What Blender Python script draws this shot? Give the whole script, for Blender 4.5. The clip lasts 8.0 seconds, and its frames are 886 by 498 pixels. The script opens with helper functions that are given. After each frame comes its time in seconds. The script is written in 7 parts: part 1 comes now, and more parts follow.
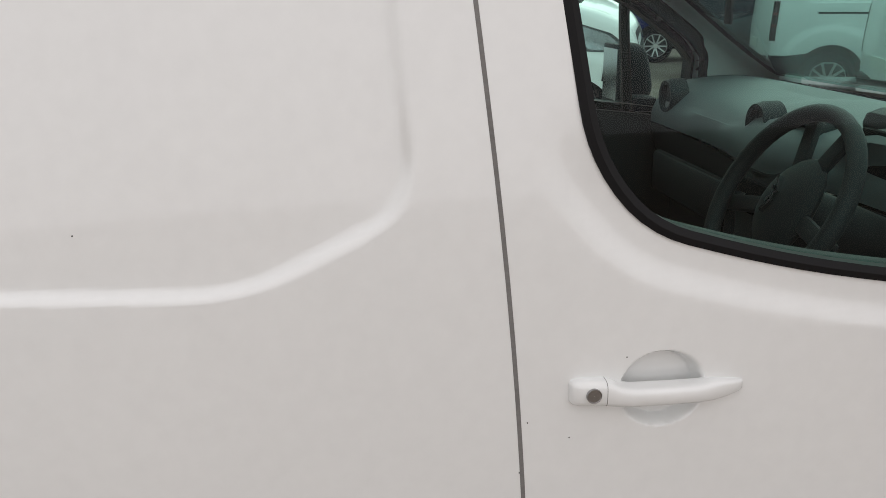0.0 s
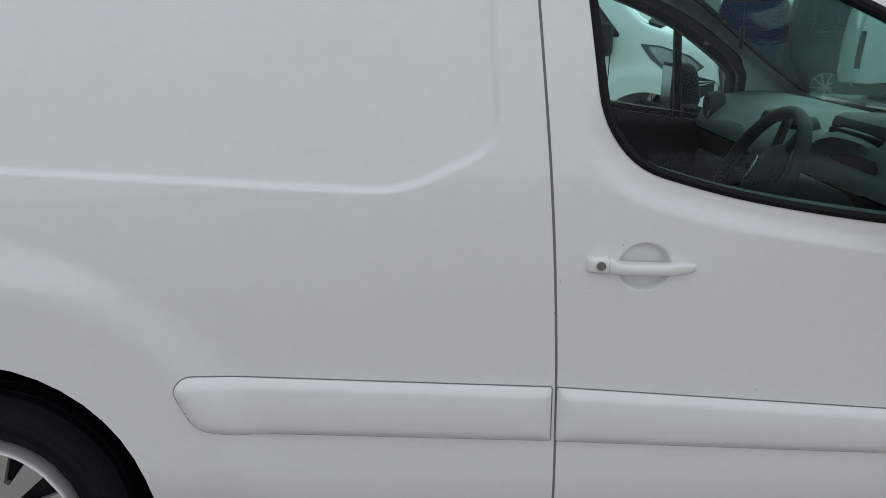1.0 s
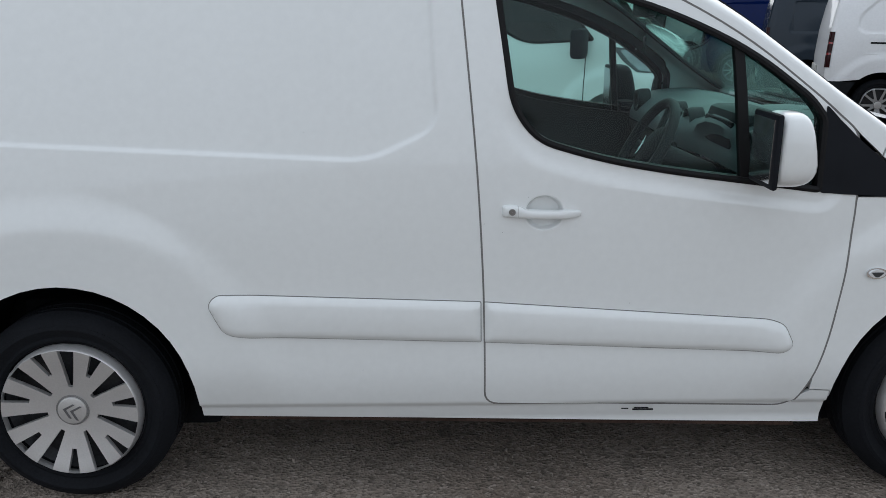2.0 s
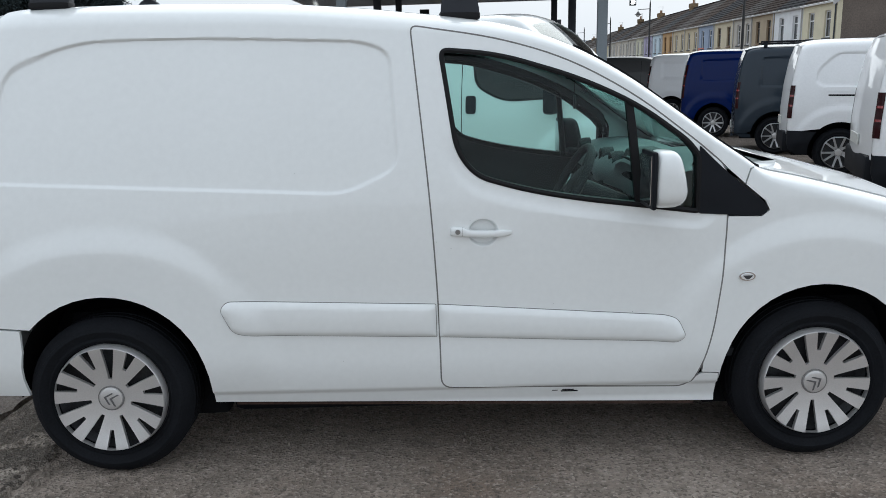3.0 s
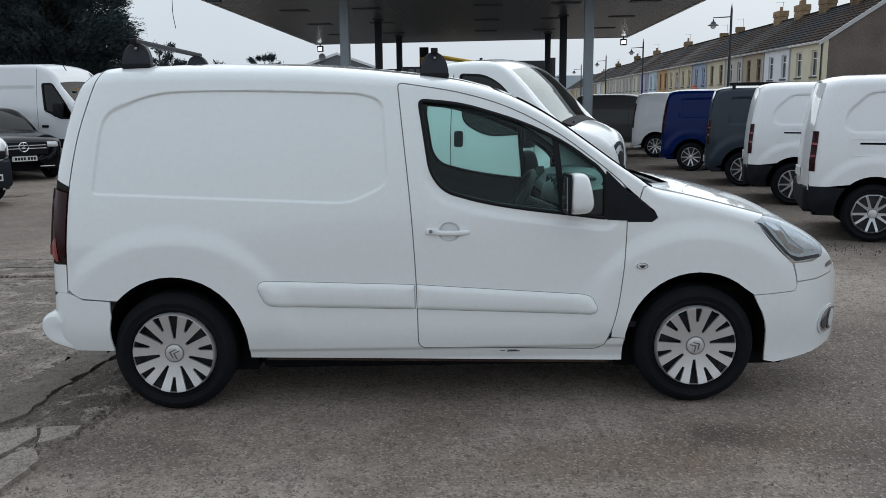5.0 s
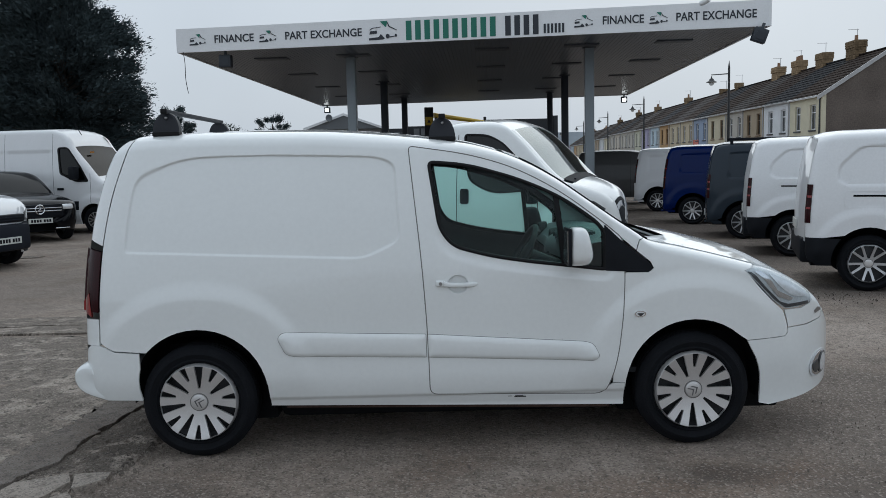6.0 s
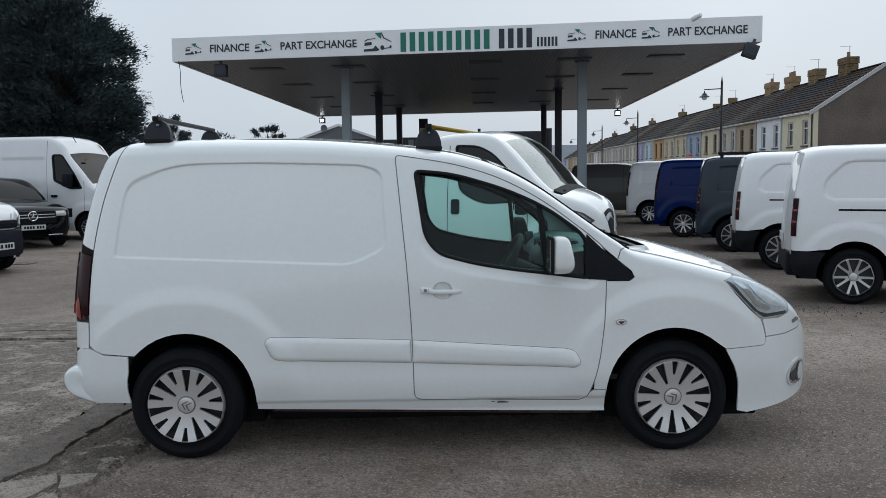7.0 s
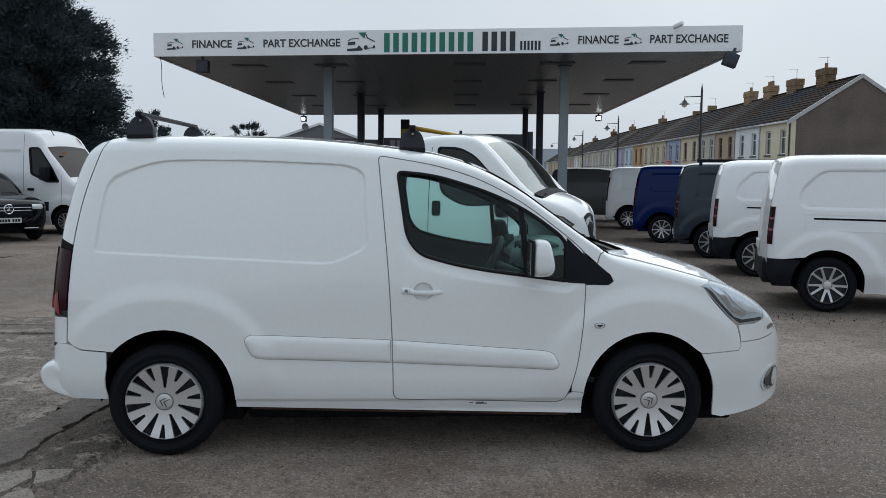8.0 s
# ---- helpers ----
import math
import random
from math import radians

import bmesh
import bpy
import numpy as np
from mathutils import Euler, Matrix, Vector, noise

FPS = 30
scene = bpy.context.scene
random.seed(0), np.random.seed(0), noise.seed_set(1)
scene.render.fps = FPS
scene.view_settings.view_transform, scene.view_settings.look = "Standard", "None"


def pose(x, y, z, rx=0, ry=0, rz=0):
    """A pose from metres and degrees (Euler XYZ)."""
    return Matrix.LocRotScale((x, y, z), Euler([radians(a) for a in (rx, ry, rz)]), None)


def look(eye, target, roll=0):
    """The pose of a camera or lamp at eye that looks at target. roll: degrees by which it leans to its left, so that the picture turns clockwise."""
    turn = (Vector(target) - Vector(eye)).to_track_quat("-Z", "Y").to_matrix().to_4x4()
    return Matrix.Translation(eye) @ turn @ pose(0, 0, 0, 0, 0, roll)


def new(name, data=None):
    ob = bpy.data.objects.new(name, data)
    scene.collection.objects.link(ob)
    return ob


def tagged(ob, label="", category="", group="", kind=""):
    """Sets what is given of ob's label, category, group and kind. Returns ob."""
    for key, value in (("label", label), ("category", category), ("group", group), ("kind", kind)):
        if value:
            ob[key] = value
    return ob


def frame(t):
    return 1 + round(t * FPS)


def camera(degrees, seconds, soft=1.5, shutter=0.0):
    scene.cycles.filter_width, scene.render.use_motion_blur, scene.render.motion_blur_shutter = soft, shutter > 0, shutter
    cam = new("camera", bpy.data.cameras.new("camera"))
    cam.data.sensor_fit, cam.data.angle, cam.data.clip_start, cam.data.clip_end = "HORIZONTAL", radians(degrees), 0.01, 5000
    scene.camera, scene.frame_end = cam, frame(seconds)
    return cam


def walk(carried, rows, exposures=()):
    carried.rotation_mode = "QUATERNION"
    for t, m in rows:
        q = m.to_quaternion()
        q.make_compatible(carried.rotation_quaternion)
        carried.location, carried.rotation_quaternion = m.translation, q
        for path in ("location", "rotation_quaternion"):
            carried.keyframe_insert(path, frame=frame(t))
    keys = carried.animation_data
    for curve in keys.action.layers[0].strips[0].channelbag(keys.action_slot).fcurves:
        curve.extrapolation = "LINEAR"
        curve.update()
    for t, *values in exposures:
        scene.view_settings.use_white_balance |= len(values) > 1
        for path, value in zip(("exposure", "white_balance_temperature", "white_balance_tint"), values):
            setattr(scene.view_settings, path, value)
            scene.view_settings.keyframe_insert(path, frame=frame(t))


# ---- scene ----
cam = camera(56.0, 8.0, 0.7)
EXPOSURES = [(0.0, 0.59, 6850, 14), (0.5, 0.31, 6400, 10), (1.0, 0.17, 6100, 8), (1.5, 0.2, 5950, 8), (3.0, 0.44, 5900, 6), (3.5, 0.46, 5900, 6), (4.5, 0.28, 5850, 5), (6.0, -0.05, 5750, 5), (6.5, -0.02, 5750, 5), (7.0, 0.03, 5750, 5), (8.0, 0.0, 5750, 5)]
PATH = [
    (0, (1.037, -0.9024, 1.4208), (1.292, 0.9810, 0.8311), -0.9),
    (0.5, (1.022, -1.2698, 1.4417), (1.084, 0.6342, 0.8662), 0.78),
    (1, (0.970, -1.6295, 1.4456), (1.026, 0.2816, 0.8935), 0.65),
    (1.3, (0.972, -1.8332, 1.4778), (1.018, 0.0789, 0.9281), 0.86),
    (1.5, (1.014, -1.9555, 1.4732), (1.047, -0.0416, 0.9291), 0.62),
    (1.7, (1.060, -2.1070, 1.4790), (1.095, -0.1940, 0.9310), 0.5),
    (2.8, (1.177, -2.8908, 1.5426), (1.214, -0.9496, 1.0636), -1.5),
    (3, (1.232, -3.0207, 1.5255), (1.267, -1.0649, 1.1066), -1.0),
    (3.5, (1.334, -3.3268, 1.5418), (1.334, -1.3654, 1.1549), -0.9),
    (4, (1.307, -3.6598, 1.5399), (1.316, -1.6955, 1.1651), -0.7),
    (4.5, (1.363, -3.9479, 1.5464), (1.37, -1.9788, 1.2006), -0.3),
    (4.7, (1.35, -4.049, 1.5615), (1.38, -2.0809, 1.2097), -0.1),
    (5.8, (1.29, -4.4403, 1.5931), (1.316, -2.4551, 1.3514), -1.3),
    (6, (1.303, -4.4684, 1.5979), (1.328, -2.4795, 1.3902), -1.3),
    (6.5, (1.336, -4.5114, 1.5985), (1.368, -2.5198, 1.4249), -1.5),
    (7, (1.352, -4.5572, 1.5841), (1.391, -2.5666, 1.4035), -0.7),
    (7.5, (1.345, -4.5762, 1.5829), (1.403, -2.5846, 1.4033), -0.2),
    (8, (1.338, -4.5823, 1.5859), (1.427, -2.5926, 1.4082), 0.5),
]
walk(cam, [(t, look(eye, target, roll)) for t, eye, target, roll in PATH], EXPOSURES)

# ---- world and sun: a bright overcast day ----
world = bpy.data.worlds.new("overcast_sky")
scene.world = world
world.use_nodes = True
wn, wl = world.node_tree.nodes, world.node_tree.links
wn.clear()
sky = wn.new("ShaderNodeTexSky")
sky.sky_type, sky.sun_disc = "NISHITA", False
sky.sun_elevation, sky.sun_rotation = radians(40), radians(20)
sky.dust_density, sky.air_density, sky.ozone_density = 6.0, 1.0, 1.0
cloud_coord = wn.new("ShaderNodeTexCoord")
cloud_noise = wn.new("ShaderNodeTexNoise")
cloud_noise.inputs["Scale"].default_value = 2.2
cloud_noise.inputs["Detail"].default_value = 5.0
wl.new(cloud_coord.outputs["Generated"], cloud_noise.inputs["Vector"])
cloud_ramp = wn.new("ShaderNodeValToRGB")
cloud_ramp.color_ramp.elements[0].position, cloud_ramp.color_ramp.elements[0].color = 0.25, (7.3, 7.4, 7.6, 1)
cloud_ramp.color_ramp.elements[1].position, cloud_ramp.color_ramp.elements[1].color = 0.8, (8.9, 8.9, 9.0, 1)
wl.new(cloud_noise.outputs["Fac"], cloud_ramp.inputs["Fac"])
veil = wn.new("ShaderNodeMix")
veil.data_type = "RGBA"
veil.inputs["Factor"].default_value = 0.88
wl.new(sky.outputs["Color"], veil.inputs["A"])
wl.new(cloud_ramp.outputs["Color"], veil.inputs["B"])
back = wn.new("ShaderNodeBackground")
back.inputs["Strength"].default_value = 0.1
toward = wn.new("ShaderNodeVectorMath")
toward.operation = "DOT_PRODUCT"
toward.inputs[1].default_value = (0.15, 0.95, 0.25)
wl.new(cloud_coord.outputs["Generated"], toward.inputs[0])
glow_span = wn.new("ShaderNodeMapRange")
glow_span.inputs["From Min"].default_value, glow_span.inputs["From Max"].default_value = -1.0, 1.0
glow_span.inputs["To Min"].default_value, glow_span.inputs["To Max"].default_value = 1.0, 0.86
wl.new(toward.outputs["Value"], glow_span.inputs["Value"])
lit = wn.new("ShaderNodeVectorMath")
lit.operation = "SCALE"
wl.new(veil.outputs["Result"], lit.inputs[0])
wl.new(glow_span.outputs["Result"], lit.inputs["Scale"])
wl.new(lit.outputs["Vector"], back.inputs["Color"])
world_out = wn.new("ShaderNodeOutputWorld")
wl.new(back.outputs["Background"], world_out.inputs["Surface"])

sun = new("sun", bpy.data.lights.new("sun", "SUN"))
sun.data.energy, sun.data.angle, sun.data.color = 0.9, radians(85), (1.0, 0.97, 0.92)
sun.matrix_world = look((4.1, 11.3, 10), (0, 0, 0))


# ---- materials ----
def material(name, color, rough=0.5, metal=0.0, vary=0.12, scale=6.0, fine=120.0, bump=0.0, coat=0.0, spec=0.5, random_tint=0.0, stretch=(1, 1, 1)):
    """A plain surface with broad and fine variation of colour and roughness, and fine relief."""
    m = bpy.data.materials.new(name)
    m.use_nodes = True
    n, l = m.node_tree.nodes, m.node_tree.links
    b = n["Principled BSDF"]
    b.inputs["Metallic"].default_value, b.inputs["Roughness"].default_value = metal, rough
    b.inputs["Coat Weight"].default_value, b.inputs["Coat Roughness"].default_value = coat, 0.04
    b.inputs["Specular IOR Level"].default_value = spec
    co = n.new("ShaderNodeTexCoord")
    mp = n.new("ShaderNodeMapping")
    mp.inputs["Scale"].default_value = stretch
    l.new(co.outputs["Object"], mp.inputs["Vector"])
    broad = n.new("ShaderNodeTexNoise")
    broad.inputs["Scale"].default_value, broad.inputs["Detail"].default_value = scale, 4.0
    small = n.new("ShaderNodeTexNoise")
    small.inputs["Scale"].default_value, small.inputs["Detail"].default_value = fine, 3.0
    for t in (broad, small):
        l.new(mp.outputs["Vector"], t.inputs["Vector"])
    add = n.new("ShaderNodeMath")
    add.operation = "ADD"
    l.new(broad.outputs["Fac"], add.inputs[0])
    l.new(small.outputs["Fac"], add.inputs[1])
    value = add.outputs[0]
    if random_tint:
        info = n.new("ShaderNodeObjectInfo")
        more = n.new("ShaderNodeMath")
        more.operation = "MULTIPLY_ADD"
        more.inputs[1].default_value = random_tint * 4
        l.new(info.outputs["Random"], more.inputs[0])
        l.new(value, more.inputs[2])
        value = more.outputs[0]
    span = n.new("ShaderNodeMapRange")
    span.inputs["From Min"].default_value, span.inputs["From Max"].default_value = 0.6, 1.4 + random_tint * 4
    span.inputs["To Min"].default_value, span.inputs["To Max"].default_value = 1 - vary, 1 + vary
    l.new(value, span.inputs["Value"])
    tint = n.new("ShaderNodeVectorMath")
    tint.operation = "SCALE"
    tint.inputs[0].default_value = color[:3]
    l.new(span.outputs["Result"], tint.inputs["Scale"])
    l.new(tint.outputs["Vector"], b.inputs["Base Color"])
    if bump:
        bp = n.new("ShaderNodeBump")
        bp.inputs["Strength"].default_value, bp.inputs["Distance"].default_value = bump, 0.004
        l.new(small.outputs["Fac"], bp.inputs["Height"])
        l.new(bp.outputs["Normal"], b.inputs["Normal"])
    return m


def glass(name, color, gloss=0.03, least=0.045, most=1.0):
    """A window pane: clear, tinted, with a sharp reflection that grows at grazing angles."""
    m = bpy.data.materials.new(name)
    m.use_nodes = True
    n, l = m.node_tree.nodes, m.node_tree.links
    n.clear()
    clear, shiny, mix, face, power, span, out = (n.new("ShaderNode" + k) for k in ("BsdfTransparent", "BsdfGlossy", "MixShader", "LayerWeight", "Math", "MapRange", "OutputMaterial"))
    clear.inputs["Color"].default_value = (*color, 1)
    shiny.inputs["Roughness"].default_value = gloss
    face.inputs["Blend"].default_value = 0.5
    power.operation = "POWER"
    power.inputs[1].default_value = 5.0
    span.inputs["To Min"].default_value, span.inputs["To Max"].default_value = least, most
    l.new(face.outputs["Facing"], power.inputs[0])
    l.new(power.outputs[0], span.inputs["Value"])
    l.new(span.outputs["Result"], mix.inputs["Fac"])
    l.new(clear.outputs["BSDF"], mix.inputs[1])
    l.new(shiny.outputs["BSDF"], mix.inputs[2])
    l.new(mix.outputs["Shader"], out.inputs["Surface"])
    return m


def paint(name, color, vary=0.03, rough=0.3, coat=1.0):
    return material(name, color, rough, 0.0, vary, 1.3, 40.0, 0.0, coat)


WHITE = paint("white_paint", (0.785, 0.805, 0.80))
WHITE_OLD = paint("white_paint_dusty", (0.76, 0.77, 0.78), 0.05, 0.4, 0.6)
BLUE = material("blue_paint", (0.0015, 0.011, 0.08), 0.16, 0, 0.1, 1.3, 40, coat=0.08, spec=0.12)
GREY = material("grey_blue_paint", (0.021, 0.031, 0.044), 0.18, 0, 0.05, 1.3, 40, coat=0.15, spec=0.2)
DARKGREY = material("dark_grey_paint", (0.055, 0.056, 0.058), 0.4, 0, 0.1, 1.3, 40, coat=0.3, spec=0.3)
BLACKPAINT = material("black_paint", (0.003, 0.0034, 0.005), 0.12, 0, 0.1, 1.3, 40, coat=0.12, spec=0.15)
SILVERPAINT = paint("silver_white_paint", (0.62, 0.64, 0.66))
BARBLACK = material("grained_bar_plastic", (0.022, 0.024, 0.030), 0.55, 0, 0.25, 8, 700, 0.05, spec=0.25)
PLASTIC = material("black_plastic", (0.009, 0.0105, 0.014), 0.6, 0, 0.25, 8, 900, 0.04, spec=0.14)
GREYPLASTIC = material("grey_bumper_plastic", (0.014, 0.017, 0.025), 0.6, 0, 0.15, 6, 700, 0.04, spec=0.15)
DOORGAP = material("grey_shut_gap", (0.19, 0.185, 0.18), 0.8, 0, 0.2, 12, 200, 0.1, spec=0.1)
LAMPGREY = material("grey_lamp_bowl", (0.60, 0.62, 0.63), 0.35, 0.1, 0.25, 14, 60)
RUBBER = material("rubber_seal", (0.008, 0.008, 0.009), 0.6, 0, 0.2, 12, 700, 0.03, spec=0.2)
TYRE = material("tyre_rubber", (0.0085, 0.0095, 0.012), 0.75, 0, 0.35, 7, 120, 0.3, spec=0.12)
VOID = material("dark_underside", (0.009, 0.0095, 0.011), 0.9, 0, 0.3, 5, 60, 0.2, spec=0.1)
HUBCAP = material("silver_hubcap", (0.66, 0.65, 0.645), 0.34, 0.65, 0.08, 9, 200, 0.02)
RIMSTEEL = material("dark_steel_rim", (0.035, 0.036, 0.04), 0.5, 0.3, 0.4, 30, 120, 0.05)
MARK = material("worn_badge_relief", (0.16, 0.16, 0.165), 0.4, 0.6, 0.2, 30, 200)
RUST = material("rusty_seam", (0.045, 0.028, 0.022), 0.85, 0, 0.6, 14, 90, 0.3, spec=0.15)
ALLOY = material("alloy_rim", (0.55, 0.56, 0.57), 0.3, 0.7, 0.1, 9, 200, 0.03)
CHROME = material("chrome", (0.75, 0.76, 0.78), 0.12, 1.0, 0.04, 10, 100)
STEEL = material("brushed_steel", (0.33, 0.33, 0.33), 0.35, 1.0, 0.15, 20, 200, 0.05)
LAMPRED = material("dark_red_lens", (0.022, 0.003, 0.0045), 0.2, 0, 0.2, 14, 90, 0, 0.08, spec=0.15)
LAMPBRIGHT = material("red_lens", (0.22, 0.012, 0.014), 0.15, 0, 0.2, 14, 90, 0, 1.0)
REFLECTOR = material("lamp_reflector", (0.80, 0.81, 0.82), 0.25, 0.35, 0.2, 16, 60)
BOWL = material("dull_lamp_bowl", (0.27, 0.29, 0.31), 0.2, 0.4, 0.35, 18, 60, 0, 0.6)
LAMPDARK = material("lamp_housing", (0.03, 0.033, 0.038), 0.3, 0, 0.3, 16, 60, 0, 0.5)
LENS = glass("clear_lens", (0.9, 0.93, 0.95), 0.04)
SCREEN = glass("pale_screen", (0.62, 0.70, 0.68), 0.03, 0.2)
PANE = glass("tinted_pane", (0.72, 0.92, 0.88), 0.02, 0.022)
DARKPANE = glass("dark_pane", (0.05, 0.06, 0.065), 0.03, 0.04, 0.5)
TRIM = material("grey_dash_plastic", (0.098, 0.112, 0.117), 0.6, 0, 0.15, 9, 900, 0.03)
TRIMDARK = material("dark_cabin_trim", (0.013, 0.015, 0.018), 0.7, 0, 0.2, 9, 900, 0.03)
FABRIC = material("dark_seat_fabric", (0.03, 0.031, 0.036), 0.95, 0, 0.25, 14, 900, 0.08)
PLATE = material("number_plate", (0.62, 0.63, 0.6), 0.4, 0, 0.05, 8, 80)
AMBER = material("amber_lens", (0.5, 0.2, 0.03), 0.2, 0, 0.1, 20, 90, 0, 1.0)


# ---- building helpers ----
def finish(ob, material_, smooth=35):
    ob.data.materials.append(material_)
    if smooth:
        ob.data.shade_smooth()
        ob.data.set_sharp_from_angle(angle=radians(smooth))
    return ob


def solid(name, verts, faces, material_, parent=None, label="", smooth=35):
    me = bpy.data.meshes.new(name)
    me.from_pydata([tuple(float(c) for c in v) for v in verts], [], faces)
    me.validate()
    me.update()
    ob = finish(new(name, me), material_, smooth)
    ob.parent = parent
    return tagged(ob, label)


def part(name, bm, material_, parent=None, label="", smooth=35):
    """Links a bmesh as one mesh object under a thing or a part."""
    bmesh.ops.recalc_face_normals(bm, faces=bm.faces)
    me = bpy.data.meshes.new(name)
    bm.to_mesh(me)
    bm.free()
    ob = finish(new(name, me), material_, smooth)
    ob.parent = parent
    return tagged(ob, label)


def empty(name, m=None, label="", category="", group="", kind=""):
    ob = new(name)
    ob.empty_display_size = 0.1
    if m is not None:
        ob.matrix_world = m
    return tagged(ob, label, category, group, kind)


def box(bm, x0, x1, y0, y1, z0, z1, bevel=0.0, m=None):
    made = bmesh.ops.create_cube(bm, size=1.0, matrix=Matrix.Translation(((x0 + x1) / 2, (y0 + y1) / 2, (z0 + z1) / 2)) @ Matrix.Diagonal((x1 - x0, y1 - y0, z1 - z0, 1)))
    if bevel:
        edges = list({e for v in made["verts"] for e in v.link_edges})
        out = bmesh.ops.bevel(bm, geom=edges, offset=bevel, segments=2, affect="EDGES", profile=0.5)
        made = {"verts": out["verts"]}
        vs = {v for f in out["faces"] for v in f.verts}
        made["verts"] = list(vs)
    if m is not None:
        bmesh.ops.transform(bm, matrix=m, verts=made["verts"])
    return made["verts"]


def boxes(*rows, bevel=0.0):
    bm = bmesh.new()
    for r in rows:
        box(bm, *r, bevel=bevel)
    return bm


def rod(bm, p, q, r0, r1=None, sides=10):
    """A tapered round bar from p to q."""
    p, q = Vector(p), Vector(q)
    d = q - p
    m = Matrix.Translation((p + q) / 2) @ d.to_track_quat("Z", "Y").to_matrix().to_4x4()
    bmesh.ops.create_cone(bm, cap_ends=True, segments=sides, radius1=r0, radius2=r0 if r1 is None else r1, depth=d.length, matrix=m)
    return bm


def lathe(profile, segments=40, m=None, closed=False):
    """Turns (radius, along) pairs about the y axis."""
    bm = bmesh.new()
    rings = []
    for k in range(segments):
        a = 2 * math.pi * k / segments
        rings.append([bm.verts.new((r * math.cos(a), y, r * math.sin(a))) for r, y in profile])
    n = len(profile)
    for k in range(segments):
        a, b = rings[k], rings[(k + 1) % segments]
        for i in range(n if closed else n - 1):
            j = (i + 1) % n
            bm.faces.new((a[i], a[j], b[j], b[i]))
    bmesh.ops.remove_doubles(bm, verts=bm.verts, dist=1e-5)
    if m is not None:
        bmesh.ops.transform(bm, matrix=m, verts=bm.verts)
    return bm


def spline(points, n=8, closed=False):
    """A smooth line through points (Catmull-Rom)."""
    p = [tuple(q) for q in points]
    ext = [p[-1], *p, p[0], p[1]] if closed else [p[0], *p, p[-1]]
    out = []
    for a, b, c, d in zip(ext, ext[1:], ext[2:], ext[3:]):
        for k in range(n):
            t = k / n
            out.append(tuple(0.5 * (2 * b[i] + (c[i] - a[i]) * t + (2 * a[i] - 5 * b[i] + 4 * c[i] - d[i]) * t * t + (3 * b[i] - a[i] - 3 * c[i] + d[i]) * t ** 3) for i in range(len(b))))
    if not closed:
        out.append(p[-1])
    return out


def rounded(points, r, n=5):
    """A polygon with its corners rounded by r (a number, or one for each corner)."""
    rs = r if isinstance(r, (list, tuple)) else [r] * len(points)
    out = []
    for k, b in enumerate(points):
        a, c = points[k - 1], points[(k + 1) % len(points)]
        la, lc = math.dist(a, b), math.dist(b, c)
        d = min(rs[k], la * 0.48, lc * 0.48)
        p = [b[i] + (a[i] - b[i]) * d / la for i in (0, 1)]
        q = [b[i] + (c[i] - b[i]) * d / lc for i in (0, 1)]
        for j in range(n + 1):
            t = j / n
            out.append(tuple((1 - t) ** 2 * p[i] + 2 * t * (1 - t) * b[i] + t * t * q[i] for i in (0, 1)))
    return out


def offset_line(poly, d):
    """A closed polygon moved inwards by d."""
    n = len(poly)
    area = sum(poly[k - 1][0] * poly[k][1] - poly[k][0] * poly[k - 1][1] for k in range(n))
    s = 1 if area > 0 else -1
    out = []
    for k in range(n):
        a, b, c = Vector(poly[k - 1]), Vector(poly[k]), Vector(poly[(k + 1) % n])
        e, f = (b - a), (c - b)
        if e.length < 1e-7 or f.length < 1e-7:
            out.append(tuple(b))
            continue
        e.normalize(), f.normalize()
        nrm = Vector((-e.y - f.y, e.x + f.x))
        if nrm.length < 1e-6:
            out.append(tuple(b))
            continue
        nrm.normalize()
        k_ = max(0.5, nrm.dot(Vector((-e.y, e.x))))
        q = b + nrm * (s * d / k_)
        out.append((q.x, q.y))
    return out


def densify(poly, step):
    """A closed polygon with points set no further apart than step."""
    out = []
    for k in range(len(poly)):
        a, b = poly[k], poly[(k + 1) % len(poly)]
        n = max(1, int(math.dist(a, b) / step))
        out += [tuple(a[i] + (b[i] - a[i]) * t / n for i in (0, 1)) for t in range(n)]
    return out


def keyhole(outer, hole):
    """One polygon that runs round a hole."""
    def area(p):
        return sum(p[k - 1][0] * p[k][1] - p[k][0] * p[k - 1][1] for k in range(len(p)))
    if area(outer) * area(hole) > 0:
        hole = hole[::-1]
    i, j = min(((a, b) for a in range(len(outer)) for b in range(len(hole))), key=lambda q: math.dist(outer[q[0]], hole[q[1]]))
    return outer[:i + 1] + hole[j:] + hole[:j + 1] + outer[i:]


def inside(poly, X, Z):
    hit = np.zeros(X.shape, bool)
    p = np.array(poly)
    for (x0, z0), (x1, z1) in zip(p, np.roll(p, -1, 0)):
        if z0 == z1:
            continue
        cross = (Z < z0) != (Z < z1)
        hit ^= cross & (X < x0 + (Z - z0) * (x1 - x0) / (z1 - z0))
    return hit


def distance(poly, X, Z, closed=True):
    """The distance to a line, vectorised."""
    best = np.full(X.shape, 9e9)
    p = np.array(poly)
    q = np.roll(p, -1, 0) if closed else p[1:]
    for (x0, z0), (x1, z1) in zip(p, q):
        dx, dz = x1 - x0, z1 - z0
        ll = dx * dx + dz * dz + 1e-12
        t = np.clip(((X - x0) * dx + (Z - z0) * dz) / ll, 0, 1)
        best = np.minimum(best, np.hypot(X - x0 - t * dx, Z - z0 - t * dz))
    return best


def smooth(t):
    t = np.clip(t, 0, 1)
    return t * t * (3 - 2 * t)


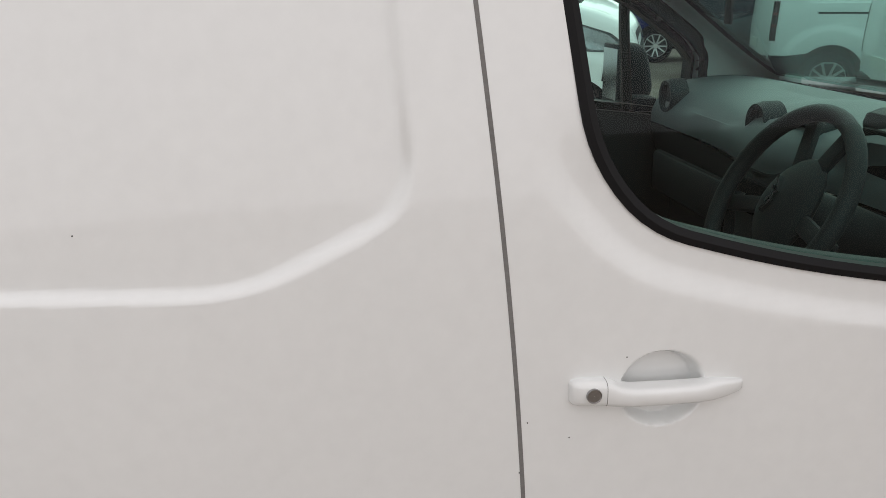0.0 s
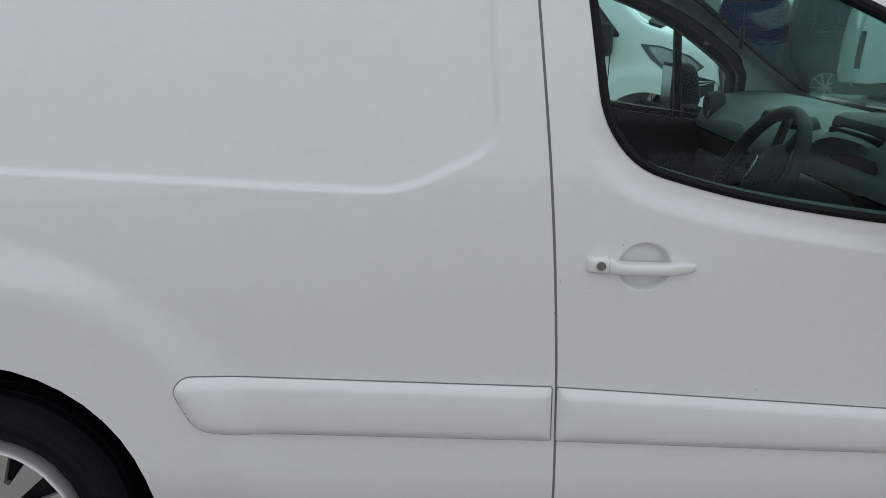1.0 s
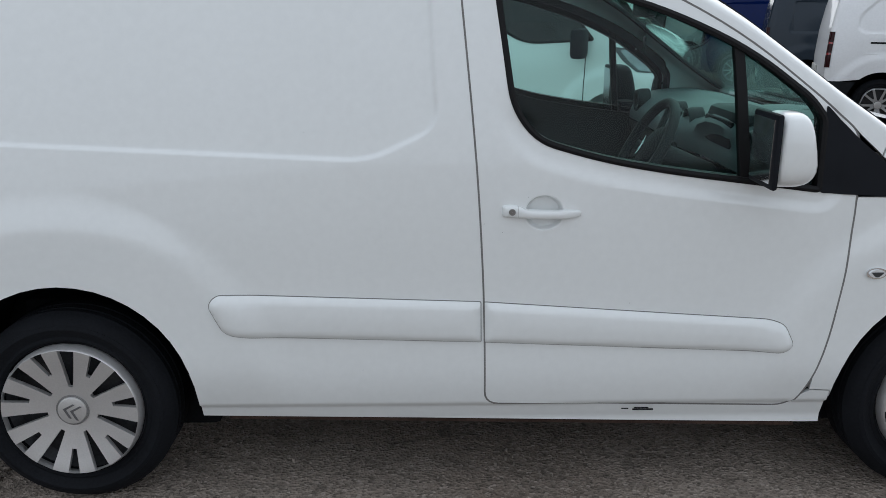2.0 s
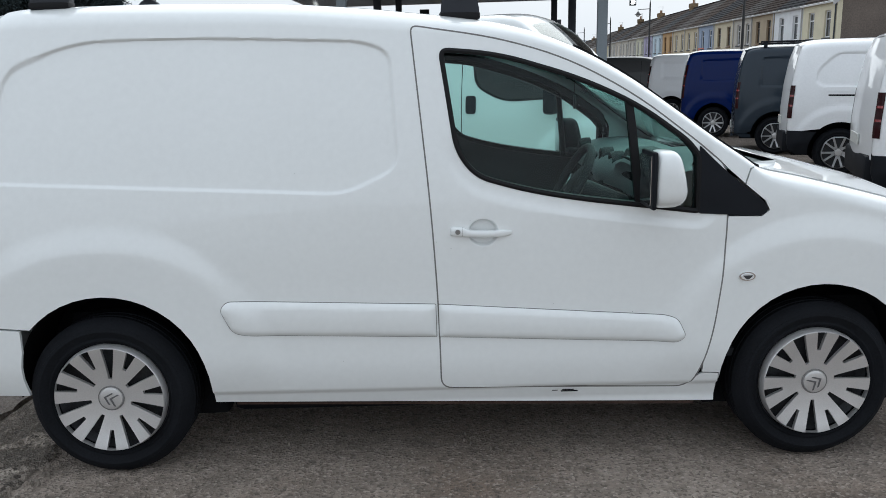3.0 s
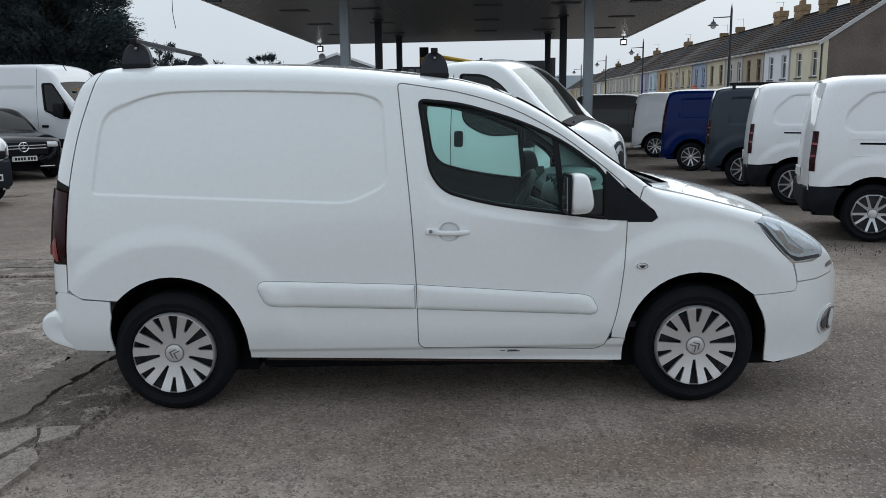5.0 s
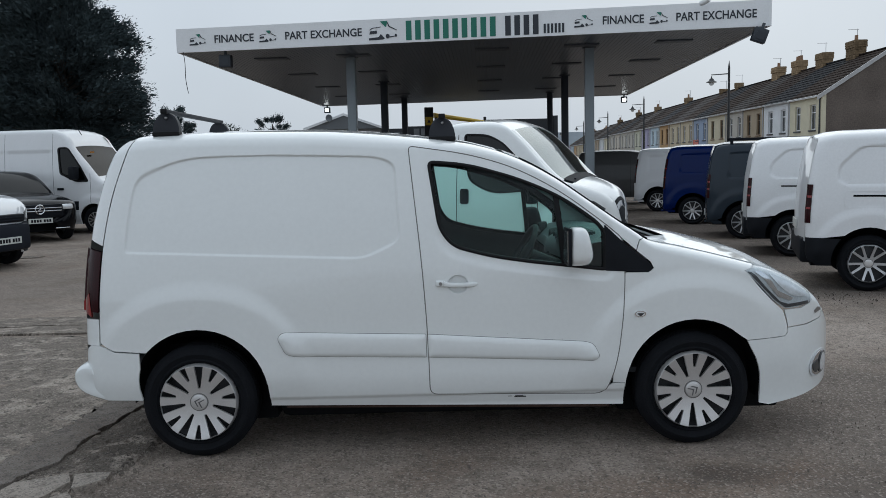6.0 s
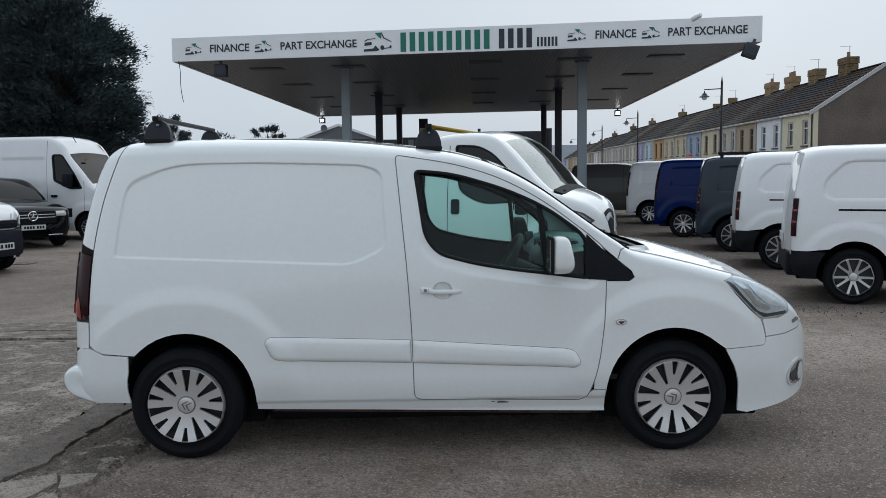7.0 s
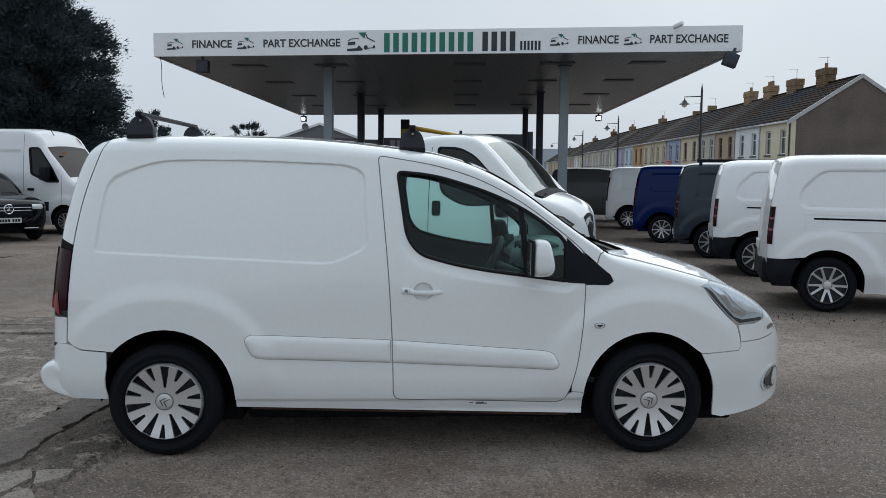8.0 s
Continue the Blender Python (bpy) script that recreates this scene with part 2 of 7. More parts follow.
def cut(poly, axis, value, keep_more):
    out = []
    for k in range(len(poly)):
        a, b = poly[k - 1], poly[k]
        ia, ib = (a[axis] >= value) == keep_more or a[axis] == value, (b[axis] >= value) == keep_more or b[axis] == value
        if ia != ib:
            t = (value - a[axis]) / (b[axis] - a[axis])
            q = [a[i] + t * (b[i] - a[i]) for i in (0, 1)]
            q[axis] = value
            out.append(tuple(q))
        if ib:
            out.append(b)
    return out


def loops(ids, flat):
    """Parts a clipped polygon, whose line may run back along itself, into simple loops."""
    ids = list(ids)
    k = 0
    while len(ids) > 2 and k < len(ids):
        a, b, c = ids[k - 1], ids[k], ids[(k + 1) % len(ids)]
        if a == b or b == c or a == c:
            ids.pop(k)
            k = max(0, k - 2)
            continue
        (ax, ay), (bx, by), (cx, cy) = flat[a], flat[b], flat[c]
        e, f = (bx - ax, by - ay), (cx - bx, cy - by)
        if abs(e[0] * f[1] - e[1] * f[0]) < 1e-10 and e[0] * f[0] + e[1] * f[1] < 0:
            ids.pop(k)
            k = max(0, k - 2)
            continue
        k += 1
    out, stack = [], []
    for w in ids:
        if w in stack:
            at = stack.index(w)
            out.append(stack[at:])
            stack = stack[:at + 1]
        else:
            stack.append(w)
    out.append(stack)
    return [r for r in out if len(r) > 2]


class Shell:
    """A vehicle's skin: for each place along it a section that climbs the right side, turns over the shoulder and crosses
    to the centre line. side(x, z) is the depth of the right side, ridge(x) the shoulder's height."""

    def __init__(self, side, ridge, yc=0.9, a=0.16, b=0.10, crown=0.03):
        self.side, self.yc, self.crown = side, yc, crown
        r = np.array(spline(ridge, 12))
        self.rx, self.rz = r[:, 0], r[:, 1]
        self.a = a if callable(a) else (lambda x: np.full(np.shape(x), a))
        self.b = b if callable(b) else (lambda x: np.full(np.shape(x), b))
        self.turn = 0.18

    def ridge(self, x):
        return np.interp(x, self.rx, self.rz)

    def v_of(self, x, z):
        zt = self.ridge(x) - self.b(x)
        return np.where(z <= zt, z, zt + self.turn * np.arcsin(np.clip((z - zt) / self.b(x), 0, 1)) * 2 / np.pi)

    def at(self, x, v, off=0.0):
        x, v = np.asarray(x, float), np.asarray(v, float)
        zt = self.ridge(x) - self.b(x)
        t = np.clip((v - zt) / self.turn, 0, 1) * np.pi / 2
        z = np.where(v <= zt, v, zt + self.b(x) * np.sin(t))
        y = self.side(x, z) + self.a(x) * (1 - np.cos(t)) + off
        return np.stack([x, y, z], -1)

    def top(self, x, q, off=0.0):
        """Across the top: q from 0 (right shoulder) by 1 (centre) to 2 (left shoulder)."""
        x, q = np.asarray(x, float), np.asarray(q, float)
        edge = np.minimum(self.side(x, self.ridge(x)) + self.a(x), self.yc)
        f = 1 - np.abs(q - 1)
        y = edge + (self.yc - edge) * f
        crown = self.crown(x) if callable(self.crown) else self.crown
        z = self.ridge(x) + crown * np.sin(f * np.pi / 2) + off
        return np.stack([x, np.where(q <= 1, y, 2 * self.yc - y), z], -1)

    def patch(self, poly, step=0.03, off=0.0, thick=0.015, left=False, xs=None, vs=None):
        """Vertices and faces of the piece of the side that a polygon (x, z) bounds, with edges turned in."""
        p = np.array(poly, float)
        line = list(zip(p[:, 0].tolist(), self.v_of(p[:, 0], p[:, 1]).tolist()))
        lo, hi = np.min(line, 0), np.max(line, 0)
        xs = np.arange(lo[0] - step * 0.37, hi[0] + step, step) if xs is None else np.array(xs)
        vs = np.arange(lo[1] - step * 0.37, hi[1] + step, step) if vs is None else np.array(vs)
        X, V = np.meshgrid(xs, vs, indexing="ij")
        full = inside(line, X, V)
        edge = np.zeros((len(xs) - 1, len(vs) - 1), bool)
        least = min(np.diff(xs).min(), np.diff(vs).min()) / 4
        for k in range(len(line)):
            a, b = line[k - 1], line[k]
            n = int(math.dist(a, b) / least) + 2
            t = np.linspace(0, 1, n)
            i = np.searchsorted(xs, a[0] + t * (b[0] - a[0])) - 1
            j = np.searchsorted(vs, a[1] + t * (b[1] - a[1])) - 1
            ok = (i >= 0) & (j >= 0) & (i < edge.shape[0]) & (j < edge.shape[1])
            edge[i[ok], j[ok]] = True
        mixed = full[:-1, :-1].astype(int) + full[1:, :-1] + full[:-1, 1:] + full[1:, 1:]
        edge |= (mixed > 0) & (mixed < 4)
        index, flat, faces = {}, [], []

        def vert(x, v):
            key = (round(x, 5), round(v, 5))
            if key not in index:
                index[key] = len(flat)
                flat.append((x, v))
            return index[key]

        for i in range(edge.shape[0]):
            x0, x1 = xs[i], xs[i + 1]
            strip = cut(cut(line, 0, x0, True), 0, x1, False) if edge[i].any() else None
            for j in range(edge.shape[1]):
                if edge[i, j]:
                    cell = cut(cut(strip, 1, vs[j], True), 1, vs[j + 1], False)
                    for ids in loops([vert(*q) for q in cell], flat):
                        ring = [flat[w] for w in ids]
                        area = sum(ring[k - 1][0] * ring[k][1] - ring[k][0] * ring[k - 1][1] for k in range(len(ring))) / 2
                        if abs(area) > 1e-9:
                            faces.append(ids if area > 0 else ids[::-1])
                elif full[i, j]:
                    faces.append([vert(x0, vs[j]), vert(x1, vs[j]), vert(x1, vs[j + 1]), vert(x0, vs[j + 1])])
        fl = np.array(flat)
        pts = self.at(fl[:, 0], fl[:, 1], off)
        if thick:
            used = {}
            for f in faces:
                for k in range(len(f)):
                    e = (f[k - 1], f[k])
                    used[e] = used.get(e, 0) + 1
            rim = [e for e in used if (e[1], e[0]) not in used]
            inner = self.at(fl[:, 0], fl[:, 1], off + thick)
            n = len(pts)
            need = sorted({w for e in rim for w in e})
            where = {w: n + k for k, w in enumerate(need)}
            pts = np.concatenate([pts, inner[need]]) if need else pts
            faces += [[e[1], e[0], where[e[0]], where[e[1]]] for e in rim]
        if left:
            pts = pts * (1, -1, 1) + (0, 2 * self.yc, 0)
            faces = [f[::-1] for f in faces]
        return pts, faces

    def ribbon(self, outer, inner, off=0.0, thick=0.03, left=False, lift=0.0):
        """A closed band between two lines of the side with as many points each, its edges turned in; lift raises its middle."""
        rows = []
        for t, o in ((0, thick), (0, 0), (0.5, -lift), (1, 0), (1, thick)):
            p = np.array([(a[0] + (b[0] - a[0]) * t, a[1] + (b[1] - a[1]) * t) for a, b in zip(outer, inner)])
            rows.append(self.at(p[:, 0], self.v_of(p[:, 0], p[:, 1]), off + o))
        n = len(outer)
        pts = np.concatenate(rows)
        area = sum(outer[k - 1][0] * outer[k][1] - outer[k][0] * outer[k - 1][1] for k in range(n))
        faces = []
        for r in range(4):
            for k in range(n):
                q = [r * n + k, r * n + (k + 1) % n, (r + 1) * n + (k + 1) % n, (r + 1) * n + k]
                faces.append(q if (area > 0) != left else q[::-1])
        if left:
            pts = pts * (1, -1, 1) + (0, 2 * self.yc, 0)
        return pts, faces

    def top_patch(self, xs, qs, off=0.0, thick=0.02):
        xs, qs = np.array(xs), np.array(qs)
        X, Q = np.meshgrid(xs, qs, indexing="ij")
        up = self.top(X.ravel(), Q.ravel(), off)
        nx, nq = len(xs), len(qs)
        faces = [[i * nq + j, (i + 1) * nq + j, (i + 1) * nq + j + 1, i * nq + j + 1] for i in range(nx - 1) for j in range(nq - 1)]
        low = up - (0, 0, thick)
        n = len(up)
        border = [(i * nq, (i + 1) * nq) for i in range(nx - 1)] + [((i + 1) * nq + nq - 1, i * nq + nq - 1) for i in range(nx - 1)]
        border += [(j + 1, j) for j in range(nq - 1)] + [((nx - 1) * nq + j, (nx - 1) * nq + j + 1) for j in range(nq - 1)]
        faces += [[b, a, n + a, n + b] for a, b in border]
        faces += [[n + c for c in f[::-1]] for f in faces[:(nx - 1) * (nq - 1)]]
        return np.concatenate([up, low]), faces


def arch(cx, cz, r, base, front_first=False, n=22):
    """The line of a wheel arch from its rear foot over the top to its front foot."""
    pts = [(cx - r, base)] + [(cx - r * math.cos(math.pi * k / n), cz + r * math.sin(math.pi * k / n)) for k in range(n + 1)] + [(cx + r, base)]
    return pts[::-1] if front_first else pts


def hubcap_mesh(R, spokes, long_in=0.36, short_in=0.60, outer=0.96, wide=0.235, narrow=0.06, depth=0.03, short_part=0.72):
    """A domed wheel cover with a long and a short slot in each sector, edges turned in."""
    period = 2 * math.pi / spokes
    radii = sorted({0.05, 0.2, 0.235, 0.3, long_in, 0.45, 0.53, short_in, 0.72, 0.82, 0.89, outer, 0.965, 0.985, 0.993, 1.0})
    verts, faces = [], []

    def dome(r):
        return 0.004 - depth * r ** 1.8 + (0.0 if r < 0.95 else depth * 0.9 * ((r - 0.95) / 0.05) ** 2)

    cols = None
    for r in radii:
        aw = 0.5 * (narrow + (wide - narrow) * min(1, max(0, (r - long_in) / (outer - long_in)))) / max(r, 0.3)
        an = 0.5 * (narrow + (short_part * wide - narrow) * min(1, max(0, (r - short_in) / (outer - short_in)))) / max(r, 0.6)
        h = period / 2
        mid = (aw + (h - an)) / 2
        cols = [-h, -h + an, -mid, -aw, aw, mid, h - an]
        for s in range(spokes):
            for c in cols:
                ang = s * period + c + math.pi / 2
                verts.append((r * R * math.cos(ang), dome(r), r * R * math.sin(ang)))
    n = spokes * len(cols)
    for i in range(len(radii) - 1):
        for k in range(n):
            c = k % len(cols)
            r0, r1 = radii[i], radii[i + 1]
            if c == 3 and r0 >= long_in - 1e-6 and r1 <= outer + 1e-6:
                continue
            if c in (0, 6) and r0 >= short_in - 1e-6 and r1 <= outer + 1e-6:
                continue
            a, b = i * n + k, i * n + (k + 1) % n
            faces.append((a, b, b + n, a + n))
    faces.append(tuple(range(n))[::-1])
    used = {}
    for f in faces:
        for k in range(len(f)):
            used[(f[k - 1], f[k])] = 1
    rim = [e for e in used if (e[1], e[0]) not in used]
    base = len(verts)
    need = sorted({w for e in rim for w in e})
    where = {w: base + k for k, w in enumerate(need)}
    verts += [(verts[w][0], verts[w][1] + 0.016, verts[w][2]) for w in need]
    faces += [(e[1], e[0], where[e[0]], where[e[1]]) for e in rim]
    return verts, faces


def wheel(parent, x, y, z, radius=0.315, rim=0.2, cap=HUBCAP, spokes=7, flip=False, width=0.19, turn=0.0, mark_turn=None, **slots):
    """A wheel whose outer face looks along -y; flip turns it for the other side."""
    hub = empty("wheel")
    hub.parent = parent
    hub.matrix_local = pose(x, y, z, 0, turn, 180 if flip else 0) if flip else pose(x, y, z, 0, turn, 0)
    w = width
    r0 = rim + 0.006
    prof = [(r0, 0.012), (r0 + 0.012, 0.0), (r0 + 0.02, 0.004), (r0 + 0.03, 0.0), (r0 + (radius - r0) * 0.5, -0.012), (r0 + (radius - r0) * 0.62, -0.008), (radius - 0.035, -0.006),
            (radius - 0.016, 0.006), (radius - 0.006, 0.022), (radius, 0.03), (radius, 0.05), (radius - 0.007, 0.052), (radius - 0.007, 0.058), (radius, 0.06), (radius, w / 2 - 0.005), (radius - 0.007, w / 2 - 0.003),
            (radius - 0.007, w / 2 + 0.003), (radius, w / 2 + 0.005), (radius, w - 0.03), (radius - 0.012, w - 0.008), (radius - 0.04, w), (r0, w - 0.01), (r0 - 0.01, w / 2)]
    part("tyre", lathe(prof, 56, closed=True), TYRE, hub, "black rubber tyre")
    part("rim", lathe([(0.001, 0.055), (rim * 0.3, 0.05), (rim * 0.9, 0.06), (rim + 0.004, 0.035), (rim + 0.008, 0.012), (rim + 0.004, 0.1), (0.001, 0.12)], 32), RIMSTEEL, hub, "dark steel rim")
    v, f = hubcap_mesh(rim * 1.0, spokes, **slots)
    cap_ob = solid("hubcap", v, f, cap, hub, "silver wheel cover", 40)
    part("hub_badge", lathe([(0.001, -0.0085), (rim * 0.14, -0.009), (rim * 0.2, -0.006), (rim * 0.215, 0.0), (rim * 0.215, 0.01)], 28), HUBCAP, cap_ob)
    part("badge_ring", lathe([(rim * 0.213, -0.002), (rim * 0.224, -0.0024), (rim * 0.234, -0.001), (rim * 0.234, 0.008)], 28), DOORGAP, cap_ob)
    if mark_turn is None:
        return hub
    mark = bmesh.new()
    k_ = rim / 0.215
    for z in (-0.019, 0.003):
        outline = [(-0.024, z - 0.008), (0.0, z + 0.014), (0.024, z - 0.008), (0.024, z - 0.001), (0.0, z + 0.023), (-0.024, z - 0.001)]
        front = [mark.verts.new((x * k_, -0.0115, y_ * k_)) for x, y_ in outline]
        rear_ = [mark.verts.new((x * k_, -0.006, y_ * k_)) for x, y_ in outline]
        for a, b, c, d in ((0, 1, 4, 5), (1, 2, 3, 4)):
            mark.faces.new((front[a], front[b], front[c], front[d]))
        for a in range(6):
            mark.faces.new((front[a - 1], rear_[a - 1], rear_[a], front[a]))
    bmesh.ops.transform(mark, matrix=Matrix.Rotation(radians(mark_turn), 4, "Y"), verts=mark.verts)
    part("hub_mark", mark, MARK, cap_ob, "", 0)
    return hub


# ---- the white panel van ----
REAR_ARCH = (0.012, 0.345, 0.378)
FRONT_ARCH = (2.725, 0.337, 0.377)
DOOR = rounded([(1.181, 1.69), (1.50, 1.640), (1.75, 1.565), (2.00, 1.432), (2.25, 1.240), (2.335, 1.165), (2.348, 0.985), (2.338, 0.78), (2.31, 0.54), (2.275, 0.40), (2.235, 0.300), (1.272, 0.326), (1.266, 0.66), (1.243, 1.05)],
               [0.03, 0.2, 0.2, 0.2, 0.1, 0.03, 0.1, 0.2, 0.2, 0.1, 0.07, 0.045, 0.2, 0.3])
WINDOW = rounded([(1.283, 1.607), (1.50, 1.588), (1.80, 1.497), (2.02, 1.395), (2.20, 1.262), (2.245, 1.205), (2.243, 0.992), (1.80, 1.048), (1.60, 1.083), (1.41, 1.138), (1.337, 1.235)],
                 [0.04, 0.2, 0.2, 0.2, 0.05, 0.02, 0.02, 0.3, 0.2, 0.12, 0.12])
RECESS = rounded([(-0.375, 1.142), (-0.345, 1.40), (-0.315, 1.55), (-0.06, 1.655), (0.40, 1.662), (1.00, 1.640), (1.112, 1.60), (1.134, 1.215), (1.106, 1.166), (0.93, 1.084)],
                 [0.03, 0.2, 0.12, 0.2, 0.3, 0.08, 0.10, 0.04, 0.05, 0.07])
REAR_LINE = np.array(spline([(-0.63, 0.30), (-0.625, 0.6), (-0.615, 0.85), (-0.59, 1.15), (-0.55, 1.40), (-0.50, 1.60), (-0.455, 1.71), (-0.42, 1.77), (-0.41, 1.80)], 6))


def rear_x(z):
    return np.interp(z, REAR_LINE[:, 1], REAR_LINE[:, 0])


def van_side(x, z):
    """The depth of the van's right side: tumblehome, round ends, flared arches, sunk load panel, sill and handle cup."""
    x, z = np.broadcast_arrays(np.asarray(x, float), np.asarray(z, float))
    y = 0.125 * np.clip((z - 0.80) / 0.9, 0, 2) ** 2 + 0.010 * ((x - 1.4) / 1.6) ** 2
    y = y + 0.045 * np.clip((0.95 - x) / 1.25, 0, 1) * np.clip((z - 0.88) / 0.85, 0, 1)
    y = y + 0.9 * (1 - np.sqrt(1 - np.clip((x - 2.83) / 0.935, 0, 0.998) ** 2.9))
    d = np.clip((0.17 - (x - rear_x(z))) / 0.172, 0, 0.985)
    y = y + 0.11 * (1 - np.sqrt(1 - d ** 2))
    y = y + 0.045 * np.clip((0.46 - z) / 0.2, 0, 1) ** 2 * (1 - 0.75 * smooth((x - 2.9) / 0.15)) + 0.012 * smooth((0.325 - z) / 0.012) * (1 - smooth((x - 2.6) / 0.2))
    for cx, cz, r in (REAR_ARCH, FRONT_ARCH):
        q = np.hypot((x - cx) * 0.95, z - cz)
        y = y - 0.0135 * smooth((0.655 - q) / 0.115) * smooth((z - 0.3) / 0.2)
    far = (x < -0.45) | (x > 1.2) | (z < 1.0)
    if not far.all():
        q = np.where(far, 0.0, distance(RECESS, x, z))
        q = np.where(inside(RECESS, x, z), q, 0.0)
        soft = 0.0100 + 0.008 * smooth((x - 0.95) / 0.22) * smooth((z - 1.11) / 0.22) * smooth((1.66 - z) / 0.2)
        y = y + 0.0115 * smooth(q / soft)
    near = (x > 1.2) & (x < 2.4) & (z > 0.9)
    if near.any():
        q = np.where(near, distance(WINDOW, x, z), 1.0)
        q = np.where(inside(WINDOW, x, z), 0.0, q)
        y = y + 0.008 * smooth((0.066 - q) / 0.036) * np.where(near, 1, 0) * smooth((1.30 - z) / 0.15)
    cup = np.hypot((x - 1.436) / 0.058, (z - 0.937) / 0.052)
    return y + 0.022 * smooth((1.0 - cup) / 0.20)


def van_a(x):
    return np.interp(x, (-0.5, 1.0, 1.7, 2.4, 2.6, 3.765), (0.14, 0.14, 0.10, 0.07, 0.10, 0.06))


def van_b(x):
    return np.interp(x, (-0.5, 1.0, 1.7, 2.4, 2.6, 3.3, 3.765), (0.085, 0.085, 0.05, 0.03, 0.05, 0.06, 0.05))


VAN = Shell(van_side, [(-0.44, 1.752), (-0.35, 1.776), (-0.2, 1.786), (0.1, 1.791), (0.45, 1.789), (0.73, 1.781), (0.99, 1.762), (1.18, 1.742), (1.38, 1.718), (1.53, 1.694), (1.68, 1.652), (1.83, 1.588), (1.99, 1.496), (2.14, 1.390), (2.30, 1.273), (2.42, 1.192), (2.50, 1.143), (2.65, 1.108), (2.82, 1.066), (3.0, 1.018), (3.18, 0.964), (3.35, 0.882), (3.49, 0.788), (3.60, 0.675), (3.695, 0.56), (3.745, 0.45), (3.765, 0.38)],
            0.9, van_a, van_b, lambda x: np.interp(x, (-0.44, 0.2, 1.6, 1.9, 2.40, 2.56, 2.66, 2.80, 3.2, 3.6, 3.765), (0.015, 0.03, 0.03, 0.045, 0.018, 0.0, 0.040, 0.055, 0.06, 0.05, 0.01)))


def van_line(x):
    """The shoulder's height, where the top of a side panel ends."""
    return float(VAN.ridge(x)) - 0.0006


def along_ridge(x0, x1, n):
    return [(x0 + (x1 - x0) * k / n, van_line(x0 + (x1 - x0) * k / n)) for k in range(n + 1)]


def dense(lo, hi, step):
    return list(np.arange(lo, hi + step * 0.5, step))


def build_van():
    van = empty("panel_van", None, "white panel van with black roof bars and silver wheel covers", "van")
    gap = 0.0028
    seam = spline([(-0.345, 1.757), (-0.385, 1.63), (-0.43, 1.476), (-0.462, 1.322), (-0.487, 1.153), (-0.50, 1.013), (-0.512, 0.826), (-0.515, 0.645)], 5)
    # the rear quarter, the rail over the door and the sill are one pressing
    door_left = [p for p in offset_line(DOOR, -gap)]
    d = DOOR
    upper = [p for p in door_left if p[1] > 1.14 and p[0] > 1.19 and p[1] > 0.95]
    top_edge = sorted([p for p in door_left if (p[1] > 1.60 and p[0] >= 1.2) or (p[0] > 1.5 and p[1] > 1.17)], key=lambda p: -p[0])
    left_edge = sorted([p for p in door_left if p[0] < 1.285 and not (p[1] > 1.60 and p[0] >= 1.2)], key=lambda p: -p[1])
    bottom = sorted([p for p in door_left if p[0] >= 1.285 and p[1] < 0.37], key=lambda p: p[0])
    body = along_ridge(-0.345, 2.452, 120) + [(2.451, 1.160), (2.408, 1.100), (2.342, 1.158)] + top_edge + left_edge + bottom
    body += [(2.283, 0.365), (2.345, 0.362), (2.347, 0.232)]
    body += [(2.30, 0.232), (0.392, 0.276)]
    body += [p for p in arch(*REAR_ARCH, 0.30, True) if p[1] > 0.30 and not (p[0] < 0 and p[1] < 0.600)]
    body += [(-0.268, 0.600), (-0.44, 0.615), (-0.485, 0.64), (-0.512, 0.66)] + seam[::-1]
    xs, vs = dense(-0.56, -0.40, 0.0105) + dense(-0.392, -0.29, 0.0045) + dense(-0.28, 1.07, 0.0105) + dense(1.078, 1.15, 0.0045) + dense(1.16, 2.5, 0.0105), dense(0.22, 1.06, 0.0105) + dense(1.066, 1.18, 0.0042) + dense(1.1905, 1.60, 0.0105) + dense(1.605, 1.70, 0.0045) + dense(1.71, 1.98, 0.0105)
    solid("body_side", *VAN.patch(body, xs=xs, vs=vs), WHITE, van, "", 55)
    # the driver's door with its window opening
    door = solid("door", *VAN.patch(keyhole(offset_line(DOOR, gap), offset_line(WINDOW, 0.004)), xs=dense(1.17, 1.36, 0.0098) + dense(1.366, 1.52, 0.0026) + dense(1.529, 2.36, 0.0098), vs=dense(0.28, 0.87, 0.0098) + dense(0.874, 1.006, 0.0026) + dense(1.015, 1.9, 0.0098)), WHITE, van)
    line = densify([p for k, p in enumerate(DOOR) if math.dist(p, DOOR[k - 1]) > 1e-4], 0.02)
    solid("door_seal", *VAN.ribbon(offset_line(line, -0.0026), offset_line(line, 0.0026), -0.0005, 0.01), DOORGAP, door)
    inner = offset_line(WINDOW, 0.015)
    solid("window_seal", *VAN.ribbon(offset_line(WINDOW, -0.003), inner, -0.003, 0.03, lift=0.004), RUBBER, door, "black rubber window seal")
    bar = [(1.962, 1.445), (1.990, 1.432), (2.040, 1.0), (2.008, 1.0)]
    solid("division_bar", *VAN.patch(bar, 0.05, 0.004, 0.025), RUBBER, door)
    pane = solid("window_pane", *VAN.patch([p for p in inner], 0.04, 0.016, 0.004), PANE, door, "clear tinted side window")
    pane.visible_shadow = False
    corner = rounded([(2.238, 1.242), (2.335, 1.146), (2.41, 1.088), (2.482, 1.030), (2.50, 0.998), (2.475, 0.980), (2.238, 0.990)], [0.01, 0.05, 0.05, 0.03, 0.02, 0.03, 0.01])
    solid("corner_trim", *VAN.patch(corner, 0.012, -0.004, 0.025), PLASTIC, van, "black triangular plastic trim")
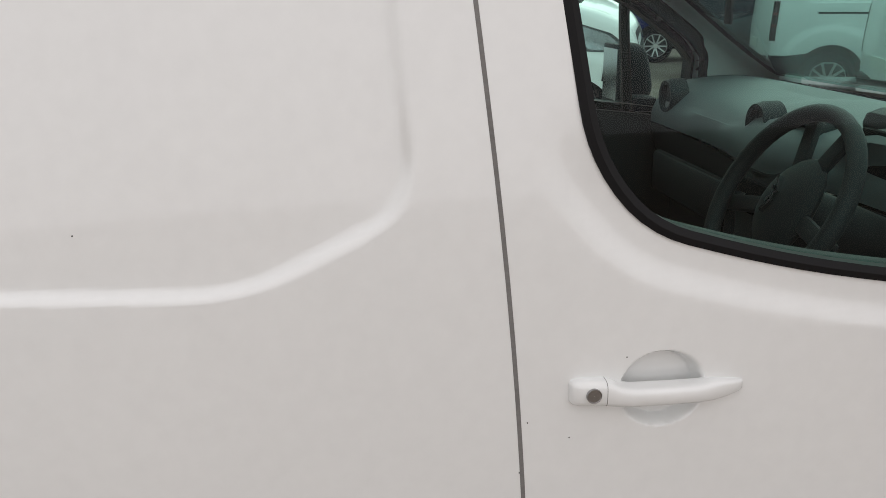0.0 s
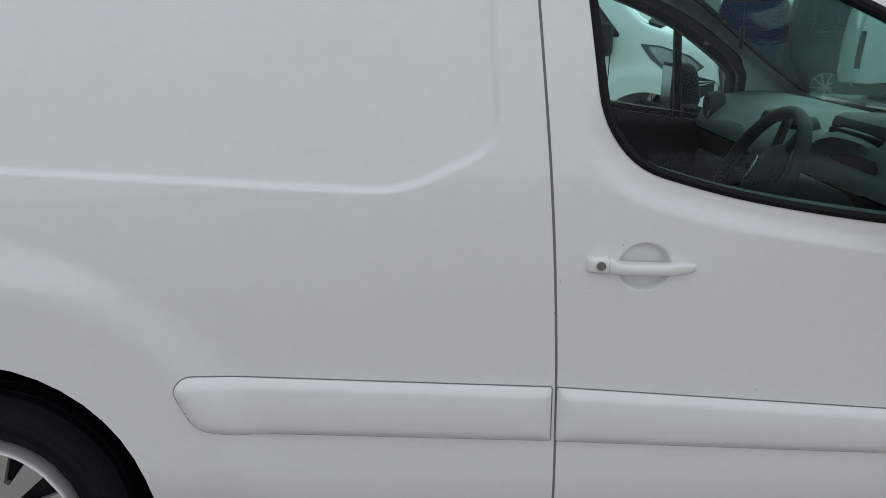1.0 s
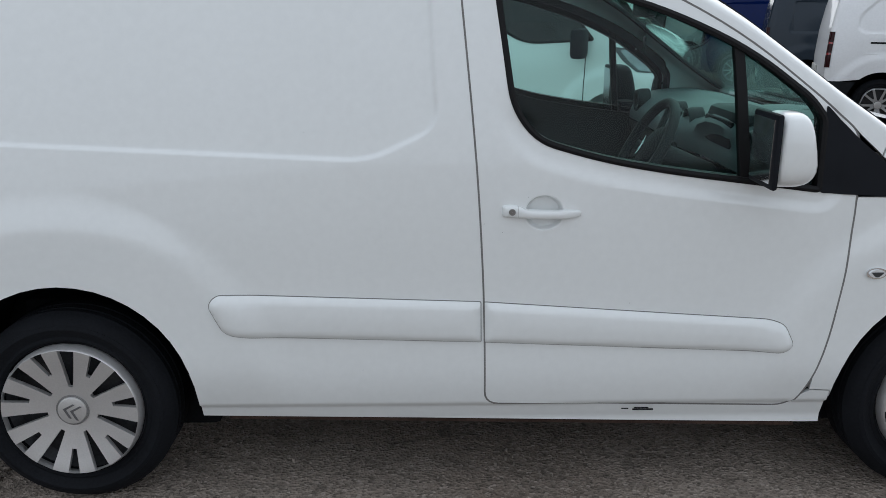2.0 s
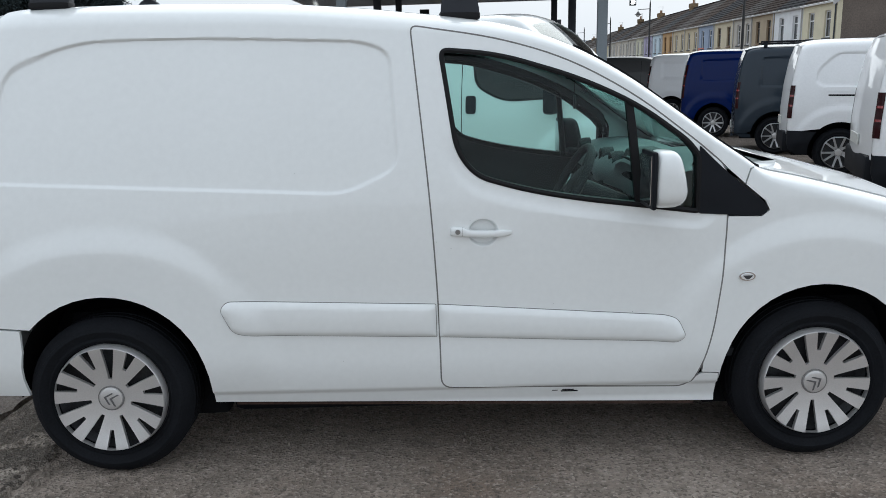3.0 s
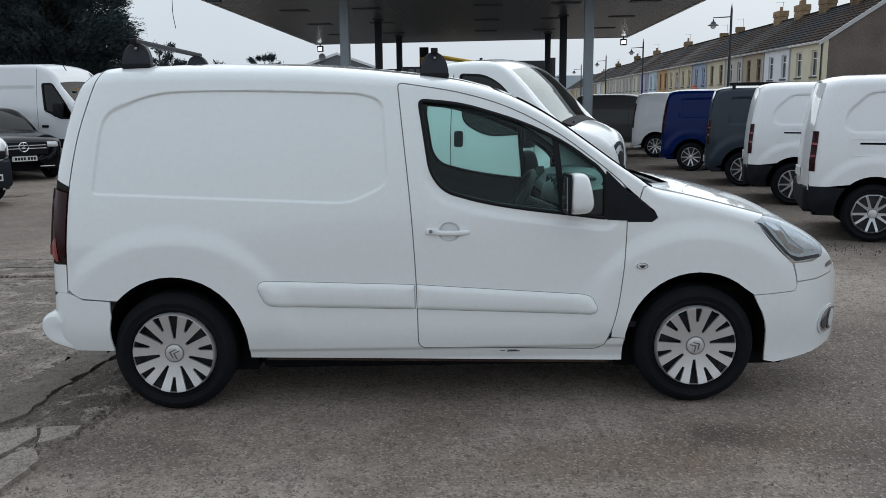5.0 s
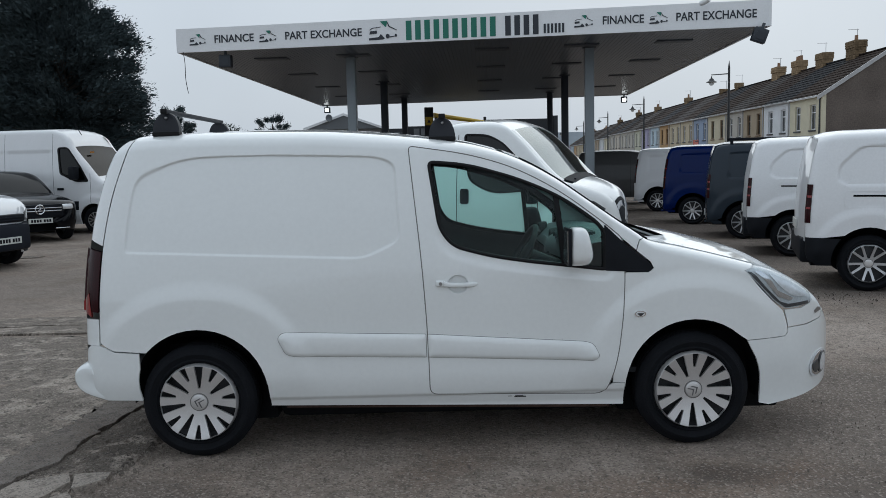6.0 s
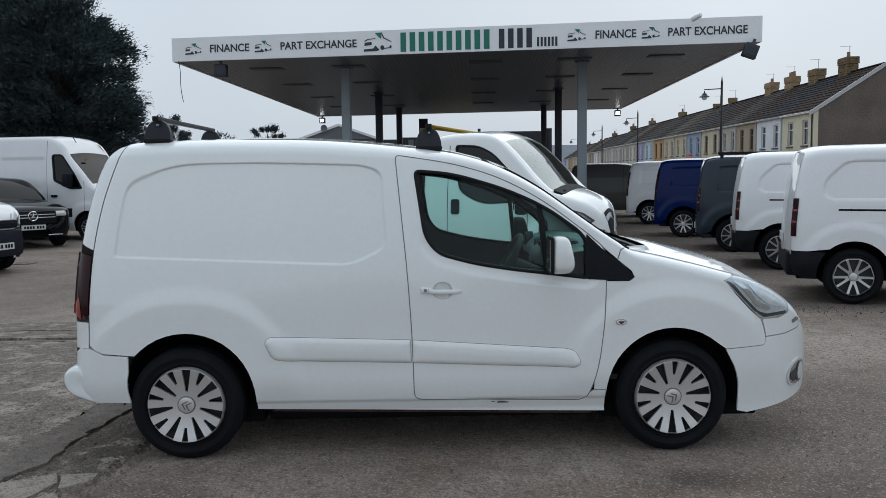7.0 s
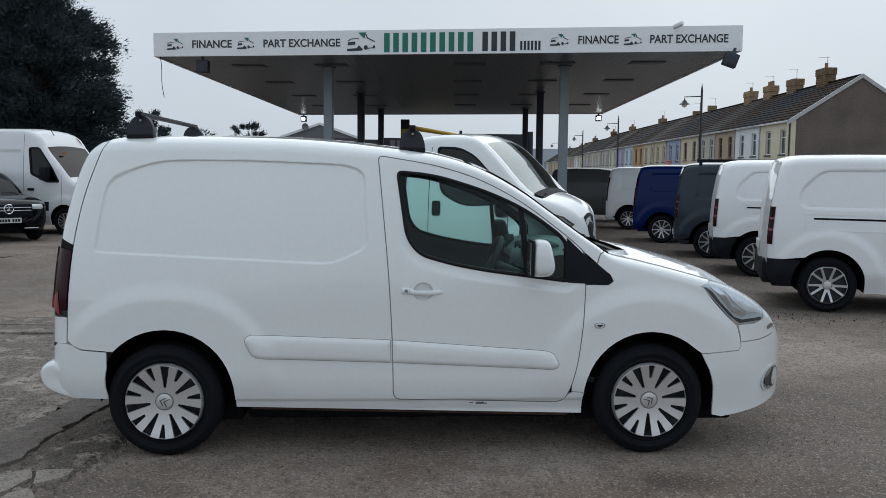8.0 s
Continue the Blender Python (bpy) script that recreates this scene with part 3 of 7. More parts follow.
    # fender, with its arch
    fender = [(2.3505, 0.978), (2.475, 0.976), (2.505, 0.998), (2.487, 1.034), (2.4125, 1.095), (2.4565, 1.157)] + along_ridge(2.459, 3.075, 36)
    fender += [(3.05, 0.986), (3.004, 0.970), (3.085, 0.880), (3.165, 0.796), (3.228, 0.742), (3.238, 0.72), (3.256, 0.66), (3.262, 0.622), (3.245, 0.600), (3.02, 0.589)]
    fender += [p for p in arch(*FRONT_ARCH, 0.36, True) if not (p[0] > 2.8 and p[1] < 0.587)]
    fender += [(2.348, 0.366), (2.2675, 0.371)] + sorted([p for p in door_left if p[0] > 2.26 and 0.372 < p[1] < 0.972], key=lambda p: p[1])
    solid("fender", *VAN.patch(fender, xs=dense(2.28, 3.30, 0.012), vs=dense(0.34, 1.3, 0.012)), WHITE, van)
    nose_xs = dense(2.98, 3.45, 0.02) + dense(3.465, 3.66, 0.013) + dense(3.665, 3.772, 0.006)
    bumper = [(3.105, 0.225), (3.16, 0.212), (3.40, 0.238), (3.55, 0.262), (3.68, 0.295), (3.757, 0.345)]
    bumper += along_ridge(3.758, 3.585, 20) + [(3.52, 0.66), (3.40, 0.642), (3.266, 0.640), (3.264, 0.618), (3.247, 0.596), (3.02, 0.585)]
    bumper += [p for p in arch(*FRONT_ARCH, 0.225, True) if p[0] > 2.9 and p[1] < 0.583][::-1]
    solid("front_bumper", *VAN.patch(bumper, xs=nose_xs, vs=dense(0.2, 1.0, 0.016)), WHITE, van)
    brow = [(3.266, 0.646), (3.40, 0.648), (3.52, 0.666)] + along_ridge(3.575, 3.44, 8) + [(3.425, 0.764), (3.36, 0.742), (3.243, 0.742), (3.26, 0.68)]
    solid("grille_panel", *VAN.patch(brow, xs=nose_xs, vs=dense(0.6, 1.1, 0.016)), WHITE, van)
    solid("bumper_slot", *VAN.patch(rounded([(3.46, 0.715), (3.52, 0.725), (3.53, 0.705), (3.47, 0.695)], 0.006), 0.02, -0.003, 0.01), STEEL, van)
    # head lamp: a dark and silver housing under a clear lens
    lamp = rounded([(3.005, 0.972), (3.08, 0.992), (3.20, 0.956), (3.32, 0.893), (3.42, 0.822), (3.447, 0.775), (3.36, 0.750), (3.245, 0.747), (3.172, 0.800), (3.092, 0.885)], [0.02, 0.05, 0.05, 0.08, 0.05, 0.015, 0.05, 0.03, 0.05, 0.1])
    head = solid("headlight", *VAN.patch(lamp, 0.02, 0.006, 0.04), LAMPGREY, van, "clear headlight with silver reflector")
    solid("lamp_bezel", *VAN.patch(rounded([(3.018, 0.966), (3.045, 0.962), (3.13, 0.872), (3.215, 0.790), (3.27, 0.772), (3.41, 0.778), (3.41, 0.760), (3.25, 0.753), (3.180, 0.802), (3.098, 0.885)], 0.01), 0.015, 0.001, 0.01), LAMPDARK, head)
    solid("lamp_bowl", *VAN.patch(rounded([(3.14, 0.952), (3.22, 0.925), (3.34, 0.852), (3.40, 0.803), (3.29, 0.815), (3.21, 0.875)], 0.03), 0.02, -0.001, 0.01), REFLECTOR, head)
    solid("lamp_strip", *VAN.patch(rounded([(3.06, 0.966), (3.10, 0.966), (3.20, 0.852), (3.30, 0.805), (3.28, 0.790), (3.20, 0.820)], 0.01), 0.015, -0.002, 0.01), CHROME, head)
    lens = solid("lens", *VAN.patch(offset_line(lamp, 0.003), 0.02, -0.004, 0.004), LENS, head)
    lens.visible_shadow = False
    fog = [(3.515 + 0.082 * math.cos(a) + 0.016 * math.sin(a), 0.400 + 0.077 * math.sin(a)) for a in np.linspace(0, 2 * math.pi, 29)[:-1]]
    fog_ob = solid("fog_lamp", *VAN.patch(fog, 0.015, -0.010, 0.03), SILVERPAINT, van, "round fog lamp in a chrome ring")
    solid("fog_bezel", *VAN.patch([(3.515 + (a - 3.515) * 0.86 + 0.004, 0.400 + (b - 0.400) * 0.88) for a, b in fog], 0.015, -0.013, 0.006), CHROME, fog_ob)
    # dark reflection in the chrome, painted as a thin dark piece
    solid("fog_dark_reflection", *VAN.patch(rounded([(3.455, 0.405), (3.50, 0.43), (3.515, 0.38), (3.49, 0.345), (3.46, 0.37)], 0.01), 0.015, -0.0165, 0.006), LAMPDARK, fog_ob)
    solid("fog_ring", *VAN.patch([(3.515 + (a - 3.515) * 0.52 + 0.034, 0.400 + (b - 0.400) * 0.80) for a, b in fog], 0.012, -0.018, 0.006), LAMPDARK, fog_ob)
    solid("fog_lens", *VAN.patch([(3.515 + (a - 3.515) * 0.38 + 0.036, 0.400 + (b - 0.400) * 0.64) for a, b in fog], 0.012, -0.022, 0.006), REFLECTOR, fog_ob)
    # side repeater
    rep = [(2.425 + 0.031 * math.cos(a), 0.752 + 0.017 * math.sin(a)) for a in np.linspace(0, 2 * math.pi, 21)[:-1]]
    rep_ob = solid("side_repeater", *VAN.patch(rep, 0.01, -0.006, 0.01), CHROME, van, "clear oval side repeater")
    solid("repeater_lens", *VAN.patch([(2.425 + (a - 2.425) * 0.78, 0.752 + (b - 0.752) * 0.72) for a, b in rep], 0.008, -0.010, 0.006), REFLECTOR, rep_ob)
    solid("repeater_bulb", *VAN.patch(rounded([(2.405, 0.757), (2.445, 0.757), (2.43, 0.742), (2.42, 0.742)], 0.004), 0.008, -0.0115, 0.004), LAMPDARK, rep_ob)
    # rub strips
    strip = rounded([(0.448, 0.664), (0.474, 0.695), (1.2545, 0.667), (1.2565, 0.541), (0.56, 0.562), (0.492, 0.573)], [0.03, 0.025, 0.004, 0.004, 0.05, 0.03])
    strip2 = rounded([(1.2665, 0.666), (2.13, 0.604), (2.172, 0.590), (2.205, 0.522), (2.175, 0.500), (1.2685, 0.540)], [0.004, 0.04, 0.02, 0.03, 0.02, 0.004])
    for s in (strip, strip2):
        pts, fs = VAN.patch(s, 0.012, -0.004, 0.02)
        q = distance(s, pts[:, 0], VAN.v_of(pts[:, 0], pts[:, 2]))
        pts[:, 1] -= np.where(pts[:, 1] < VAN.at(pts[:, 0], pts[:, 2])[:, 1], 0.011 * np.sqrt(np.clip(q / 0.016, 0, 1)) + 0.004 * smooth(q / 0.06), 0)
        strip_ob = solid("rub_strip", pts, fs, WHITE, van, "white plastic rub strip")
        fine = densify([p for k, p in enumerate(s) if math.dist(p, s[k - 1]) > 1e-4], 0.03)
        solid("strip_joint", *VAN.ribbon(offset_line(fine, -0.0022), offset_line(fine, 0.0012), -0.0012, 0.01), DOORGAP, strip_ob)
    # rear corner, tail lamp and bumper
    edge = [(float(rear_x(z)) + 0.003, z) for z in np.linspace(0.64, 1.752, 24)]
    low = [p for p in edge if p[1] < 0.790]
    mid = [p for p in edge if 0.792 <= p[1] <= 1.175]
    high = [p for p in edge if p[1] > 1.177]
    sm = [(p[0] - 0.007, p[1]) for p in seam]
    end_xs = dense(-0.68, -0.60, 0.006) + dense(-0.592, -0.3, 0.012)
    solid("rear_corner", *VAN.patch([(x, z) for x, z in high] + [(-0.36, 1.756)] + [p for p in sm if p[1] > 1.177], xs=end_xs, vs=dense(1.15, 1.98, 0.014)), WHITE, van)
    solid("rear_corner", *VAN.patch(low + [(-0.535, 0.788)] + [p for p in sm if p[1] < 0.788], xs=end_xs, vs=dense(0.6, 0.82, 0.014)), WHITE, van)
    tail = solid("tail_light", *VAN.patch([(x - 0.012, z) for x, z in mid] + [p for p in sm[::1] if 0.792 <= p[1] <= 1.172], xs=end_xs, vs=dense(0.78, 1.2, 0.014), off=-0.008, thick=0.03), LAMPRED, van, "smoked dark red tail light")
    solid("tail_reflector", *VAN.patch([(x - 0.014, z) for x, z in mid if z < 0.93] + [(-0.575, 0.93), (-0.56, 0.80)], xs=end_xs, vs=dense(0.78, 1.2, 0.014), off=-0.011, thick=0.02), LAMPBRIGHT, tail)
    rb = [(-0.308, 0.330), (-0.50, 0.336), (-0.58, 0.365), (-0.615, 0.42), (-0.622, 0.52), (-0.612, 0.615), (-0.58, 0.642), (-0.515, 0.642), (-0.485, 0.632), (-0.44, 0.608), (-0.264, 0.594)]
    rb += [(p[0] + 0.006 + 0.2 * (0.6 - p[1]), p[1]) for p in arch(*REAR_ARCH, 0.34) if p[0] < 0 and 0.34 < p[1] < 0.592][::-1]
    solid("rear_bumper", *VAN.patch(rb, xs=end_xs, vs=dense(0.3, 0.7, 0.014), off=-0.004), WHITE, van)
    bm = bmesh.new()
    prof = spline([(-0.475, 0.332), (-0.58, 0.352), (-0.655, 0.395), (-0.685, 0.455), (-0.672, 0.508), (-0.635, 0.532), (-0.585, 0.527), (-0.54, 0.47)], 4, True)
    rings = []
    for yy, s in ((0.030, 0.40), (0.024, 0.66), (0.028, 0.84), (0.042, 0.95), (0.075, 1.0), (0.16, 1.03), (0.9, 1.08), (1.64, 1.03), (1.725, 1.0), (1.758, 0.95), (1.772, 0.84), (1.776, 0.66), (1.77, 0.4)):
        rings.append([bm.verts.new((-0.575 + (x + 0.575) * s, yy + 0.05 * max(0.0, x + 0.52), 0.432 + (z - 0.432) * s)) for x, z in prof])
    for r, t in zip(rings, rings[1:]):
        for k in range(len(prof)):
            bm.faces.new((r[k - 1], r[k], t[k], t[k - 1]))
    bm.faces.new(rings[0]), bm.faces.new(rings[-1][::-1])
    part("bumper_step", bm, WHITE, van)
    # the rear doors close the back
    verts, faces = [], []
    zs = np.linspace(0.60, 1.75, 24)
    qs = np.linspace(0, 1, 13)
    for z in zs:
        x = float(rear_x(z))
        y0 = float(VAN.at(x, float(VAN.v_of(x, z)))[1])
        for q in qs:
            verts.append((x - 0.05 * math.sin(q * math.pi), y0 + (1.8 - 2 * y0) * q, z))
    for i in range(len(zs) - 1):
        for j in range(12):
            a = i * 13 + j
            faces.append((a, a + 13, a + 14, a + 1))
    solid("rear_door_panel", verts, faces, WHITE, van)
    # roof, windscreen, scuttle and bonnet
    qs = list(np.linspace(0, 2, 25))
    solid("roof", *VAN.top_patch(dense(-0.44, 1.70, 0.04), qs), WHITE, van)
    shell_x = dense(1.72, 2.50, 0.03)
    screen = solid("windscreen", *VAN.top_patch(shell_x, list(np.linspace(0.06, 1.94, 21)), 0.002, 0.006), PANE, van, "clear curved windscreen")
    screen.visible_shadow = False
    for q0, q1 in ((0.015, 0.07), (1.93, 1.985)):
        solid("screen_seal", *VAN.top_patch(dense(1.80, 2.50, 0.012), [q0, (q0 + q1) / 2, q1], 0.010, 0.014), RUBBER, screen)
    solid("scuttle", *VAN.top_patch(dense(2.47, 2.64, 0.03), list(np.linspace(0.1, 1.9, 15)), -0.030, 0.04), PLASTIC, van, "black plastic scuttle panel")
    bm = bmesh.new()
    for x0, y0, x1, y1, w in ((2.56, 0.42, 2.47, 1.0, 0.012), (2.58, 0.9, 2.5, 1.5, 0.012), (2.6, 0.38, 2.54, 0.75, 0.01), (2.64, 0.3, 2.6, 0.62, 0.008)):
        rod(bm, (x0, y0, 1.100), (x1, y1, 1.122), w, w * 0.7, 6)
    part("wipers", bm, PLASTIC, van, "black wiper arms")
    bx = dense(2.50, 3.0, 0.04) + dense(3.03, 3.60, 0.02)
    hood_q = list(np.linspace(0.02, 1.98, 25))
    pts, fs = VAN.top_patch(bx, hood_q, 0.004, 0.02)
    keep = [k for k, f in enumerate(fs)]
    cover = pts.copy()
    short = cover[:, 0] < 2.64
    mid_y = np.abs(cover[:, 1] - 0.9)
    cover[short & (mid_y < 0.62), 0] = np.maximum(cover[short & (mid_y < 0.62), 0], 2.64)
    solid("bonnet", cover, fs, WHITE, van)
    # the far side, plain, with its own door window
    left_body = [(-0.5, 0.62)] + [(float(rear_x(z)) + 0.004, z) for z in np.linspace(0.7, 1.74, 10)] + along_ridge(-0.42, 3.5, 60) + [(3.6, 0.55), (3.55, 0.27), (3.11, 0.22)]
    left_body += [p for p in arch(*FRONT_ARCH, 0.23, True)] + [(2.34, 0.235), (0.40, 0.28)] + arch(*REAR_ARCH, 0.30, True) + [(-0.36, 0.34), (-0.6, 0.38)]
    solid("far_body_side", *VAN.patch(keyhole(left_body, WINDOW), 0.03, left=True, thick=0.03), WHITE, van)
    solid("far_window_seal", *VAN.ribbon(offset_line(WINDOW, -0.022), offset_line(WINDOW, 0.036), -0.010, 0.07, left=True), RUBBER, van)
    solid("far_division_bar", *VAN.patch(bar, 0.05, 0.002, 0.025, left=True), RUBBER, van)
    pane = solid("far_window_pane", *VAN.patch(inner, 0.06, 0.016, 0.004, left=True), PANE, van)
    pane.visible_shadow = False
    # dark inner skin behind the shut lines, floor, arch liners
    shell = [(-0.46, 0.66), (-0.40, 1.1), (-0.34, 1.66), (1.18, 1.64), (1.21, 1.2), (1.25, 0.5), (2.3, 0.45), (2.36, 1.0), (2.42, 1.06), (2.55, 1.02), (3.0, 0.92), (3.12, 0.80), (3.2, 0.66), (3.06, 0.55), (2.9, 0.70), (2.72, 0.76), (2.5, 0.71), (2.36, 0.55), (2.3, 0.28), (0.45, 0.31), (0.36, 0.55), (0.2, 0.70), (0.0, 0.76), (-0.2, 0.71), (-0.33, 0.58)]
    solid("inner_skin", *VAN.patch(shell, 0.05, 0.032, 0.0), VOID, van)
    wide = [(p[0] + (p[0] - 1.75) * (0.10 if p[0] < 1.75 else 0.035), p[1] + (0.022 if p[1] > 1.24 else -0.45 * smooth((1.24 - p[1]) / 0.12))) for p in WINDOW]
    frame_line = keyhole(densify([p for k, p in enumerate(wide) if math.dist(p, wide[k - 1]) > 1e-4], 0.05), offset_line(WINDOW, 0.012))
    solid("door_lining", *VAN.patch(frame_line, 0.03, 0.040, 0.02), TRIMDARK, van, "dark inner door trim")
    solid("far_door_lining", *VAN.patch(frame_line, 0.03, 0.066, 0.02, left=True), TRIMDARK, van, "dark inner door trim")
    # solid undersides set low, added to block light and blacken the gap below
    part("underbody", boxes((0.40, 2.35, 0.24, 1.56, 0.145, 0.42), bevel=0.05), VOID, van, "black underbody")
    part("engine_tray_shade_block", boxes((2.36, 3.3, 0.25, 1.55, 0.135, 0.6), bevel=0.02), VOID, van)
    part("rear_axle_shade_block", boxes((-0.22, 0.39, 0.25, 1.55, 0.14, 0.6), bevel=0.02), VOID, van)
    bm = bmesh.new()
    ends = [[bm.verts.new((x, y, z)) for y, z in ((0.066, low), (0.076, low), (0.076, low + 0.05), (0.066, low + 0.05))] for x, low in ((0.47, 0.258), (2.27, 0.216))]
    bm.faces.new(ends[0]), bm.faces.new(ends[1][::-1])
    for k in range(4):
        bm.faces.new((ends[0][k - 1], ends[0][k], ends[1][k], ends[1][k - 1]))
    part("sill_flange", bm, RUST, van, "rusty sill seam")
    for cx, cz, r in (REAR_ARCH, FRONT_ARCH):
        for y0, y1 in ((0.095, 0.42), (1.705, 1.38)):
            bm = bmesh.new()
            n, ring = 20, []
            for k in range(n + 1):
                a = math.pi * (-0.04 + 1.08 * k / n)
                ring.append([bm.verts.new((cx + (r + 0.012) * math.cos(a), y, cz + (r + 0.012) * math.sin(a))) for y in (y0, y1)])
            ring.insert(0, [bm.verts.new((cx + r + 0.004, y, 0.245)) for y in (y0, y1)])
            ring.append([bm.verts.new((cx - r - 0.004, y, 0.30)) for y in (y0, y1)])
            for a, b in zip(ring, ring[1:]):
                bm.faces.new((a[0], a[1], b[1], b[0]))
            bm.faces.new([p[1] for p in ring])
            part("arch_liner", bm, VOID, van)
    # wheels
    for x, turn, mark in ((0.0, 3, -75), (2.728, -24, 82)):
        wheel(van, x, 0.022, 0.315, rim=0.215, turn=turn, mark_turn=mark)
        wheel(van, x, 1.778, 0.315, rim=0.215, flip=True, turn=turn, mark_turn=0.0)
    # door handle
    handle = empty("door_handle")
    handle.parent = door
    bm = bmesh.new()
    marks = np.array([(1.314, 0.008, 0.0120, 0.943), (1.3165, 0.015, 0.0155, 0.943), (1.321, 0.019, 0.0170, 0.943), (1.333, 0.021, 0.0176, 0.943), (1.357, 0.023, 0.0175, 0.942), (1.366, 0.024, 0.0170, 0.9405), (1.378, 0.0245, 0.0140, 0.9365), (1.39, 0.025, 0.0133, 0.9345), (1.40, 0.025, 0.0130, 0.934), (1.44, 0.025, 0.0128, 0.933), (1.48, 0.024, 0.0128, 0.9325), (1.490, 0.023, 0.0130, 0.933), (1.500, 0.021, 0.0138, 0.9335), (1.520, 0.016, 0.0118, 0.934), (1.538, 0.011, 0.0085, 0.935), (1.5425, 0.007, 0.0065, 0.9352)])

    def handle_ring(x, grow=0.0):
        out, h, zc = (float(np.interp(x, marks[:, 0], marks[:, k])) for k in (1, 2, 3))
        ring = []
        for a in np.linspace(0, 2 * math.pi, 21)[:-1]:
            c, s_ = math.cos(a), math.sin(a)
            clear = smooth((x - 1.366) / 0.012) * smooth((1.506 - x) / 0.010)
            y = -(out + grow) * abs(c) ** 0.45 if c > 0 else (0.014 - clear * (out + 0.002)) * abs(c) ** 0.45
            ring.append((x, y + 0.008, zc + (h + grow) * math.copysign(abs(s_) ** 0.55, s_)))
        return ring

    rings = [[bm.verts.new(p) for p in handle_ring(x)] for x in [1.314, 1.3155] + list(np.linspace(1.318, 1.538, 34)) + [1.541, 1.5425]]
    for a, b in zip(rings, rings[1:]):
        for k in range(20):
            bm.faces.new((a[k], a[(k + 1) % 20], b[(k + 1) % 20], b[k]))
    bm.faces.new(rings[0]), bm.faces.new(rings[-1][::-1])
    part("handle_bar", bm, WHITE, handle, "white door handle", 40)
    bm = bmesh.new()
    rings = [[bm.verts.new(p) for p in handle_ring(x, g)] for x, g in ((1.3580, -0.002), (1.3582, 0.0003), (1.3588, 0.0003), (1.3590, -0.002))]
    for a, b in zip(rings, rings[1:]):
        for k in range(20):
            bm.faces.new((a[k], a[(k + 1) % 20], b[(k + 1) % 20], b[k]))
    part("lock_cover_seam", bm, DOORGAP, handle)
    part("lock_barrel", lathe([(0.0005, -0.0165), (0.0082, -0.0165), (0.0088, -0.0172), (0.0094, -0.0172), (0.0098, -0.014), (0.0098, 0.0)], 28, pose(1.3415, 0.001, 0.943)), STEEL, handle, "steel key lock")
    # mirrors
    for far in (False, True):
        bm = bmesh.new()
        made = bmesh.ops.create_uvsphere(bm, u_segments=24, v_segments=16, radius=1.0)
        for v in bm.verts:
            x, y, z = v.co
            p = 0.62
            x, y, z = (math.copysign(abs(c) ** p, c) for c in (x, y, z))
            x *= 0.076 if x > 0 else 0.058
            if x < -0.03:
                x = -0.03 + (x + 0.03) * 0.4
            taper = 1.0 - 0.16 * (z + 1) / 2
            v.co = (2.062 + x * taper + 0.012 * max(0.0, min(1.0, 0.5 - z)) * max(0, x / 0.06), -0.105 + y * 0.085 * (1 if y < 0 else 0.9), 1.140 + z * 0.102)
        if far:
            bmesh.ops.transform(bm, matrix=Matrix.Translation((0, 1.8, 0)) @ Matrix.Diagonal((1, -1, 1, 1)), verts=bm.verts)
        s = -1 if far else 1
        yy = (lambda y: 1.8 - y) if far else (lambda y: y)
        mirror = empty("door_mirror")
        mirror.parent = van
        part("mirror_shell", bm, WHITE if not far else PLASTIC, mirror, "white door mirror cover" if not far else "black door mirror cover", 60)
        ys = sorted((yy(-0.19), yy(-0.02)))
        part("mirror_frame", boxes((2.008, 2.026, ys[0], ys[1], 1.038, 1.240), bevel=0.008), PLASTIC, mirror)
        ys = sorted((yy(-0.175), yy(-0.035)))
        part("mirror_glass", boxes((2.0045, 2.0085, ys[0], ys[1], 1.055, 1.225)), CHROME, mirror)
        ys = sorted((yy(-0.05), yy(0.06)))
        part("mirror_arm", boxes((2.04, 2.12, ys[0], ys[1], 1.025, 1.075), bevel=0.015), PLASTIC, mirror)
    # stone chips in the paint
    for x, z in ((1.316, 0.88), (1.388, 0.983), (0.748, 1.166), (1.252, 0.836), (1.262, 0.905), (1.70, 0.66), (1.66, 0.60), (1.45, 0.93), (2.0, 0.62), (0.9, 0.45)):
        r = 0.0009
        solid("paint_chip", *VAN.patch([(x + r * math.cos(a), z + r * math.sin(a)) for a in np.linspace(0, 2 * math.pi, 7)[:-1]], 0.01, -0.0006 if abs(x - 1.45) > 0.001 else -0.03, 0.001), VOID, van)
    # scratched sill mark
    part("sill_scratch", boxes((1.735, 1.80, 0.018, 0.0205, 0.2985, 0.303), (1.74, 1.785, 0.018, 0.021, 0.3045, 0.3075), (1.70, 1.722, 0.018, 0.0205, 0.303, 0.3055)), VOID, van)
    return van


van = build_van()


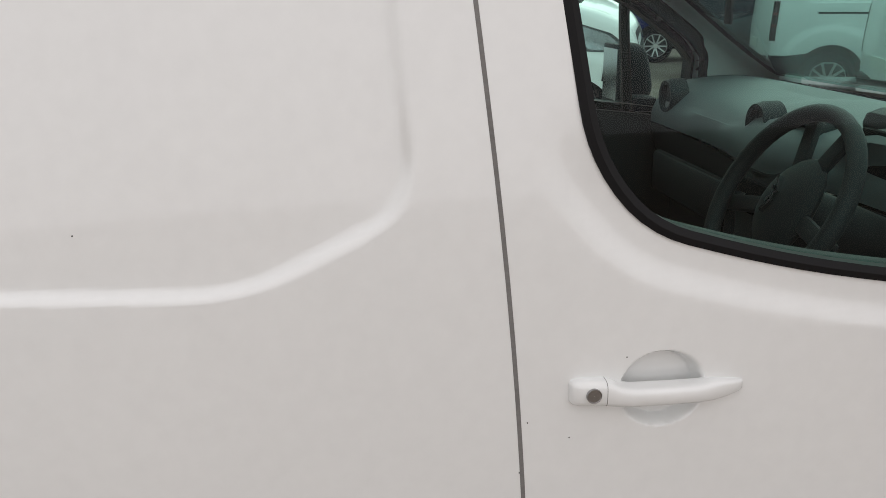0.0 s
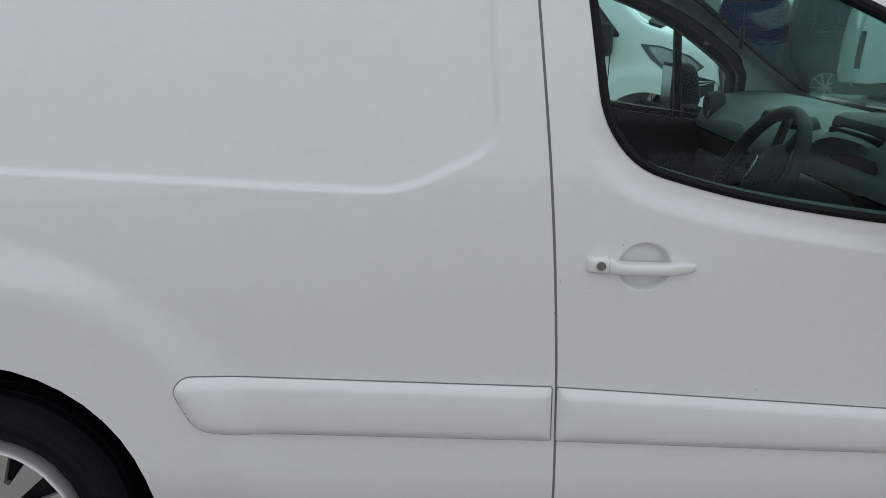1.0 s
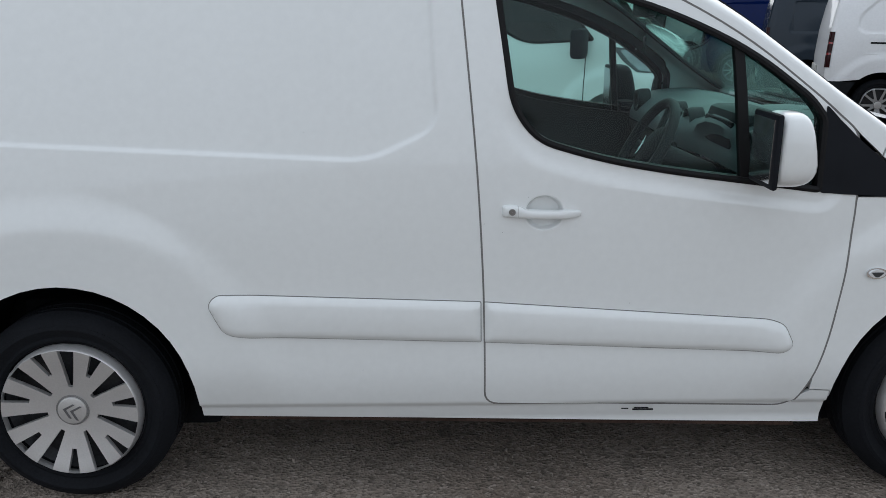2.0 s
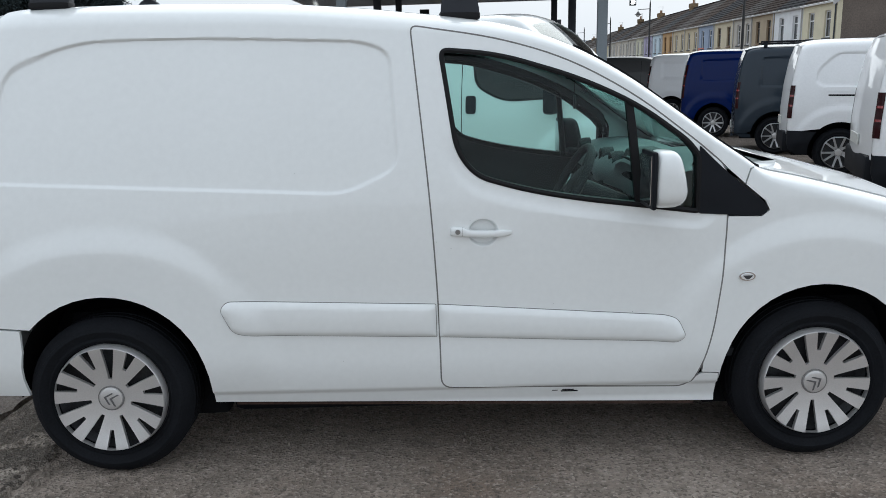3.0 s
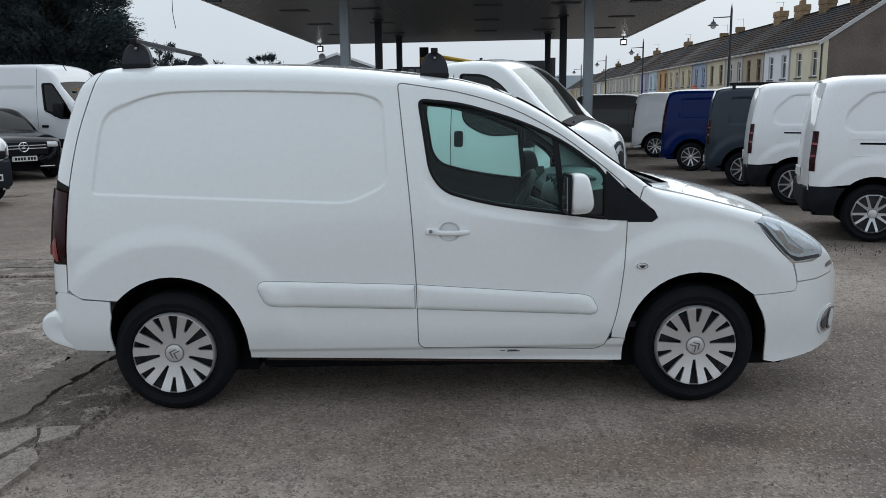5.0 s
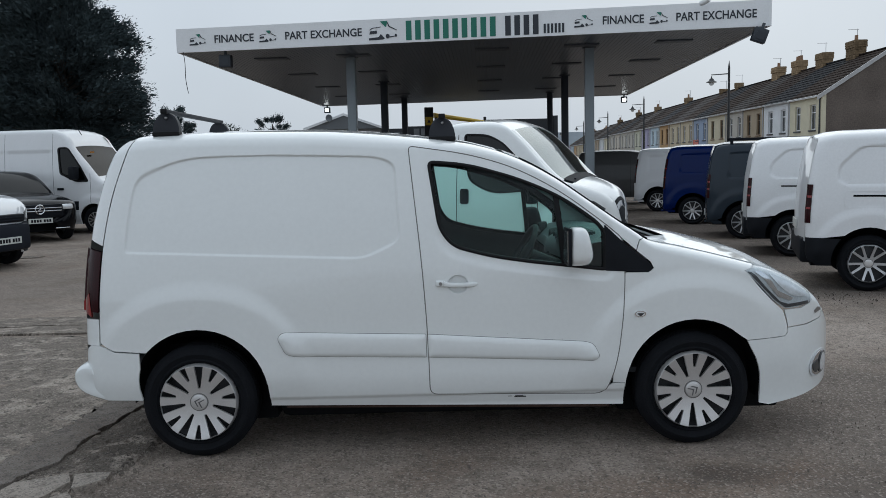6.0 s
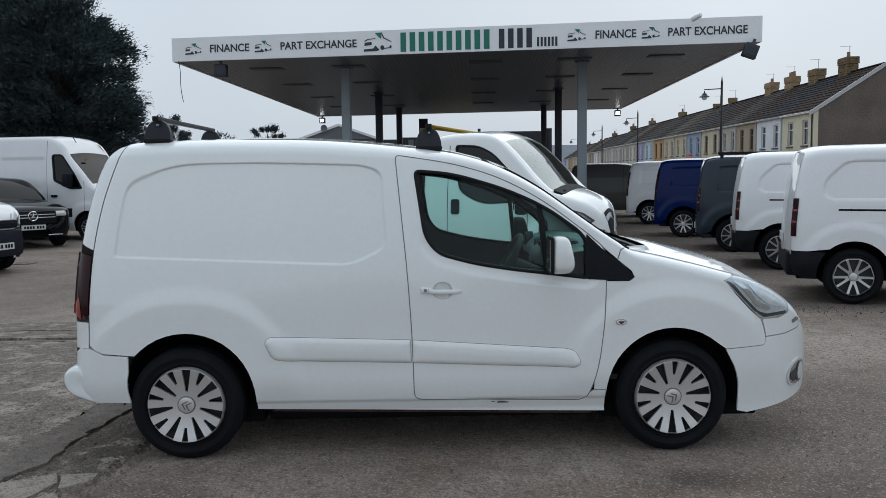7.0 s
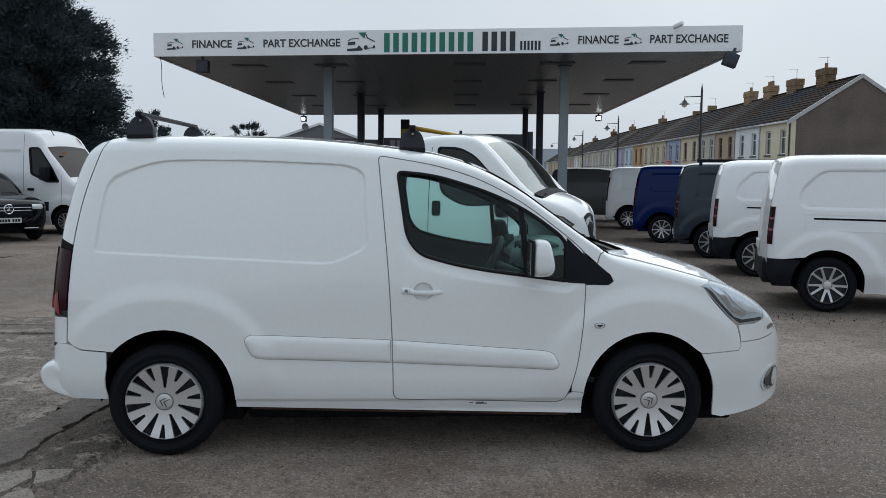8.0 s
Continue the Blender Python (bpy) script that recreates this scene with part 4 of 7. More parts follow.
# ---- the cab ----
def build_cab(parent):
    cab = parent
    part("bulkhead", boxes((1.19, 1.21, 0.14, 1.66, 0.42, 1.68), bevel=0.004), TRIMDARK, cab, "dark cab bulkhead")
    part("cab_floor", boxes((1.2, 2.5, 0.1, 1.7, 0.40, 0.43)), TRIMDARK, cab)
    part("headlining", boxes((1.215, 1.46, 0.30, 1.50, 1.635, 1.655)), TRIM, cab)
    # dashboard: one long profile swept across the cab
    prof = spline([(2.50, 1.125), (2.36, 1.145), (2.20, 1.135), (2.12, 1.10), (2.08, 1.03), (2.10, 0.92), (2.16, 0.80), (2.2, 0.6), (2.5, 0.55)], 4)
    ys = np.linspace(0.10, 1.70, 25)
    bm = bmesh.new()
    rings = []
    for y in ys:
        bulge = 0.05 * math.exp(-((y - 0.9) / 0.22) ** 2)
        hood = 0.045 * math.exp(-((y - 0.48) / 0.17) ** 4)
        dip = 0.02 * math.exp(-((y - 1.3) / 0.2) ** 4)
        rings.append([bm.verts.new((x - bulge * (1 if z < 1.12 else 0.3) - (0.03 if z > 1.08 and x < 2.22 else 0) * (hood > 0.02), y, z + (hood - dip) * (1 if 1.06 < z and 2.1 < x < 2.40 else 0))) for x, z in prof])
    half = int(len(prof) * 0.52)
    for a, b in zip(rings, rings[1:]):
        for k in range(half):
            bm.faces.new((a[k], a[k + 1], b[k + 1], b[k]))
    lower = bmesh.new()
    again = [[lower.verts.new((v.co.x - 0.004 * (k == half), v.co.y, v.co.z - 0.004 * (k == half))) for k, v in enumerate(r) if k >= half] for r in rings]
    for a, b in zip(again, again[1:]):
        for k in range(len(a) - 1):
            lower.faces.new((a[k], a[k + 1], b[k + 1], b[k]))
    dash = part("dashboard", bm, TRIM, cab, "grey moulded dashboard", 50)
    part("lower_dash", lower, TRIMDARK, dash, "dark lower dashboard", 50)
    part("glovebox_lid", boxes((2.055, 2.085, 1.12, 1.62, 0.80, 0.93), bevel=0.02), TRIMDARK, dash)
    part("instrument_hood", boxes((2.10, 2.26, 0.32, 0.66, 1.12, 1.185), bevel=0.03), TRIMDARK, dash)
    part("instrument_face", boxes((2.085, 2.10, 0.36, 0.62, 1.06, 1.15), bevel=0.006), VOID, dash)
    for y in (0.19, 0.82, 1.03, 1.60):
        part("air_vent", lathe([(0.001, -0.004), (0.03, -0.006), (0.034, -0.02), (0.044, -0.022), (0.05, 0.0), (0.05, 0.03)], 24, Matrix.Translation((2.105, y, 1.095)) @ Matrix.Scale(1.1, 4) @ Matrix.Rotation(radians(-90), 4, "Z")), TRIMDARK, dash)
    part("centre_console", boxes((2.03, 2.14, 0.77, 1.03, 0.62, 1.03), bevel=0.03), TRIMDARK, dash)
    part("radio", boxes((2.018, 2.04, 0.80, 1.0, 0.90, 0.98), bevel=0.004), VOID, dash)
    part("radio_buttons", boxes(*[(2.012, 2.02, 0.81 + 0.03 * k, 0.83 + 0.03 * k, 0.915, 0.925) for k in range(6)]), STEEL, dash)
    part("gear_knob", lathe([(0.001, -0.04), (0.02, -0.035), (0.026, 0.0), (0.02, 0.03), (0.012, 0.05), (0.012, 0.12), (0.03, 0.16)], 16, Matrix.Translation((1.96, 0.88, 0.80)) @ Matrix.Rotation(radians(90), 4, "X")), TRIMDARK, dash)
    # steering wheel
    tilt = Matrix.Translation((1.835, 0.47, 1.045)) @ Matrix.Rotation(radians(-62), 4, "Y")
    bm = bmesh.new()
    R, r = 0.178, 0.016
    rings = []
    for k in range(40):
        a = 2 * math.pi * k / 40
        rings.append([bm.verts.new(((R + r * math.cos(b)) * math.cos(a), (R + r * math.cos(b)) * math.sin(a), r * 1.1 * math.sin(b))) for b in np.linspace(0, 2 * math.pi, 11)[:-1]])
    for k in range(40):
        a, b = rings[k], rings[(k + 1) % 40]
        for i in range(10):
            bm.faces.new((a[i], a[(i + 1) % 10], b[(i + 1) % 10], b[i]))
    bmesh.ops.transform(bm, matrix=tilt, verts=bm.verts)
    rim = part("steering_wheel", bm, TRIMDARK, cab, "dark grey steering wheel", 60)
    bm = bmesh.new()
    bmesh.ops.create_uvsphere(bm, u_segments=20, v_segments=12, radius=1.0)
    for v in bm.verts:
        v.co = (v.co.x * 0.075, v.co.y * (0.098 - 0.02 * v.co.x), -0.022 + v.co.z * 0.030)
    for a in (12, 168, 250, 290):
        m = Matrix.Rotation(radians(a), 4, "Z")
        box(bm, 0.05, 0.182, -0.017, 0.017, -0.030, -0.014, 0.006, m)
    bmesh.ops.transform(bm, matrix=tilt @ Matrix.Rotation(radians(90), 4, "Z"), verts=bm.verts)
    part("airbag_hub", bm, TRIMDARK, rim)
    bm = bmesh.new()
    for k in (0, 1):
        for sgn in (-1, 1):
            box(bm, -0.003, 0.003, 0.0, 0.030, 0.004, 0.0145, 0, Matrix.Translation((0.018 - 0.018 * k, 0, 0)) @ Matrix.Rotation(radians(60 * sgn), 4, "Z"))
    bmesh.ops.transform(bm, matrix=tilt, verts=bm.verts)
    part("wheel_badge", bm, CHROME, rim)
    part("steering_column", rod(bmesh.new(), (1.88, 0.47, 1.03), (2.15, 0.47, 0.90), 0.045, 0.06, 14), TRIMDARK, cab)
    # seats, low behind the window line
    for y in (0.46, 1.30):
        seat = empty("seat")
        seat.parent = cab
        part("cushion", boxes((1.40, 1.90, y - 0.25, y + 0.25, 0.55, 0.72), bevel=0.05), FABRIC, seat, "dark fabric seat cushion")
        bm = bmesh.new()
        box(bm, -0.07, 0.07, y - 0.23, y + 0.23, 0.0, 0.44, 0.05, None)
        bmesh.ops.transform(bm, matrix=Matrix.Translation((1.36, 0, 0.66)) @ Matrix.Rotation(radians(-12), 4, "Y"), verts=bm.verts)
        part("backrest", bm, FABRIC, seat)
        part("seat_base", boxes((1.45, 1.85, y - 0.2, y + 0.2, 0.42, 0.56), bevel=0.02), TRIMDARK, seat)
    # interior mirror with a hanging freshener
    part("interior_mirror", boxes((1.90, 1.935, 0.78, 1.02, 1.475, 1.535), bevel=0.012), TRIMDARK, cab, "black interior mirror")
    fresh = bmesh.new()
    rod(fresh, (1.925, 0.9, 1.48), (1.925, 0.9, 1.40), 0.0012, sides=5)
    box(fresh, 1.921, 1.929, 0.885, 0.915, 1.34, 1.405, 0.003)
    part("air_freshener", fresh, TRIMDARK, cab)


build_cab(van)


# ---- roof bars ----
def roof_bar(name, x, z):
    bar_ob = empty(name, pose(x, 0, z), "black steel roof bar on plastic feet", "roof bar", "bars on the van roof")
    y0, y1 = 0.30, 1.50
    for y, s in ((y0, 1), (y1, -1)):
        bm = bmesh.new()
        rows = [(-0.074, 0.074, 0.0), (-0.073, 0.073, 0.03), (-0.070, 0.068, 0.055), (-0.063, 0.060, 0.078), (-0.052, 0.049, 0.098), (-0.038, 0.034, 0.112), (-0.022, 0.019, 0.120)]
        rings = []
        for xa, xb, h in rows:
            d = 0.026 * (1 - 0.25 * h / 0.12)
            lean = 0.02 * h / 0.12 * s
            rings.append([bm.verts.new((a, y + b + lean, h - 0.012)) for a, b in ((xa, -d), (xa * 0.8, -d * 1.25), (xb * 0.8, -d * 1.25), (xb, -d), (xb, d), (xa, d))])
        for a, b in zip(rings, rings[1:]):
            for k in range(6):
                bm.faces.new((a[k], a[(k + 1) % 6], b[(k + 1) % 6], b[k]))
        bm.faces.new(rings[0][::-1]), bm.faces.new(rings[-1])
        foot = part("bar_foot", bm, BARBLACK, bar_ob, "black plastic bar foot", 25)
        part("foot_pad", boxes((-0.076, 0.076, y - 0.034, y + 0.034, -0.022, 0.004), bevel=0.006), RUBBER, foot)
        part("foot_screw", lathe([(0.0005, -0.004), (0.0065, -0.003), (0.008, 0.0), (0.008, 0.01)], 14, pose(0.002, y - 0.020 if s > 0 else y + 0.024, 0.080)), STEEL, foot)
    part("cross_bar", boxes((-0.016, 0.016, 0.26, 1.54, 0.104, 0.128), bevel=0.005), BARBLACK, bar_ob, "black square cross bar")
    part("end_cap", boxes((-0.018, 0.018, 0.248, 0.265, 0.102, 0.130), bevel=0.004), RUBBER, bar_ob)
    return bar_ob


roof_bar("roof_bar", -0.178, 1.798)
roof_bar("roof_bar", 1.372, 1.738)


# ---- ground ----
BARK = material("dark_bark", (0.05, 0.04, 0.032), 0.95, 0, 0.3, 6, 40, 0.6)


def ground_material(name, dark, light, stone, scale=1.0, bump=0.6, stains=0.5, broken=0.0, spots=()):
    """Worn surfacing: broad stains, mid-size patches and stone chips with relief; spots are spills and worn places (x, y, half sizes, colour, strength)."""
    m = bpy.data.materials.new(name)
    m.use_nodes = True
    n, l = m.node_tree.nodes, m.node_tree.links
    b = n["Principled BSDF"]
    b.inputs["Roughness"].default_value = 0.9
    b.inputs["Specular IOR Level"].default_value = 0.25
    co = n.new("ShaderNodeTexCoord")

    def tex(kind, size, detail=5.0):
        t = n.new("ShaderNodeTex" + kind)
        t.inputs["Scale"].default_value = size
        if kind == "Noise":
            t.inputs["Detail"].default_value = detail
        l.new(co.outputs["Object"], t.inputs["Vector"])
        return t

    def mix(fac, a, b_, factor=1.0):
        k = n.new("ShaderNodeMix")
        k.data_type = "RGBA"
        if fac is not None:
            l.new(fac, k.inputs["Factor"])
        else:
            k.inputs["Factor"].default_value = factor
        for sock, v in (("A", a), ("B", b_)):
            if isinstance(v, tuple):
                k.inputs[sock].default_value = (*v, 1)
            else:
                l.new(v, k.inputs[sock])
        return k.outputs["Result"]

    def ramp(src, lo, hi):
        r = n.new("ShaderNodeMapRange")
        r.inputs["From Min"].default_value, r.inputs["From Max"].default_value = lo, hi
        l.new(src, r.inputs["Value"])
        return r.outputs["Result"]

    broad, mid, grit, chips = tex("Noise", 0.45 * scale), tex("Noise", 3.5 * scale), tex("Noise", 100 * scale, 3.0), tex("Voronoi", 95 * scale)
    mottle, blotch = tex("Noise", 17 * scale, 6.0), tex("Noise", 1.1 * scale, 7.0)
    chips.feature = "F1"
    base = mix(ramp(broad.outputs["Fac"], 0.35, 0.68), dark, light)
    base = mix(ramp(blotch.outputs["Fac"], 0.46, 0.70), base, tuple(c * k for c, k in zip(dark, (0.80, 0.74, 0.70))))
    base = mix(ramp(mid.outputs["Fac"], 0.45, 0.75), base, tuple(c * (1 - 0.5 * stains) for c in dark))
    height = [chips.outputs["Distance"], grit.outputs["Fac"]]
    if broken:
        crust = tex("Noise", 4.2 * scale, 9.0)
        pits = tex("Noise", 19.0 * scale, 7.0)
        plate = ramp(crust.outputs["Fac"], 0.49, 0.535)
        base = mix(plate, tuple(c * 0.72 for c in dark), base)
        fresh = ramp(crust.outputs["Fac"], 0.56, 0.60)
        base = mix(fresh, base, tuple(c * (1 + broken) for c in light))
        hole = ramp(pits.outputs["Fac"], 0.58, 0.64)
        base = mix(hole, base, tuple(c * 0.40 for c in dark))
        height += [plate, fresh]
    for cx, cy, rx, ry, colour, strength in spots:
        shift = n.new("ShaderNodeVectorMath")
        shift.operation = "SUBTRACT"
        shift.inputs[1].default_value = (cx, cy, 0)
        l.new(co.outputs["Object"], shift.inputs[0])
        squash = n.new("ShaderNodeVectorMath")
        squash.operation = "MULTIPLY"
        squash.inputs[1].default_value = (1 / rx, 1 / ry, 0)
        l.new(shift.outputs["Vector"], squash.inputs[0])
        far = n.new("ShaderNodeVectorMath")
        far.operation = "LENGTH"
        l.new(squash.outputs["Vector"], far.inputs[0])
        rag = n.new("ShaderNodeMath")
        rag.operation = "MULTIPLY_ADD"
        rag.inputs[1].default_value = 1.5
        l.new((mid if min(rx, ry) < 0.6 else blotch).outputs["Fac"], rag.inputs[0])
        l.new(far.outputs["Value"], rag.inputs[2])
        amount = n.new("ShaderNodeMapRange")
        amount.interpolation_type = "SMOOTHSTEP"
        amount.inputs["From Min"].default_value, amount.inputs["From Max"].default_value = 2.0, 1.15
        amount.inputs["To Max"].default_value = strength
        l.new(rag.outputs[0], amount.inputs["Value"])
        base = mix(amount.outputs["Result"], base, colour)
    base = mix(ramp(mottle.outputs["Fac"], 0.52, 0.80), base, tuple(c * 0.45 for c in dark))
    chip_tone = n.new("ShaderNodeSeparateColor")
    l.new(chips.outputs["Color"], chip_tone.inputs["Color"])
    bright = ramp(chip_tone.outputs["Red"], 0.70, 1.35)
    base = mix(bright, base, stone)
    dim = ramp(chip_tone.outputs["Green"], 0.60, 1.15)
    base = mix(dim, base, tuple(c * 0.35 for c in dark))
    l.new(base, b.inputs["Base Color"])
    total = height[0]
    for more in height[1:]:
        h = n.new("ShaderNodeMath")
        h.operation = "ADD"
        l.new(total, h.inputs[0])
        l.new(more, h.inputs[1])
        total = h.outputs[0]
    bp = n.new("ShaderNodeBump")
    bp.inputs["Strength"].default_value, bp.inputs["Distance"].default_value = bump, 0.012
    l.new(total, bp.inputs["Height"])
    l.new(bp.outputs["Normal"], b.inputs["Normal"])
    return m


OIL, BROWN, WORN, DAMP = (0.06, 0.048, 0.040), (0.19, 0.138, 0.104), (0.42, 0.36, 0.31), (0.125, 0.105, 0.09)
SPOTS = ((2.80, -0.44, 0.34, 0.16, OIL, 0.75), (2.1, -0.65, 0.75, 0.28, BROWN, 0.6), (3.3, -0.55, 0.6, 0.3, BROWN, 0.7), (4.6, 0.3, 1.9, 1.7, DAMP, 0.65), (4.0, -0.8, 1.1, 0.7, DAMP, 0.6), (5.0, 2.6, 0.9, 0.7, WORN, 0.4), (6.0, 5.2, 1.4, 0.7, DAMP, 0.8),
         (6.0, 9.0, 2.0, 2.2, DAMP, 0.7), (6.4, 13.5, 2.0, 2.0, DAMP, 0.6), (-4.5, 7.0, 3.0, 2.2, DAMP, 0.5), (0.6, -1.2, 1.0, 0.35, WORN, 0.35), (-0.2, -0.5, 0.4, 0.25, DAMP, 0.6))
ASPHALT = ground_material("worn_asphalt", (0.262, 0.219, 0.182), (0.375, 0.317, 0.268), (0.54, 0.47, 0.41), spots=SPOTS)
CONCRETE = ground_material("worn_concrete", (0.31, 0.268, 0.228), (0.43, 0.376, 0.322), (0.58, 0.51, 0.44), 1.0, 1.0, 0.5, 0.04)
SLABFACE = ground_material("smooth_old_concrete", (0.29, 0.252, 0.215), (0.38, 0.335, 0.29), (0.46, 0.42, 0.37), 1.2, 0.4, 0.3)
PATCH = ground_material("tar_patch", (0.17, 0.147, 0.127), (0.23, 0.20, 0.175), (0.27, 0.25, 0.23), 1.2, 0.5, 0.2)
RUBBLE = ground_material("broken_asphalt", (0.23, 0.196, 0.164), (0.37, 0.318, 0.268), (0.5, 0.44, 0.38), 1.3, 1.0, 0.6, 0.35)


def build_ground():
    xs = sorted({*np.round(np.arange(-7, 9, 0.25), 3), *np.arange(-40, 60, 6), -900, -400, -150, -80, 90, 180, 400, 900})
    ys = sorted({*np.round(np.arange(-6, 6, 0.25), 3), *np.arange(-40, 120, 6), -300, -120, 160, 300, 700, 1500})
    verts = []
    for x in xs:
        for y in ys:
            near = max(0.0, 1 - math.hypot(x - 1.3, y) / 14)
            z = 0.010 * near * noise.noise(Vector((x * 0.9, y * 0.9, 0.3))) - (0.012 * near if abs(x - 1.36) > 1.9 or abs(y - 0.9) > 1.2 else 0.0) * 0.3
            verts.append((x, y, z - 0.003))
    n = len(ys)
    faces = [(i * n + j, (i + 1) * n + j, (i + 1) * n + j + 1, i * n + j + 1) for i in range(len(xs) - 1) for j in range(n - 1)]
    return tagged(solid("ground", verts, faces, ASPHALT, None, "worn grey-brown asphalt yard with stains", 60), "", "ground", "", "structure")


ground = build_ground()


def ragged(points, amount, seed, step=0.07):
    """A polygon with a broken, uneven edge."""
    rnd = random.Random(seed)
    out = []
    for k in range(len(points)):
        a, b = points[k], points[(k + 1) % len(points)]
        n = max(1, int(math.dist(a, b) / step))
        for i in range(n):
            t = i / n
            out.append((a[0] + (b[0] - a[0]) * t + rnd.uniform(-amount, amount), a[1] + (b[1] - a[1]) * t + rnd.uniform(-amount, amount)))
    return out


def slab(name, points, top, material_, parent, amount=0.02, seed=1, depth=0.04, step=0.07):
    line = ragged(points, amount, seed, step)
    if sum(line[k - 1][0] * line[k][1] - line[k][0] * line[k - 1][1] for k in range(len(line))) < 0:
        line = line[::-1]
    bm = bmesh.new()
    up = [bm.verts.new((x, y, top)) for x, y in line]
    down = [bm.verts.new((x, y, top - depth)) for x, y in line]
    f = bm.faces.new(up)
    for k in range(len(line)):
        bm.faces.new((up[k - 1], down[k - 1], down[k], up[k]))
    bmesh.ops.triangulate(bm, faces=[f])
    return part(name, bm, material_, parent, "", 20)


paving = empty("pavement", None, "broken old concrete slabs beside the asphalt", "paving", "", "structure")
# the old concrete beside the van, its patched seam, and the drain strips beyond
slab("concrete_slab", [(-16, -14), (-1.7, -14), (-1.25, -3.5), (-1.02, -0.9), (-1.07, 0.1), (-0.98, 0.75), (-0.9, 1.35), (-1.1, 2.6), (-1.5, 3.45), (-9, 3.62), (-16, 3.8)], 0.010, CONCRETE, paving, 0.022, 3)
slab("seam_patch", [(-1.69, -14), (-1.42, -14), (-0.96, -3.5), (-0.93, -0.4), (-0.78, -0.05), (-0.745, 0.46), (-0.69, 0.94), (-0.6, 1.6), (-0.72, 2.3), (-1.06, 2.5), (-0.89, 1.35), (-0.97, 0.75), (-1.06, 0.1), (-1.01, -0.9), (-1.24, -3.5)], 0.024, PATCH, paving, 0.028, 5, step=0.05)
slab("concrete_slab", [(-0.86, -0.33), (-0.63, -0.22), (-0.57, -0.33), (-0.62, -0.50), (-0.75, -0.95), (-0.98, -0.95)], 0.020, SLABFACE, paving, 0.006, 8, step=0.05)
slab("concrete_slab", [(-0.60, -0.23), (-0.42, -0.20), (-0.40, -0.30), (-0.53, -0.42), (-0.56, -0.34)], 0.018, SLABFACE, paving, 0.006, 9, step=0.05)
slab("concrete_slab", [(-0.60, -0.53), (-0.54, -0.46), (-0.44, -0.60), (-0.48, -0.98), (-0.72, -0.98)], 0.016, SLABFACE, paving, 0.006, 10, step=0.05)


def rough_patch(name, points, top, rise, material_, parent, seed, step=0.022, amount=0.02):
    """Broken surfacing with real lumps, its rim sinking into the ground."""
    line = ragged(points, amount, seed, 0.06)
    p = np.array(line)
    xs, ys = np.arange(p[:, 0].min(), p[:, 0].max(), step), np.arange(p[:, 1].min(), p[:, 1].max(), step)
    X, Y = np.meshgrid(xs, ys, indexing="ij")
    hit = inside(line, X, Y)
    rim_ = smooth(distance(line, X, Y) / 0.05)
    where, verts, faces = {}, [], []
    for i in range(len(xs)):
        for j in range(len(ys)):
            if hit[i, j]:
                q = Vector((X[i, j] * 7, Y[i, j] * 7, seed))
                lump = 0.5 * noise.noise(q) + 0.35 * noise.noise(q * 2.7) + 0.25 * noise.noise(q * 6.1)
                where[i, j] = len(verts)
                verts.append((X[i, j], Y[i, j], -0.006 + (top + 0.006 + rise * lump) * float(rim_[i, j])))
    for i, j in where:
        ring = [(i, j), (i + 1, j), (i + 1, j + 1), (i, j + 1)]
        if all(c in where for c in ring):
            faces.append([where[c] for c in ring])
    return solid(name, verts, faces, material_, parent, "", 50)


rough_patch("broken_edge", [(-0.93, -0.90), (-0.62, -0.52), (-0.40, -0.22), (-0.30, 0.10), (-0.30, 0.45), (-0.38, 0.95), (-0.55, 1.3), (-0.70, 0.94), (-0.78, 0.46), (-0.82, -0.05), (-0.95, -0.38)], 0.010, 0.022, RUBBLE, paving, 15)
rough_patch("crumbled_concrete", [(-1.9, -1.2), (-0.95, -0.9), (-0.98, 0.1), (-0.92, 0.75), (-0.86, 1.3), (-1.1, 2.6), (-1.5, 3.3), (-3.6, 3.4), (-3.4, 0.5)], 0.020, 0.012, CONCRETE, paving, 16, 0.045)
for k, (x0, x1) in enumerate(((-9.0, -6.1), (-6.08, -3.02), (-3.0, -0.9), (-0.88, 1.2))):
    slab("drain_slab", [(x0, 3.66), (x1, 3.56), (x1 + 0.12, 3.97), (x0 + 0.12, 4.02)], 0.016, CONCRETE, paving, 0.008, 20 + k)
    slab("drain_slab", [(x0 + 0.14, 4.05), (x1 + 0.14, 4.0), (x1 + 0.3, 4.52), (x0 + 0.3, 4.50)], 0.018, CONCRETE, paving, 0.008, 30 + k)
slab("kerb_stone", [(-9.5, 10.4), (-6.0, 10.95), (-6.0, 11.25), (-9.5, 10.75)], 0.012, CONCRETE, paving, 0.01, 41)


